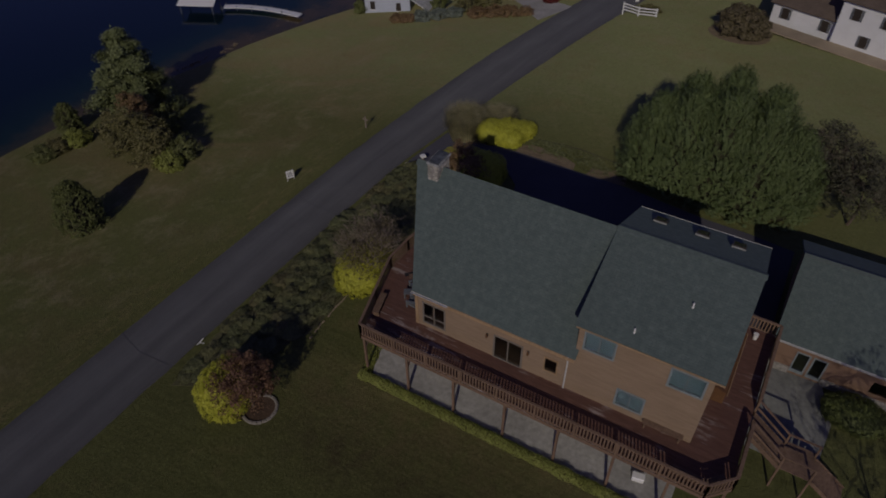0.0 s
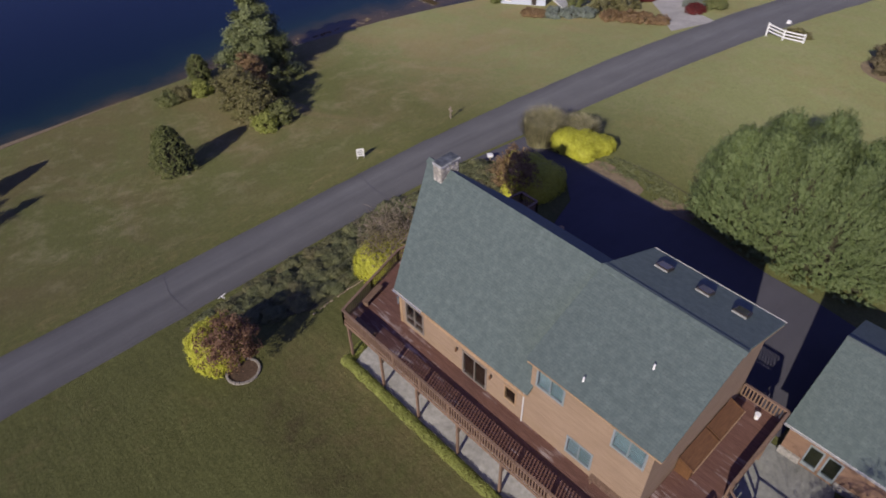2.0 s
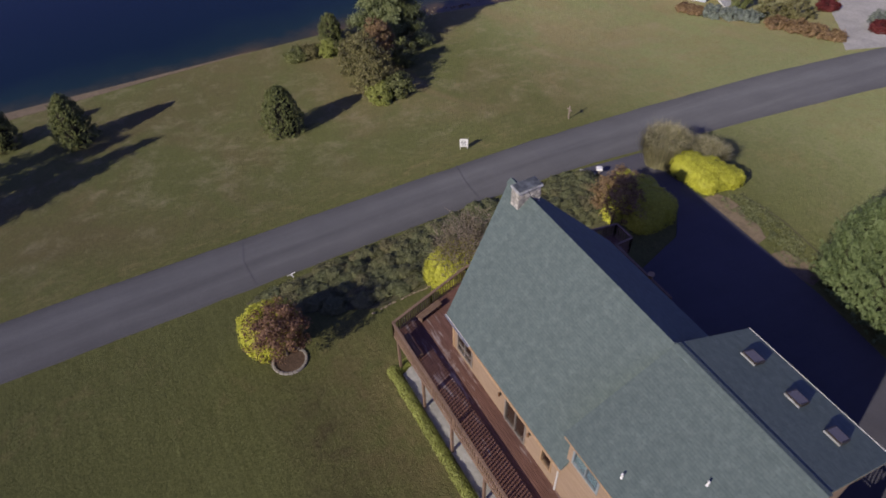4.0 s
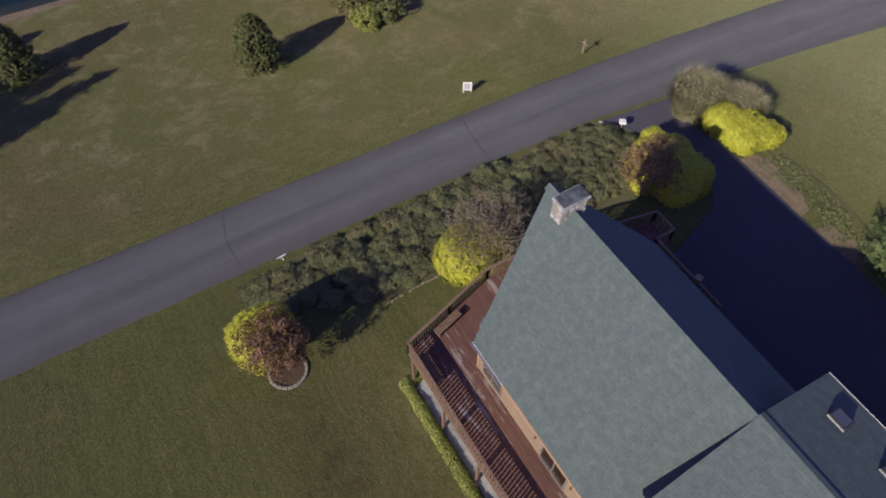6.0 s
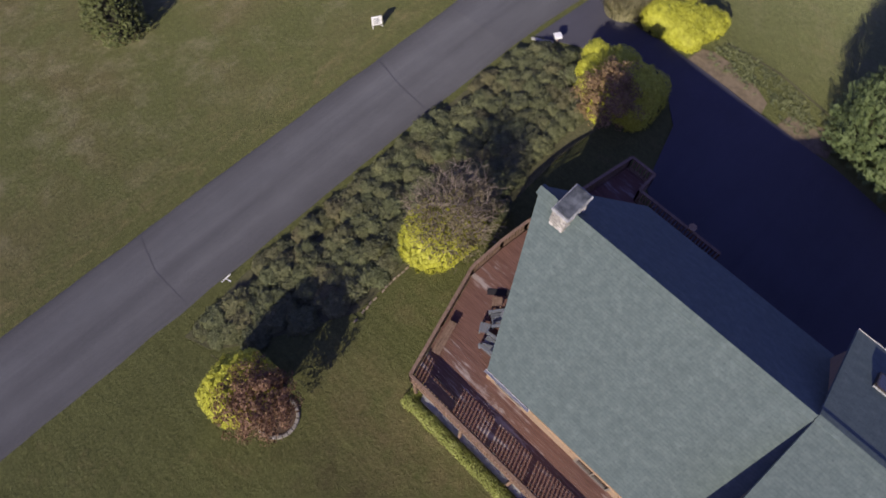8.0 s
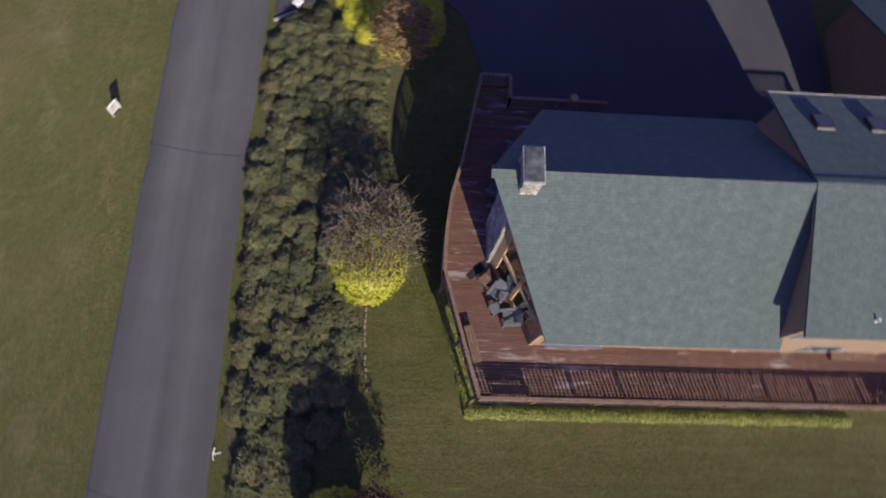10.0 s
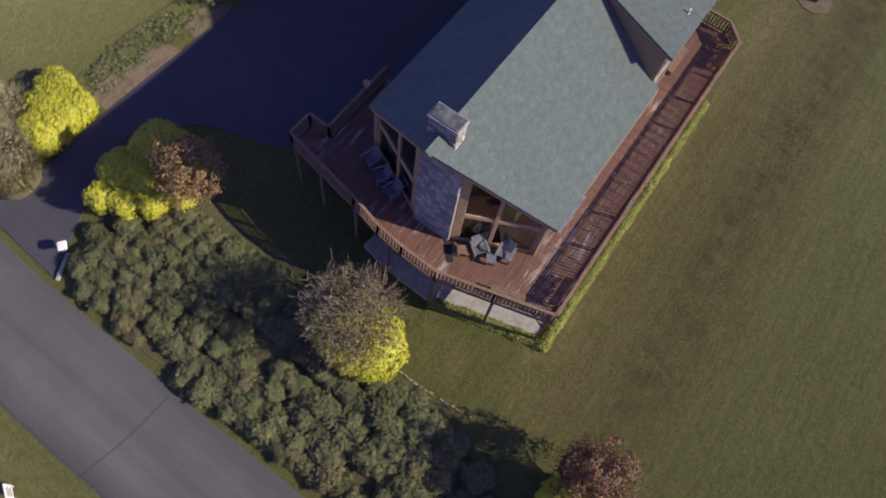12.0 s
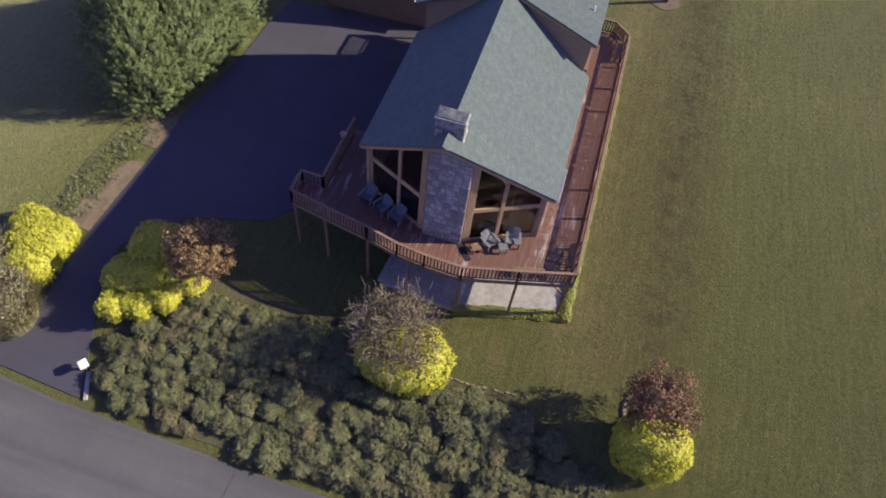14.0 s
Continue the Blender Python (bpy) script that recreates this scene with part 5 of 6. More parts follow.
def limbs(bm, base, height, reach, forks, levels, seed, radius=0.1, up=0.6, lean=(0, 0)):
    """A tapered trunk that forks into limbs and twigs; returns the tips."""
    r = random.Random(seed)
    tips = []

    def grow(p, d, length, rad, level):
        pts, radii = [p], [rad]
        q = p.copy()
        for i in range(3):
            d = (d + Vector((r.uniform(-1, 1), r.uniform(-1, 1), r.uniform(-0.3, 0.6))) * 0.22).normalized()
            q = q + d * (length / 3)
            pts.append(q.copy())
            radii.append(max(rad * (1 - 0.16 * (i + 1)), 0.011))
        tube(bm, pts, radii, 6 if level < 2 else 4 if level < 3 else 3)
        if level >= levels:
            tips.append(q)
            return
        n = forks if level else forks + 1
        for i in range(n):
            a = 2 * math.pi * (i + r.random() * 0.7) / n
            side = Vector((math.cos(a), math.sin(a), 0))
            start = pts[r.choice((2, 3, 3))]
            nd = (d * up + side * reach + Vector((0, 0, 0.25))).normalized()
            grow(start.copy(), nd, length * r.uniform(0.62, 0.85), max(radii[-1] * r.uniform(0.66, 0.86), 0.013), level + 1)

    grow(Vector(base), Vector((lean[0], lean[1], 1)).normalized(), height, radius, 0)
    return tips


def shrub(name, at, radii, mat, leaf, label, category="shrub", clumps=60, per=60, clump_r=0.35, seed=1, group="", lumps=None, clipped=False, boxy=0.72):
    """A leafy mound: short stems and a crown of clumped leaves down to the ground."""
    x, y = at
    t = thing(name, (x, y, gz(x, y)), label, category, group)
    bm = bmesh.new()
    limbs(bm, (0, 0, -0.1), radii[2] * 0.5, 0.9, 3, 2, seed, 0.04)
    part("stem", bm, BARK, t)
    ps, ns = [], []
    for i, (dx, dy, dz, k) in enumerate(lumps or [(0, 0, 0, 1.0)]):
        rr = np.array(radii) * k
        if clipped:
            p, n = shell((dx, dy, dz + rr[2] * 0.40), rr * (1, 1, 0.64), clumps, seed * 7 + i, -0.75, bumps=0.09, depth=0.09, box_power=boxy)
            keep = p[:, 2] > 0.02
            ps.append(p[keep])
            ns.append(n[keep])
            continue
        p, n = clumped((dx, dy, dz + rr[2] * 0.42), rr * (1, 1, 0.62), max(8, int(clumps * k)), per, clump_r, seed * 7 + i, 0.45, -0.75)
        keep = p[:, 2] > 0.02
        ps.append(p[keep])
        ns.append(n[keep])
    ps, ns = np.concatenate(ps), np.concatenate(ns)
    if clipped:
        r = np.random.RandomState(seed + 500)
        pick = r.permutation(len(ps))[:len(ps) // 5]
        way = ns[pick] * 0.8 + (0, 0, 0.55) + r.normal(size=(len(pick), 3)) * 0.3
        p, n, ax = plumes(ps[pick], way, 0.15, 0.09, 8, seed)
        me = leaf_mesh("crown", p, n * 0.25 + np.repeat(ns[pick], 8, 0) + (0, -0.15, 0.1), leaf * 0.85, 0.45, 0.2, seed, 0.25, ax)
    else:
        me = leaf_mesh("crown", ps, ns, leaf, jitter=0.6, seed=seed)
    place_mesh("crown", me, mat, t)
    if clipped:
        # unseen solid ball added under the leaves to block sun through the dome
        bm = bmesh.new()
        for dx, dy, dz, k in lumps or [(0, 0, 0, 1.0)]:
            ball = bmesh.ops.create_icosphere(bm, subdivisions=3, radius=1.0)["verts"]
            for v in ball:
                q = [math.copysign(abs(c) ** boxy, c) for c in v.co]
                v.co = (dx + radii[0] * k * 0.91 * q[0], dy + radii[1] * k * 0.91 * q[1], dz + radii[2] * k * (0.40 + 0.575 * q[2]))
        part("shade_core", bm, mat, t, smooth=True)
    return t


def broadleaf(name, at, height, crown_r, mat, leaf, label, seed, clumps=120, per=45, clump_r=0.4, trunk_h=None, bark=None, levels=3, crown_z=0.66, radius=0.09, squash=0.8, uneven=0.30):
    x, y = at
    t = thing(name, (x, y, gz(x, y)), label, "tree")
    bm = bmesh.new()
    tips = limbs(bm, (0, 0, -0.1), trunk_h or height * 0.34, 0.85, 3, levels, seed, radius)
    part("trunk", bm, bark or BARK, t)
    if clumps:
        p, n = clumped((0, 0, height * crown_z), (crown_r, crown_r, height * (1 - crown_z) * squash + 0.3), clumps, per, clump_r, seed, 0.3, -0.7, uneven)
        place_mesh("crown", leaf_mesh("crown", p, n, leaf, seed=seed), mat, t)
    return t


PLUME = 20


def conifer(name, at, height, base_r, mat, spray, label, seed, n=5200, power=0.8, droop=0.2, skirt=0.15, tiers=0, category="tree", shape=1.0, jitter=0.45, aspect=0.42, plume_len=0.55, plume_wide=0.27):
    """A spire of sprays on a straight trunk; tiers gives open whorls of boughs instead of a closed cone."""
    x, y = at
    t = thing(name, (x, y, gz(x, y)), label, category)
    bm = bmesh.new()
    tube(bm, [(0, 0, -0.2), (0, 0, height * 0.5), (0, 0, height * 0.94)], [0.03 * height * 0.6 + 0.04, 0.02 * height * 0.5 + 0.02, 0.015], 7)
    r = np.random.RandomState(seed)
    if tiers:
        pts, nrm = [], []
        for k in range(tiers):
            f = k / tiers
            z = height * (skirt + (1 - skirt) * f ** 0.95)
            rad = base_r * (1 - f) ** power + 0.25
            for b in range(6 if f < 0.7 else 4):
                a = r.uniform(0, 2 * math.pi)
                ln = rad * r.uniform(0.55, 1.2)
                end = np.array([math.cos(a) * ln, math.sin(a) * ln, -droop * ln + 0.25 * ln])
                tube(bm, [(0, 0, z), tuple(end * 0.6 + (0, 0, z)), tuple(end + (0, 0, z))], [0.05 * (1 - f) + 0.015, 0.03 * (1 - f) + 0.01, 0.006], 4)
                m = max(18, int(n / tiers / 5 * (ln / base_r + 0.3)))
                s = r.uniform(0.25, 1.05, m)
                q = end * s[:, None] + (0, 0, z) + r.normal(size=(m, 3)) * (0.42, 0.42, 0.30) * (0.5 + 0.5 * ln / base_r)
                pts.append(q)
                nrm.append(np.tile([math.cos(a) * 0.75, math.sin(a) * 0.75, 0.6], (m, 1)))
        p, nn = np.concatenate(pts), np.concatenate(nrm)
    else:
        m = n // PLUME
        f = 1 - np.sqrt(r.uniform(0, 1, m)) if shape == 1.0 else r.uniform(0, 1, m) ** 0.9
        a = r.uniform(0, 2 * math.pi, m)
        lob = np.array([noise.noise(Vector((math.cos(q) * 1.6 + seed, math.sin(q) * 1.6, w * height * 0.55))) for q, w in zip(a, f)])
        rad = base_r * (1 - f ** shape) ** power * (1 + 0.22 * lob) * r.uniform(0.66, 1.0, m)
        z = height * (skirt * 0.3 + (0.97 - skirt * 0.3) * f) + r.normal(size=m) * 0.08
        root = np.stack([np.cos(a) * rad, np.sin(a) * rad, z], 1)
        way = np.stack([np.cos(a) * (0.62 - 0.35 * f), np.sin(a) * (0.62 - 0.35 * f), 0.75 + 0.5 * f], 1) + r.normal(size=(m, 3)) * 0.13
        p, nn, ax = plumes(root, way, plume_len, plume_len * plume_wide, PLUME, seed)
        out = np.stack([p[:, 0], p[:, 1], np.zeros(len(p))], 1)
        nn = nn * 0.5 + 0.9 * out / (np.linalg.norm(out, axis=1)[:, None] + 0.2) + (0, 0, 0.3)
        keep = p[:, 2] > 0.03
        p, nn, ax = p[keep], nn[keep], ax[keep]
    part("trunk", bm, BARK, t)
    if tiers:
        ax = None
    else:
        # hidden solid core added to stop light; its dark colour paints the slits
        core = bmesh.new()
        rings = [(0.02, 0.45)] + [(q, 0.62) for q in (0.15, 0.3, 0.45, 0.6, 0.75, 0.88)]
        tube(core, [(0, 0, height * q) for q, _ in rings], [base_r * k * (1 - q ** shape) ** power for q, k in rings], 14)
        part("shade_core", core, SLITSHADE, t, "near-black solid core that paints shade between the sprays", smooth=True)
    place_mesh("crown", leaf_mesh("crown", p, nn, spray, aspect, jitter, seed, 0.25, ax), mat, t)
    return t


# yellow shrubs and small trees round the bed
shrub("golden_shrub", (-8.85, -8.1), (1.6, 1.9, 3.2), YELLOWLEAF, 0.058, "rounded golden-yellow shrub beside the copper tree", clumps=520, seed=3, clipped=True, boxy=0.86, group="golden shrubs")
broadleaf("copper_tree", (-7.2, -7.75), 4.7, 1.85, PURPLELEAF, 0.065, "small copper-leaved ornamental tree in a stone ring", 21, clumps=165, per=62, clump_r=0.42, crown_z=0.62)
shrub("golden_shrub", (-7.9, 5.5), (1.95, 2.6, 2.35), YELLOWLEAF, 0.058, "rounded golden-yellow shrub under the bare tree", clumps=520, seed=4, clipped=True, boxy=0.9, group="golden shrubs")
bare = broadleaf("bare_tree", (-7.55, 6.0), 5.2, 2.5, SEDGELEAF, 0.065, "small half-bare tree with grey twigs and few olive leaves", 33, clumps=170, per=42, clump_r=0.5, bark=TWIG, levels=5, radius=0.20, crown_z=0.50, trunk_h=1.75)
twig_rng = np.random.RandomState(34)
twig_p, twig_n = shell((-0.1, 0, 2.6), (2.5, 2.5, 2.1), 24, 35, -0.35, 0.25, 0.75)
twig_out = (twig_p - (0, 0, 1.6)) + twig_rng.normal(size=twig_p.shape) * 0.6
twig_out[:, 2] += 0.2
place_mesh("twig_spray", leaf_mesh("twig_spray", twig_p, np.cross(twig_out, twig_rng.normal(size=twig_p.shape)), 0.42, 0.03, 0.2, 36, 0.25, twig_out / np.linalg.norm(twig_out, axis=1)[:, None]), TWIG, bare)
shrub("golden_shrub", (-7.9, 21.35), (1.35, 1.35, 1.9), YELLOWLEAF, 0.058, "row of clipped golden-yellow shrubs at the driveway corner", clumps=480, seed=5, clipped=True, group="golden shrubs",
      lumps=[(-2.0, 0.7, 0, 0.62), (-1.5, -0.5, 0, 0.62), (-0.6, -1.7, 0, 0.64), (0.7, -2.7, 0, 0.62), (0.4, -0.4, 0, 1.0), (2.0, -0.1, 0, 1.2), (-0.2, 0.8, 0, 0.9), (2.4, -1.3, 0, 1.0), (1.2, -1.2, 0, 0.95)])
broadleaf("rusty_tree", (-6.5, 17.95), 5.25, 1.9, RUSTLEAF, 0.065, "small rust-leaved tree at the driveway corner", 45, clumps=150, per=66, clump_r=0.40, crown_z=0.60)
shrub("golden_shrub", (-7.4, 28.6), (1.45, 1.45, 1.7), YELLOWLEAF, 0.058, "spreading golden-yellow shrub across the driveway", clumps=480, seed=6, clipped=True, group="golden shrubs",
      lumps=[(-1.35, -0.55, 0, 0.95), (-0.35, -0.35, 0, 0.95), (0.55, -0.55, 0, 0.9), (0.75, 0.6, 0, 0.85), (1.2, 1.4, 0, 0.72), (-0.1, 0.4, 0, 0.9)])


def ornamental_grass(x, y, r0, h, seed):
    t = thing("ornamental_grass", (x, y, gz(x, y)), "tall clump of straw-coloured ornamental grass beside the lane", "grass")
    r = np.random.RandomState(seed)
    n = 5200
    a, q = r.uniform(0, 2 * np.pi, n), np.sqrt(r.uniform(0, 1, n)) * r0 * 0.7
    b = np.stack([np.cos(a) * q, np.sin(a) * q, np.zeros(n)], 1)
    out = np.stack([np.cos(a), np.sin(a), np.zeros(n)], 1) * (0.35 + 0.9 * q / r0)[:, None] * r.uniform(0.3, 1.3, n)[:, None]
    hh = h * r.uniform(0.6, 1.1, n)
    side = np.stack([-np.sin(a), np.cos(a), np.zeros(n)], 1) * 0.02
    m = b + out * 0.45 + np.stack([0 * hh, 0 * hh, hh * 0.65], 1)
    e = b + out * 1.15 + np.stack([0 * hh, 0 * hh, hh], 1)
    pts = np.stack([b - side, b + side, m + side, m - side, e], 1).reshape(-1, 3)
    faces = []
    for i in range(n):
        k = 5 * i
        faces += [(k, k + 1, k + 2, k + 3), (k + 3, k + 2, k + 4)]
    me = bpy.data.meshes.new("blades")
    me.from_pydata(pts.tolist(), [], faces)
    place_mesh("blades", me, PAMPAS, t)
    c = np.stack([np.cos(a) * q * 1.25, np.sin(a) * q * 1.25, hh * 0.95], 1)
    place_mesh("plumes", leaf_mesh("plumes", c, np.tile([0, 0, 1.0], (n, 1)), 0.11, 0.18, 0.9, seed), PAMPAS, t)


ornamental_grass(-11.7, 28.1, 2.2, 2.9, 8)
ornamental_grass(-9.4, 30.4, 1.6, 1.9, 9)

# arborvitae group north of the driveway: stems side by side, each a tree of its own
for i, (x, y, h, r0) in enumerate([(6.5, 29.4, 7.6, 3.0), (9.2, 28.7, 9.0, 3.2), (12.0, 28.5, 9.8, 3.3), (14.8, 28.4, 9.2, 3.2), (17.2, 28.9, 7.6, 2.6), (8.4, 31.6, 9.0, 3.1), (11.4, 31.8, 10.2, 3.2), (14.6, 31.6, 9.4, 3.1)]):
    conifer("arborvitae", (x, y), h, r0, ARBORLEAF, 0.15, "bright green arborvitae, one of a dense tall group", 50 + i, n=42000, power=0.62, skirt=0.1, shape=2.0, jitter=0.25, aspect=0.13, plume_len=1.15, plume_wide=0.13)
for i, (x, y, h, r0) in enumerate([(19.6, 33.0, 8.0, 3.0), (22.8, 30.6, 7.0, 3.2)]):
    broadleaf("bare_dark_tree", (x, y), h, r0, DUSKLEAF, 0.09, "dark half-bare tree beside the arborvitae", 61 + i, clumps=240, per=40, clump_r=0.55, levels=5, radius=0.16, crown_z=0.55)
broadleaf("lawn_tree", (30.6, -4.9), 14.0, 3.8, DUSKLEAF, 0.10, "dark half-bare tree in a mulched ring on the rear lawn", 66, clumps=120, per=16, clump_r=0.55, levels=5, radius=0.24, crown_z=0.66)
draped("lawn_ring", [(30.6 + 1.25 * math.cos(2 * math.pi * k / 20), -4.9 + 1.25 * math.sin(2 * math.pi * k / 20)) for k in range(20)], SAND, 0.035, "ring of bare brown earth round the tree", "mulch", 29, 33, -7, -3, 0.5)

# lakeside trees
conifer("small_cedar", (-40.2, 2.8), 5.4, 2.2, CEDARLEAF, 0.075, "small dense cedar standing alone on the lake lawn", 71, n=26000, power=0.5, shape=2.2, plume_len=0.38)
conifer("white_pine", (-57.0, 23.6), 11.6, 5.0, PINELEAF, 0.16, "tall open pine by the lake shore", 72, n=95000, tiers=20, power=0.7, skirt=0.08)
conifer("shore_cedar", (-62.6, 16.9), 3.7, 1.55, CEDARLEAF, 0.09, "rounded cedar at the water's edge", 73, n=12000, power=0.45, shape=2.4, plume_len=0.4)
for i, (x, y, h, r0, m, lab) in enumerate([(-46.4, 14.8, 6.0, 2.5, OLIVELEAF, "olive-brown autumn tree on the lake lawn"), (-43.2, 15.0, 4.8, 2.1, OLIVELEAF, "olive autumn tree on the lake lawn"),
                                           (-50.0, 15.6, 4.7, 2.4, OLIVELEAF, "yellowing autumn tree on the lake lawn"), (-51.8, 19.2, 5.0, 2.1, RUSTLEAF, "reddish autumn tree beside the pine")]):
    broadleaf("autumn_tree", (x, y), h, r0, m, 0.11, lab, 80 + i, clumps=150, per=60, clump_r=0.55, crown_z=0.50, squash=1.15, uneven=0.2)
for i, (x, y, r0, h, m) in enumerate([(-48.2, 21.2, 1.6, 3.6, SHRUBLEAF), (-40.6, 14.2, 1.6, 1.9, HEDGELEAF), (-40.9, 16.6, 1.8, 2.6, SHRUBLEAF), (-59.6, 10.8, 1.5, 1.6, SHRUBLEAF), (-59.2, 12.8, 1.5, 1.6, OLIVELEAF), (-58.4, 15.0, 1.5, 1.7, HEDGELEAF), (-54.5, 24.5, 1.8, 2.2, OLIVELEAF)]):
    shrub("wild_shrub", (x, y), (r0, r0, h), m, 0.10, "wild shrub among the lakeside trees", clumps=80, per=70, clump_r=0.42, seed=90 + i, group="wild shrubs")
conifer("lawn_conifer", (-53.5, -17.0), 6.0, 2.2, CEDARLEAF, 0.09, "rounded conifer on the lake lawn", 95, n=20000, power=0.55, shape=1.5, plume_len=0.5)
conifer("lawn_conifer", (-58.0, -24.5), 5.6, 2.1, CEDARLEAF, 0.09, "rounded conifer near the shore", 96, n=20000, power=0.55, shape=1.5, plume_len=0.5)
for i, (x, y, h) in enumerate([(-40.5, -34.5, 14.0), (-44.0, -35.5, 13.0), (-47.5, -37.0, 12.5), (-38.0, -36.5, 12.0)]):
    conifer("tall_conifer", (x, y), h, 3.0, PINELEAF, 0.26, "tall pine beside the lake lawn", 100 + i, n=7000, tiers=13, power=0.7)


# hedge along the slab
def hedge(points, w, h, seed):
    r = np.random.RandomState(seed)
    t = thing("low_hedge", (*points[0], gz(*points[0])), "low clipped yellow-green hedge edging the patio", "hedge")
    ps, ns = [], []
    z_base = gz(*points[0])
    for (ax, ay), (bx, by) in zip(points, points[1:]):
        L = math.hypot(bx - ax, by - ay)
        n = int(L * 900)
        s, a = r.uniform(0, 1, n), r.uniform(0, math.pi, n)
        nx, ny = -(by - ay) / L, (bx - ax) / L
        lump = np.array([1 + 0.3 * noise.noise(Vector((q * L * 1.3, seed, 0))) for q in s])
        k = r.uniform(0.75, 1.05, n) * lump
        off, zz = np.cos(a) * w / 2 * k, np.sin(a) * h * k
        x, y = ax + (bx - ax) * s + nx * off, ay + (by - ay) * s + ny * off
        ps.append(np.stack([x - points[0][0], y - points[0][1], ground(x, y) - z_base + zz], 1))
        ns.append(np.stack([nx * np.cos(a), ny * np.cos(a), np.sin(a) + 0.1], 1))
    place_mesh("leaves", leaf_mesh("leaves", np.concatenate(ps), np.concatenate(ns), 0.042, 0.6, 0.45, seed), HEDGELEAF, t)


hedge([(-2.75, -2.48), (17.5, -2.48)], 0.75, 0.45, 1)
hedge([(-2.45, -2.3), (-3.15, 0.6), (-4.0, 3.85)], 0.75, 0.4, 2)


def weed_strip(points, width, n, seed):
    """Rough weeds along a line: many small tufts of grey-green sprays."""
    r = np.random.RandomState(seed)
    t = thing("weed_strip", (*points[0], gz(*points[0])), "rough grey-green weeds between the driveway soil and the lawn", "weeds", kind="stuff")
    px, py = [p[0] for p in points], [p[1] for p in points]
    x = r.uniform(px[0], px[-1], n)
    y = np.interp(x, px, py) + r.uniform(-0.5, 0.5, n) * width
    dense = np.array([noise.noise(Vector((u * 0.9, w * 0.9, seed))) for u, w in zip(x, y)]) > -0.12
    x, y = x[dense], y[dense]
    root = np.stack([x - px[0], y - py[0], ground(x, y) - gz(*points[0])], 1)
    way = r.normal(size=root.shape) * (0.7, 0.7, 0.2) + (0, 0, 0.7)
    p, nn, ax = plumes(root, way, 0.26, 0.12, 10, seed)
    place_mesh("leaves", leaf_mesh("leaves", p, nn + (0, 0, 0.6), 0.05, 0.4, 0.4, seed, 0.25, ax), BEDLEAF, t)


weed_strip([(-4.8, 29.0), (-2.0, 29.1), (1.0, 28.6), (4.5, 28.2)], 1.5, 900, 41)
weed_strip([(-4.8, 28.0), (0.2, 27.6), (2.2, 27.1), (5.0, 27.4)], 1.3, 620, 42)


# low shrubs of the bed, in loose rows
def bed_variants():
    out = []
    for q in range(7):
        r = np.random.RandomState(200 + q)
        bm = bmesh.new()
        bmesh.ops.create_icosphere(bm, subdivisions=4, radius=1.0)
        bmesh.ops.delete(bm, geom=[v for v in bm.verts if v.co.z < -0.35], context="VERTS")
        bmesh.ops.recalc_face_normals(bm, faces=bm.faces)
        for v in bm.verts:
            c = v.co.copy()
            k = 1 + 0.42 * noise.noise(c * 1.3 + Vector((q * 3.1, 0, 0))) + 0.20 * noise.noise(c * 3.2 + Vector((q, 5, 0))) + 0.20 * noise.noise(c * 8.0)
            v.co = Vector((c.x * 0.66 * k, c.y * 0.66 * k, 0.10 + c.z * 0.36 * k))
        bm.normal_update()
        verts = [v.co.copy() for v in bm.verts]
        nrm = np.array([v.normal[:] for v in bm.verts])
        faces = [[v.index for v in f.verts] for f in bm.faces]
        bm.free()
        pick = r.randint(0, len(verts), 900)
        p = np.array(verts)[pick] + r.normal(size=(900, 3)) * 0.03
        way = nrm[pick] * 0.7 + p * (1, 1, 0) + (0, 0, 0.3)
        me = leaf_mesh("shrub_leaves", p + nrm[pick] * 0.04, nrm[pick] + (0, 0, 0.3), 0.085, 0.34, 0.45, 200 + q, 0.25, way)
        n0 = len(verts)
        lv = [v.co.copy() for v in me.vertices]
        lf = [[n0 + i for i in f.vertices] for f in me.polygons]
        both = bpy.data.meshes.new("shrub_leaves")
        both.from_pydata(verts + lv, [], faces + lf)
        both.polygons.foreach_set("use_smooth", [True] * len(faces) + [False] * len(lf))
        bpy.data.meshes.remove(me)
        out.append(both)
    return out


def bed_leaf_material():
    """Dense fine juniper sprays: mottled at three scales, a tone of its own for each plant."""
    m, nt, b = material("juniper_sprays_dense", 0.75, 0.0, 0.15)
    v = coords(nt)
    g = noise_tex(nt, v, 16.0, 6, 0.8)
    c = ramp(nt, g, [(0.28, (0.060, 0.065, 0.035)), (0.5, (0.135, 0.142, 0.076)), (0.74, (0.235, 0.243, 0.136))])
    fine = noise_tex(nt, coords(nt), 42.0, 3, 0.7)
    c = mix(nt, 0.55, c, ramp(nt, fine, [(0.36, (0.45, 0.45, 0.42)), (0.6, (1.3, 1.3, 1.28))]), "MULTIPLY")
    n2 = noise_tex(nt, coords(nt), 5.0, 4, 0.7)
    c = mix(nt, 0.6, c, ramp(nt, n2, [(0.32, (0.55, 0.56, 0.5)), (0.62, (1.1, 1.1, 1.05))]), "MULTIPLY")
    o = nt.nodes.new("ShaderNodeObjectInfo")
    c = mix(nt, 1.0, c, ramp(nt, o.outputs["Random"], [(0.0, (0.84, 0.82, 0.78)), (0.35, (0.98, 1.02, 0.94)), (0.7, (1.1, 1.08, 1.0)), (0.88, (1.06, 0.92, 0.92)), (1.0, (1.2, 1.2, 1.08))]), "MULTIPLY")
    nt.links.new(c, b.inputs["Base Color"])
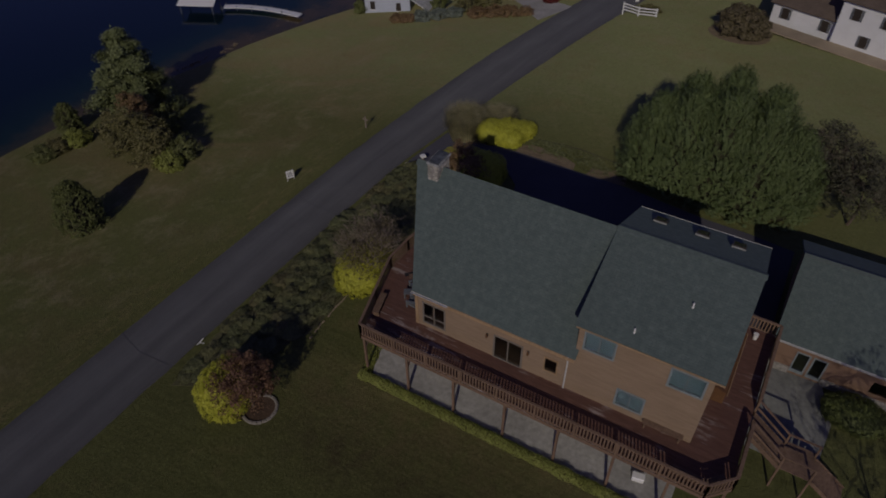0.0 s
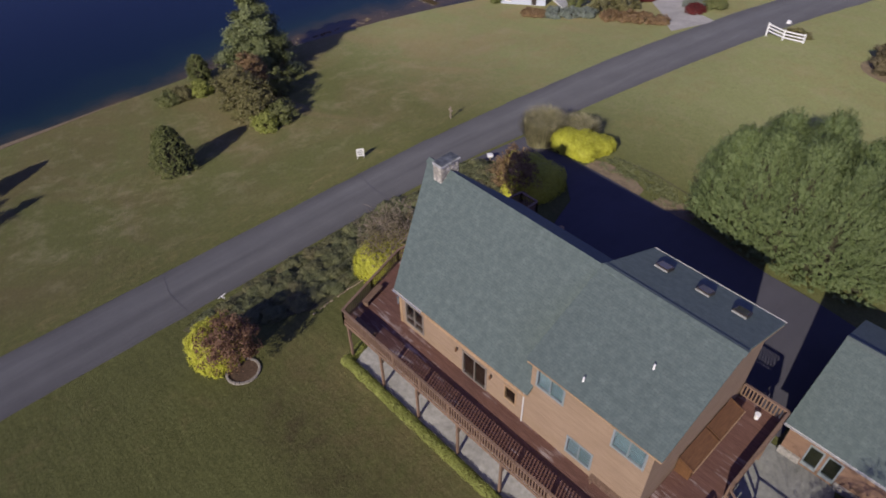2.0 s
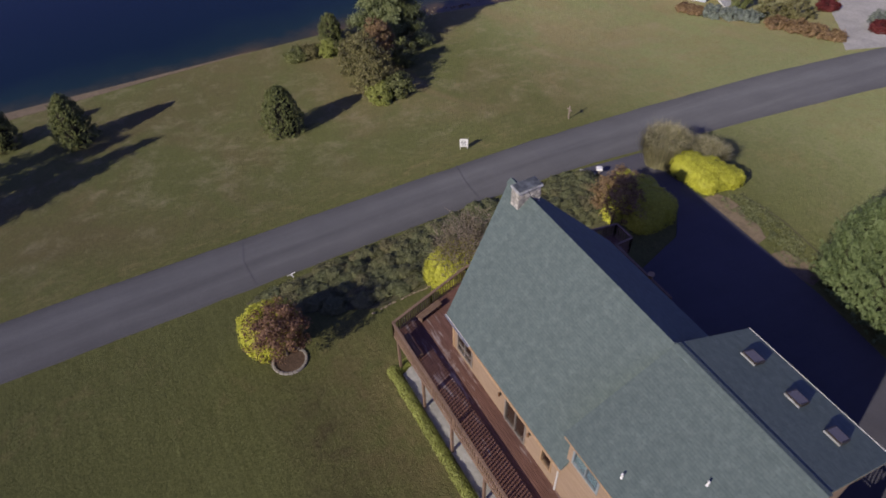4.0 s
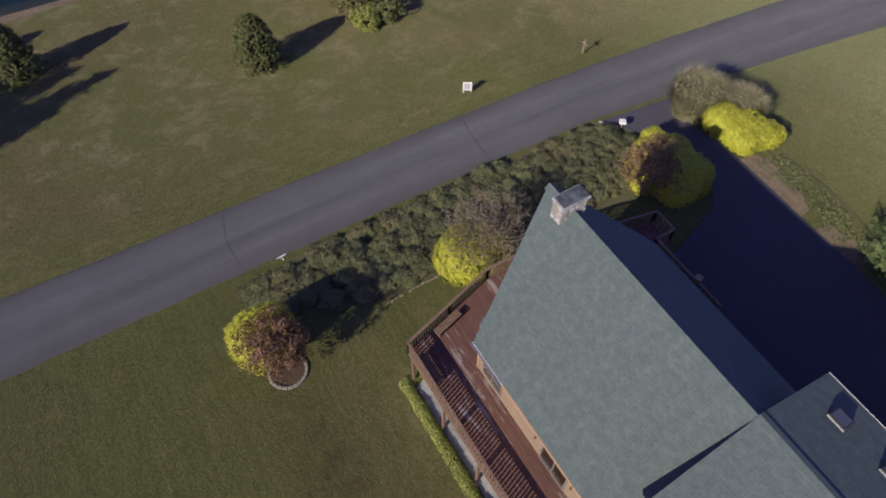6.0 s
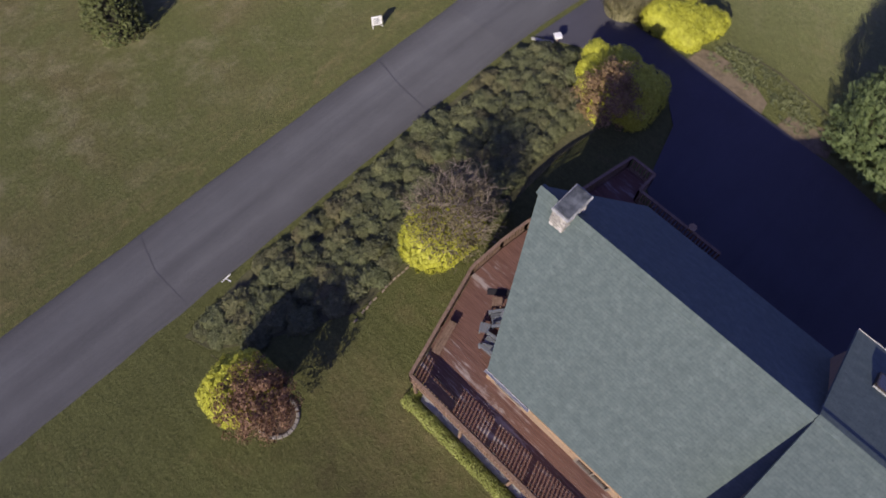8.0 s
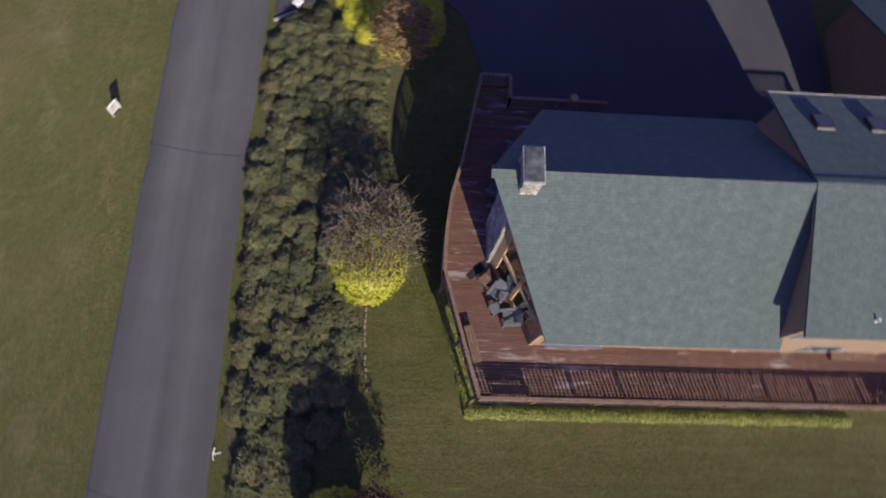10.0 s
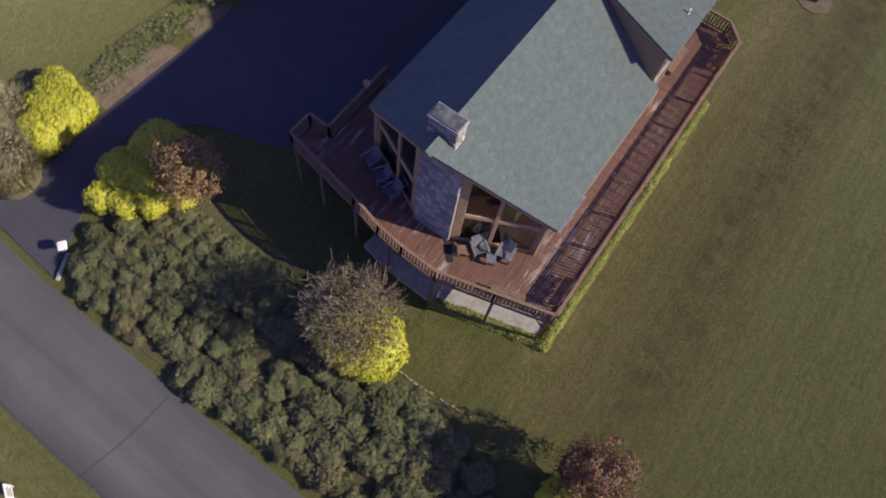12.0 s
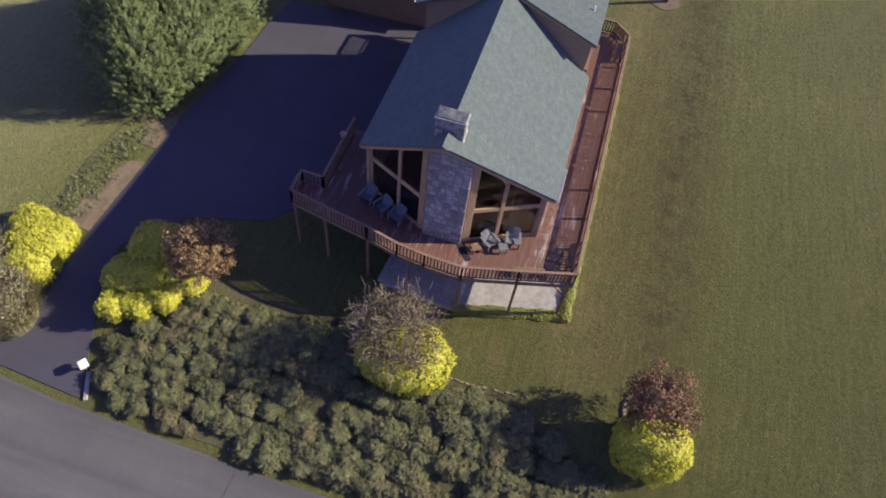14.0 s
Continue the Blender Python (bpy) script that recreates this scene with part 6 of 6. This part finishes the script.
    bump(nt, b, math_node(nt, "ADD", math_node(nt, "ADD", g, math_node(nt, "MULTIPLY", fine, 0.5)), n2), 0.9, 0.08)
    return m


BEDMOUND = bed_leaf_material()
BED_POLY = [(-14.6, -4.0), (-14.0, -8.2), (-12.4, -7.6), (-11.0, -5.9), (-8.2, -0.8), (-8.3, 2.7), (-6.9, 8.9), (-7.1, 14.5), (-7.1, 17.6), (-9.0, 19.6), (-11.4, 21.8), (-14.1, 21.0), (-14.6, 15.0)]


def in_poly(x, y, poly):
    c = False
    for (ax, ay), (bx, by) in zip(poly, poly[1:] + poly[:1]):
        if (ay > y) != (by > y) and x < (bx - ax) * (y - ay) / (by - ay) + ax:
            c = not c
    return c


bed_rng = random.Random(23)
variants = bed_variants()
count = 0
for ix in range(9):
    for iy in range(44):
        y = -8.6 + iy * 0.74 + (0.37 if ix % 2 else 0) + bed_rng.uniform(-0.2, 0.2)
        x = -14.35 + ix * (1.02 if ix < 4 else 1.10) + 0.25 * math.sin(y * 0.35 + ix) + bed_rng.uniform(-0.16, 0.16)
        if not in_poly(x, y, BED_POLY) or count >= 298 or bed_rng.random() < 0.05:
            continue
        count += 1
        me = variants[bed_rng.randrange(7)]
        ob = place_mesh("low_shrub", me, BEDMOUND)
        k = bed_rng.uniform(0.86, 1.28)
        ob.matrix_basis = pose(x, y, gz(x, y) + 0.03, bed_rng.uniform(-8, 8), bed_rng.uniform(-8, 8), bed_rng.uniform(0, 360)) @ Matrix.Diagonal((k, k, k * bed_rng.uniform(0.66, 1.0), 1))
        tagged(ob, "low grey-green mounded shrub in the planting bed", "shrub", "bed shrubs")

# stone ring round the copper tree, stone edging of the bed
ring = thing("stone_ring", (-6.7, -7.75, gz(-6.7, -7.75)), "ring of grey edging stones round a mulched tree", "edging")
for k in range(22):
    a = 2 * math.pi * k / 22
    bm = bmesh.new()
    box(bm, -0.14, 0.14, -0.09, 0.09, -0.08, 0.13, 0.03)
    ob = part("stone", bm, BLOCK, ring)
    x, y = 1.05 * math.cos(a), 1.05 * math.sin(a)
    ob.matrix_basis = pose(x, y, gz(-6.7 + x, -7.75 + y) - gz(-6.7, -7.75), bed_rng.uniform(-6, 6), bed_rng.uniform(-6, 6), math.degrees(a) + 90)
draped("mulch_ring", [(-6.7 + 0.98 * math.cos(2 * math.pi * k / 20), -7.75 + 0.98 * math.sin(2 * math.pi * k / 20)) for k in range(20)], MULCH, 0.035, "dark bark mulch under the copper tree", "mulch", -8, -5, -9, -6, 0.5)
edging = thing("stone_edging", (-7.9, 1.4, gz(-7.9, 1.4)), "broken line of pale edging stones along the planting bed", "edging")
edge_line = [(-7.75, -1.6), (-7.95, 1.0), (-8.0, 3.2), (-7.6, 4.4)]
for (ax, ay), (bx, by) in zip(edge_line, edge_line[1:]):
    n = int(math.hypot(bx - ax, by - ay) / 0.30)
    for k in range(n):
        if bed_rng.random() < 0.18:
            continue
        q = (k + 0.5) / n
        x, y = ax + (bx - ax) * q + bed_rng.uniform(-0.05, 0.05), ay + (by - ay) * q
        bm = bmesh.new()
        box(bm, -0.055, 0.055, -0.12, 0.12, -0.06, bed_rng.uniform(0.03, 0.08), 0.02)
        ob = part("stone", bm, SANDSTONE, edging)
        ob.matrix_basis = pose(x + 7.9, y - 1.4, gz(x, y) - gz(-7.9, 1.4), bed_rng.uniform(-8, 8), bed_rng.uniform(-8, 8), math.degrees(math.atan2(by - ay, bx - ax)) - 90 + bed_rng.uniform(-14, 14))

# ---- signs by the lane ----
def yard_sign(x, y, rz):
    s = thing("yard_sign", (x, y, gz(x, y)), "small white yard sign with printed lines beside the lane", "sign", rz=rz)
    bm = bmesh.new()
    box(bm, -0.38, 0.38, -0.02, 0.02, 0.28, 1.15, 0.008)
    part("board", bm, WHITE, s)
    for u in (-0.33, 0.33):
        bm = bmesh.new()
        box(bm, u - 0.025, u + 0.025, -0.025, 0.025, -0.1, 0.28)
        part("leg", bm, WHITE, s)
    for k in range(4):
        bm = bmesh.new()
        box(bm, -0.26, 0.26 - 0.08 * (k % 2), -0.026, -0.021, 0.45 + 0.15 * k, 0.52 + 0.15 * k)
        part("print_bar", bm, CHAIRGREY, s)


yard_sign(-23.9, 15.2, 60)
sp = thing("sign_post", (-23.3, 26.9, gz(-23.3, 26.9)), "pale wooden post with a short arm beside the lane", "post")
bm = bmesh.new()
box(bm, -0.06, 0.06, -0.06, 0.06, -0.1, 1.45, 0.01)
part("post", bm, TWIG, sp)
bm = bmesh.new()
box(bm, -0.32, 0.32, -0.05, 0.05, 1.0, 1.1)
part("arm", bm, TWIG, sp)
mb = thing("mailbox", (-13.2, 22.3, gz(-13.2, 22.3)), "white mailbox on a short post at the driveway mouth", "mailbox", rz=55)
bm = bmesh.new()
box(bm, -0.05, 0.05, -0.05, 0.05, -0.1, 0.55)
part("post", bm, TWIG, mb)
bm = bmesh.new()
box(bm, -0.26, 0.26, -0.24, 0.24, 0.55, 0.76, 0.04)
part("box", bm, WHITE, mb)
bm = bmesh.new()
beam(bm, (-14.75, 21.5, gz(-14.75, 21.5) + 0.05), (-13.3, 22.1, gz(-13.3, 22.1) + 0.05), 0.22, 0.12, bevel=0.02)
tagged(finish("kerb_stone", bm, CONCRETE), "pale kerb strip at the driveway mouth", "kerb", kind="structure")
mk = thing("edge_marker", (-15.5, -4.8, gz(-15.5, -4.8)), "small bent white marker at the edge of the lane", "marker")
bm = bmesh.new()
beam(bm, (0, 0, 0.05), (0.1, 0.35, 0.22), 0.05, 0.03)
beam(bm, (0, 0, 0.05), (0.4, 0.1, 0.10), 0.05, 0.03)
beam(bm, (0, 0, 0.05), (0.05, -0.3, 0.08), 0.05, 0.03)
part("strip", bm, WHITE, mk)

# ---- outbuilding behind the house ----
GZ = -1.72
barn = thing("outbuilding", (19.5, 11.8, GZ), "low tan-sided outbuilding with grey-green gable roof and stone base", "building")


def bpart(name, bm, mat, label="", parent=None):
    bmesh.ops.translate(bm, verts=bm.verts, vec=(-19.5, -11.8, -GZ))
    return part(name, bm, mat, parent or barn, label)


ROOFGREY = speckled("ridge_shingle", (0.078, 0.100, 0.098), (0.12, 0.148, 0.142), 9, 0.9)
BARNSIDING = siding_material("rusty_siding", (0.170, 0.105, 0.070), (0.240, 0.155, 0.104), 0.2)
BX0, BX1, BY0, BY1, BE, BR = 19.92, 38.0, 11.55, 21.4, 1.12, 4.0
bm = bmesh.new()
panel_with_openings(bm, BX0, BX1, lambda u: BE + 0.1, [(21.15, 22.0, -1.6, 0.3), (22.15, 23.0, -1.6, 0.3), (25.6, 27.2, -0.9, 0.1)], 0.2, lambda u, s, z: (u, BY0 + s, z), GZ - 0.3)
bpart("wall", bm, BARNSIDING)
bm = bmesh.new()
slab(bm, [(BX0, BY0 + 0.203, GZ - 0.3), (BX0, BY1, GZ - 0.3), (BX0, BY1, BE), (BX0, (BY0 + BY1) / 2, BR - 0.1), (BX0, BY0 + 0.203, BE + 0.1)], (0.2, 0, 0))
bpart("wall", bm, BARNSIDING)
for a, b in ((21.15, 22.0), (22.15, 23.0)):
    bm = bmesh.new()
    for u in (a, b - 0.09):
        box(bm, u, u + 0.09, BY0 - 0.03, BY0 + 0.1, -1.6, 0.3)
    box(bm, a + 0.09, b - 0.09, BY0 - 0.03, BY0 + 0.1, 0.2, 0.3)
    box(bm, a + 0.09, b - 0.09, BY0 - 0.03, BY0 + 0.1, -1.6, -1.35)
    d = bpart("door", bm, FRAMEBLUE)
    bm = bmesh.new()
    box(bm, a + 0.08, b - 0.08, BY0 + 0.03, BY0 + 0.045, -1.36, 0.21)
    bpart("pane", bm, GLASS, parent=d)
bm = bmesh.new()
box(bm, 25.6, 27.2, BY0 + 0.04, BY0 + 0.06, -0.9, 0.1)
bpart("window", bm, GLASS)
bm = bmesh.new()
box(bm, BX0 - 0.05, 21.1, BY0 - 0.12, BY0 - 0.003, GZ - 0.2, -1.25)
box(bm, 23.05, 30.0, BY0 - 0.12, BY0 - 0.003, GZ - 0.2, -1.25)
bpart("stone_base", bm, STONE, "pale stone base course")
mid = (BY0 + BY1) / 2
for pts in ([(BX0 - 0.35, BY0 - 0.35, BE - 0.05), (BX1, BY0 - 0.35, BE - 0.05), (BX1, mid, BR), (BX0 - 0.35, mid, BR)], [(BX1, BY1 + 0.35, BE - 0.05), (BX0 - 0.35, BY1 + 0.35, BE - 0.05), (BX0 - 0.35, mid, BR), (BX1, mid, BR)]):
    ob = roof_plane("roof_slope", pts, 0.14, barn)
    ob.matrix_basis = Matrix.Translation((-19.5, -11.8, -GZ))
bm = bmesh.new()
for sgn in (-1, 1):
    pts = [(BX0 - 0.36, mid, BR + 0.04), (BX1, mid, BR + 0.04), (BX1, mid + sgn * 0.2, BR - 0.06), (BX0 - 0.36, mid + sgn * 0.2, BR - 0.06)]
    slab(bm, pts, (0, 0, -0.02))
bpart("ridge_cap", bm, ROOFGREY)
g = gutter(BX0 - 0.35, BX1, BY0 - 0.36, BE - 0.03, -1, barn)
g.matrix_basis = Matrix.Translation((-19.5, -11.8, -GZ))
shrub("evergreen_shrub", (25.2, 9.7), (1.9, 1.35, 1.3), YEWLEAF, 0.06, "rounded yellow-green evergreen shrub before the outbuilding", clumps=420, seed=130, clipped=True, boxy=1.0)

# ---- neighbours ----
nb = thing("neighbour_house", (16.6, 72.3, gz(16.6, 72.3)), "white-sided two-storey house with brown roof and tan porch", "house", rz=-17)
bm = bmesh.new()
box(bm, -8, 0.5, 0, 8, -0.5, 3.0)
part("wall", bm, WHITEVINYL, nb)
bm = bmesh.new()
box(bm, 0.5, 13.5, -1.0, 9, -0.5, 6.2)
part("wall", bm, WHITEVINYL, nb)
ROOFBROWN = speckled("brown_shingles", (0.085, 0.065, 0.050), (0.16, 0.125, 0.10), 8, 0.9)
bm = bmesh.new()
slab(bm, [(-8.3, -0.5, 2.95), (0.5, -0.5, 2.95), (0.5, 4.0, 5.2), (-8.3, 4.0, 5.2)], (0, 0, -0.15))
slab(bm, [(0.5, 8.5, 2.95), (-8.3, 8.5, 2.95), (-8.3, 4.0, 5.2), (0.5, 4.0, 5.2)], (0, 0, -0.15))
part("roof", bm, ROOFBROWN, nb)
bm = bmesh.new()
slab(bm, [(0.1, -1.5, 6.1), (13.9, -1.5, 6.1), (13.9, 3.9, 9.2), (0.1, 3.9, 9.2)], (0, 0, -0.15))
slab(bm, [(13.9, 9.4, 6.1), (0.1, 9.4, 6.1), (0.1, 3.9, 9.2), (13.9, 3.9, 9.2)], (0, 0, -0.15))
part("roof", bm, ROOFBROWN, nb)
for u, y, z in ((-6.2, 0, 1.0), (-1.0, 0, 1.0), (4.2, -1.0, 1.0), (8.4, -1.0, 1.0), (2.4, -1.0, 3.9), (6.0, -1.0, 3.9), (10.5, -1.0, 3.9)):
    bm = bmesh.new()
    box(bm, u - 0.45, u + 0.45, y - 0.05, y + 0.02, z, z + 1.4)
    w = part("window", bm, DARKFRAME, nb)
    for s in (-0.72, 0.50):
        bm = bmesh.new()
        box(bm, u + s, u + s + 0.24, y - 0.06, y + 0.01, z, z + 1.4)
        part("shutter", bm, CHAIRGREY, w)
bm = bmesh.new()
box(bm, -8.5, 13.5, -3.6, -1.05, 0.45, 0.6)
for k in range(10):
    box(bm, -8.4 + k * 2.2, -8.25 + k * 2.2, -3.5, -3.35, -0.6, 0.45)
part("porch", bm, speckled("porch_boards", (0.30, 0.24, 0.155), (0.44, 0.36, 0.25), 5, 0.8), nb)
shrub("round_bush", (6.6, 68.6), (3.4, 2.9, 3.4), SEDGELEAF, 0.13, "large olive-brown bush in a mulched bed", clumps=240, per=80, clump_r=0.55, seed=140)
draped("mulch_bed", [(6.4 + 3.9 * math.cos(2 * math.pi * k / 18), 68.4 + 3.3 * math.sin(2 * math.pi * k / 18)) for k in range(18)], SAND, 0.03, "mulch bed round the bush", "mulch", 2, 11, 64, 73, 1.0)

fence = thing("rail_fence", (-6.85, 68.1, gz(-6.85, 68.1)), "short white three-rail fence by the lane", "fence")
for k, (ax, bx) in enumerate(((-2.3, 0.0), (0.0, 2.3))):
    dy0, dy1 = (0.35, -0.15) if k == 0 else (-0.15, 0.4)
    for z in (0.35, 0.75, 1.15):
        bm = bmesh.new()
        beam(bm, (ax, dy0, z), (bx, dy1, z), 0.05, 0.16)
        part("rail", bm, WHITE, fence)
for x, yy in ((-2.3, 0.35), (0.0, -0.15), (2.3, 0.4)):
    bm = bmesh.new()
    box(bm, x - 0.08, x + 0.08, yy - 0.08, yy + 0.08, -0.5, 1.35, 0.01)
    part("post", bm, WHITE, fence)
shrub("low_bush", (-6.2, 70.3), (1.7, 1.3, 0.8), OLIVELEAF, 0.14, "low olive bush behind the white fence", clumps=50, per=36, clump_r=0.35, seed=150)

LAKEWALL = siding_material("blue_white_siding", (0.40, 0.44, 0.52), (0.52, 0.56, 0.64), 0.2)
lh = thing("lake_house", (-46.6, 65.2, gz(-46.6, 65.2)), "pale blue-white lakeside house with grey roof", "house", rz=20)
bm = bmesh.new()
slab(bm, [(-3.7, 0, -1.0), (3.8, 0, -1.0), (3.8, 0, 2.4), (0.0, 0, 4.9), (-3.7, 0, 2.4)], (0, 12.0, 0))
part("wall", bm, LAKEWALL, lh)
bm = bmesh.new()
slab(bm, [(0.0, -0.4, 5.1), (7.2, -0.4, 0.75), (7.2, 12.4, 0.75), (0.0, 12.4, 5.1)], (0, 0, -0.15))
part("roof", bm, CAPSTONE, lh)
bm = bmesh.new()
slab(bm, [(-4.2, -0.4, 2.3), (-0.01, -0.4, 5.1), (-0.01, 12.4, 5.1), (-4.2, 12.4, 2.3)], (0, 0, -0.15))
part("roof", bm, CAPSTONE, lh)
for ax, az, bx, bz in ((0.0, 4.98, 7.2, 0.62), (-4.2, 2.18, 0.0, 4.98)):
    bm = bmesh.new()
    beam(bm, (ax, -0.43, az), (bx, -0.43, bz), 0.05, 0.24, up=(0, 1, 0))
    part("rake_board", bm, WHITE, lh)
for u in (-2.4, 1.9):
    bm = bmesh.new()
    box(bm, u - 0.4, u + 0.4, -0.05, 0.02, 0.3, 1.6)
    w = part("window", bm, DARKFRAME, lh)
    bm = bmesh.new()
    box(bm, u - 0.5, u + 0.5, -0.08, 0.01, 0.16, 0.28)
    part("sill", bm, WHITE, w)
FARDRIVE = speckled("far_drive_concrete", (0.21, 0.205, 0.195), (0.32, 0.31, 0.295), 3, 0.9, big=0.4)
draped("far_driveway", [(-20.2, 65.0), (-17.6, 72.0), (-21.0, 73.6), (-24.5, 79.0), (-26.0, 90.0), (-33.0, 93.0), (-32.5, 80.0), (-29.7, 75.6), (-25.6, 71.4), (-22.6, 67.6)], FARDRIVE, 0.05, "pale gravel driveway of the lakeside house", "driveway", -35, -17, 64, 96, 1.5)
GARDEN = [(-42.3, 61.9, 1.2, 0.9, RUSTLEAF, "rusty shrub"), (-40.6, 62.2, 1.2, 0.9, RUSTLEAF, "rusty shrub"), (-38.3, 63.2, 1.7, 1.2, GREYLEAF, "silvery shrub"), (-36.2, 64.1, 1.7, 1.2, GREYLEAF, "silvery shrub"),
          (-34.2, 65.2, 1.5, 1.2, GREYLEAF, "silvery shrub"), (-33.4, 68.4, 2.2, 2.4, OLIVELEAF, "spreading olive shrub"), (-31.6, 71.0, 2.2, 2.2, OLIVELEAF, "spreading olive shrub"), (-38.6, 68.2, 1.2, 3.0, CEDARLEAF, "slim green shrub"),
          (-30.4, 65.6, 1.6, 1.1, RUSTLEAF, "brown shrub"), (-27.8, 66.2, 1.7, 1.2, RUSTLEAF, "brown shrub"), (-25.4, 66.6, 1.6, 1.1, RUSTLEAF, "brown shrub"), (-23.4, 67.0, 1.3, 0.9, RUSTLEAF, "brown shrub"),
          (-31.2, 76.6, 1.4, 1.3, REDLEAF, "dark red shrub"), (-22.0, 74.2, 1.4, 1.1, REDLEAF, "dark red shrub"), (-23.4, 76.4, 1.6, 1.4, GREYLEAF, "silvery shrub"), (-20.6, 77.4, 1.6, 1.5, SHRUBLEAF, "green shrub"),
          (-27.2, 86.6, 1.6, 1.5, REDLEAF, "dark red shrub"), (-24.4, 88.0, 1.9, 1.6, OLIVELEAF, "olive shrub"), (-51.0, 63.6, 0.9, 2.2, CEDARLEAF, "slim green shrub"), (-17.5, 95.0, 2.4, 2.0, RUSTLEAF, "rusty shrub"), (-13.5, 98.0, 2.0, 1.8, REDLEAF, "dark red shrub")]
for i, (x, y, r0, h, m, lab) in enumerate(GARDEN):
    shrub("garden_shrub", (x, y), (r0, r0, h), m, 0.10, lab + " in the garden of the lakeside house", clumps=60, per=80, clump_r=0.42, seed=160 + i)
for x, y in ((-15.6, 88.0), (-9.0, 74.5)):
    bm = bmesh.new()
    box(bm, -0.26, 0.26, -0.2, 0.2, 0.0, 0.45, 0.04)
    t = thing("roadside_box", (x, y, gz(x, y)), "small white box beside the lane", "utility box")
    part("box", bm, WHITE, t)

# dock with boat lift on the lake
dock = thing("dock", (-66.0, 57.5, -13.8), "white-decked dock curving out to a boat lift", "dock")
DOCK_LINE = [(-58.8, 57.9), (-62.0, 57.7), (-65.0, 57.3), (-67.6, 56.6), (-70.0, 55.7), (-72.2, 54.4)]
for k, ((ax, ay), (bx, by)) in enumerate(zip(DOCK_LINE, DOCK_LINE[1:])):
    for q in range(3):
        bm = bmesh.new()
        f0, f1 = q / 3 + 0.01, (q + 1) / 3 - 0.01
        beam(bm, (ax + (bx - ax) * f0 + 66.0, ay + (by - ay) * f0 - 57.5, 0.52), (ax + (bx - ax) * f1 + 66.0, ay + (by - ay) * f1 - 57.5, 0.52), 1.3, 0.14, bevel=0.01)
        part("plank_section", bm, WHITE, dock)
    for e in (-0.6, 0.6):
        bm = bmesh.new()
        tube(bm, [(bx + 66.0, by - 57.5 + e, -1.5), (bx + 66.0, by - 57.5 + e, 0.9)], [0.07, 0.07], 8)
        part("pile", bm, CHAIRGREY, dock)
lift = thing("boat_lift", (-75.6, 52.4, -13.8), "white covered boat lift at the end of the dock", "boat lift", rz=25)
for sx in (-2.7, 2.7):
    for sy in (-1.7, 1.7):
        bm = bmesh.new()
        tube(bm, [(sx, sy, -2.0), (sx, sy, 1.5)], [0.08, 0.08], 8)
        part("pile", bm, CHAIRGREY, lift)
for sy in (-1.7, 1.7):
    bm = bmesh.new()
    beam(bm, (-2.9, sy, 1.45), (2.9, sy, 1.45), 0.12, 0.16)
    part("beam", bm, WHITE, lift)
bm = bmesh.new()
slab(bm, [(-3.1, -2.0, 1.55), (3.1, -2.0, 1.55), (3.1, 0, 2.1), (-3.1, 0, 2.1)], (0, 0, -0.1))
slab(bm, [(3.1, 2.0, 1.55), (-3.1, 2.0, 1.55), (-3.1, 0, 2.1), (3.1, 0, 2.1)], (0, 0, -0.1))
part("canopy", bm, WHITE, lift)

# rocks along the shore
rock_rng = random.Random(5)
bm = bmesh.new()
for k in range(160):
    y = rock_rng.uniform(30, 75)
    x = float(np.interp(y, [30, 44, 58, 75], [-64.8, -62.0, -60.6, -58.0])) + rock_rng.uniform(-0.5, 0.8)
    s = rock_rng.uniform(0.12, 0.5)
    bmesh.ops.create_icosphere(bm, subdivisions=1, radius=s, matrix=pose(x, y, gz(x, y) + 0.02, rock_rng.uniform(0, 90), rock_rng.uniform(0, 90), 0) @ Matrix.Diagonal((1.0, 0.8, 0.6, 1)))
tagged(finish("shore_rocks", bm, SAND), "scattered brown rocks along the waterline", "rocks", kind="stuff")

# ---- stones of the chimney, last ----
stones_on(lambda u, z, o: (-2.10 - o, 4.36 + u, z), 2.16, 2.02, 8.9, 0.33)
stones_on(lambda u, z, o: (-2.10 + u, 4.36 - o, z), 0.95, 6.6, 8.5, 0.27)
stones_on(lambda u, z, o: (-1.86 - o, 5.06 + u, z), 1.39, 9.0, 10.62, 0.24)
stones_on(lambda u, z, o: (-1.86 + u, 5.06 - o, z), 0.69, 9.0, 10.62, 0.24)
stones_on(lambda u, z, o: (-1.17 + o, 5.06 + u, z), 1.39, 9.2, 10.62, 0.24)
stones_on(lambda u, z, o: (-1.86 + u, 6.45 + o, z), 0.69, 9.0, 10.62, 0.24)
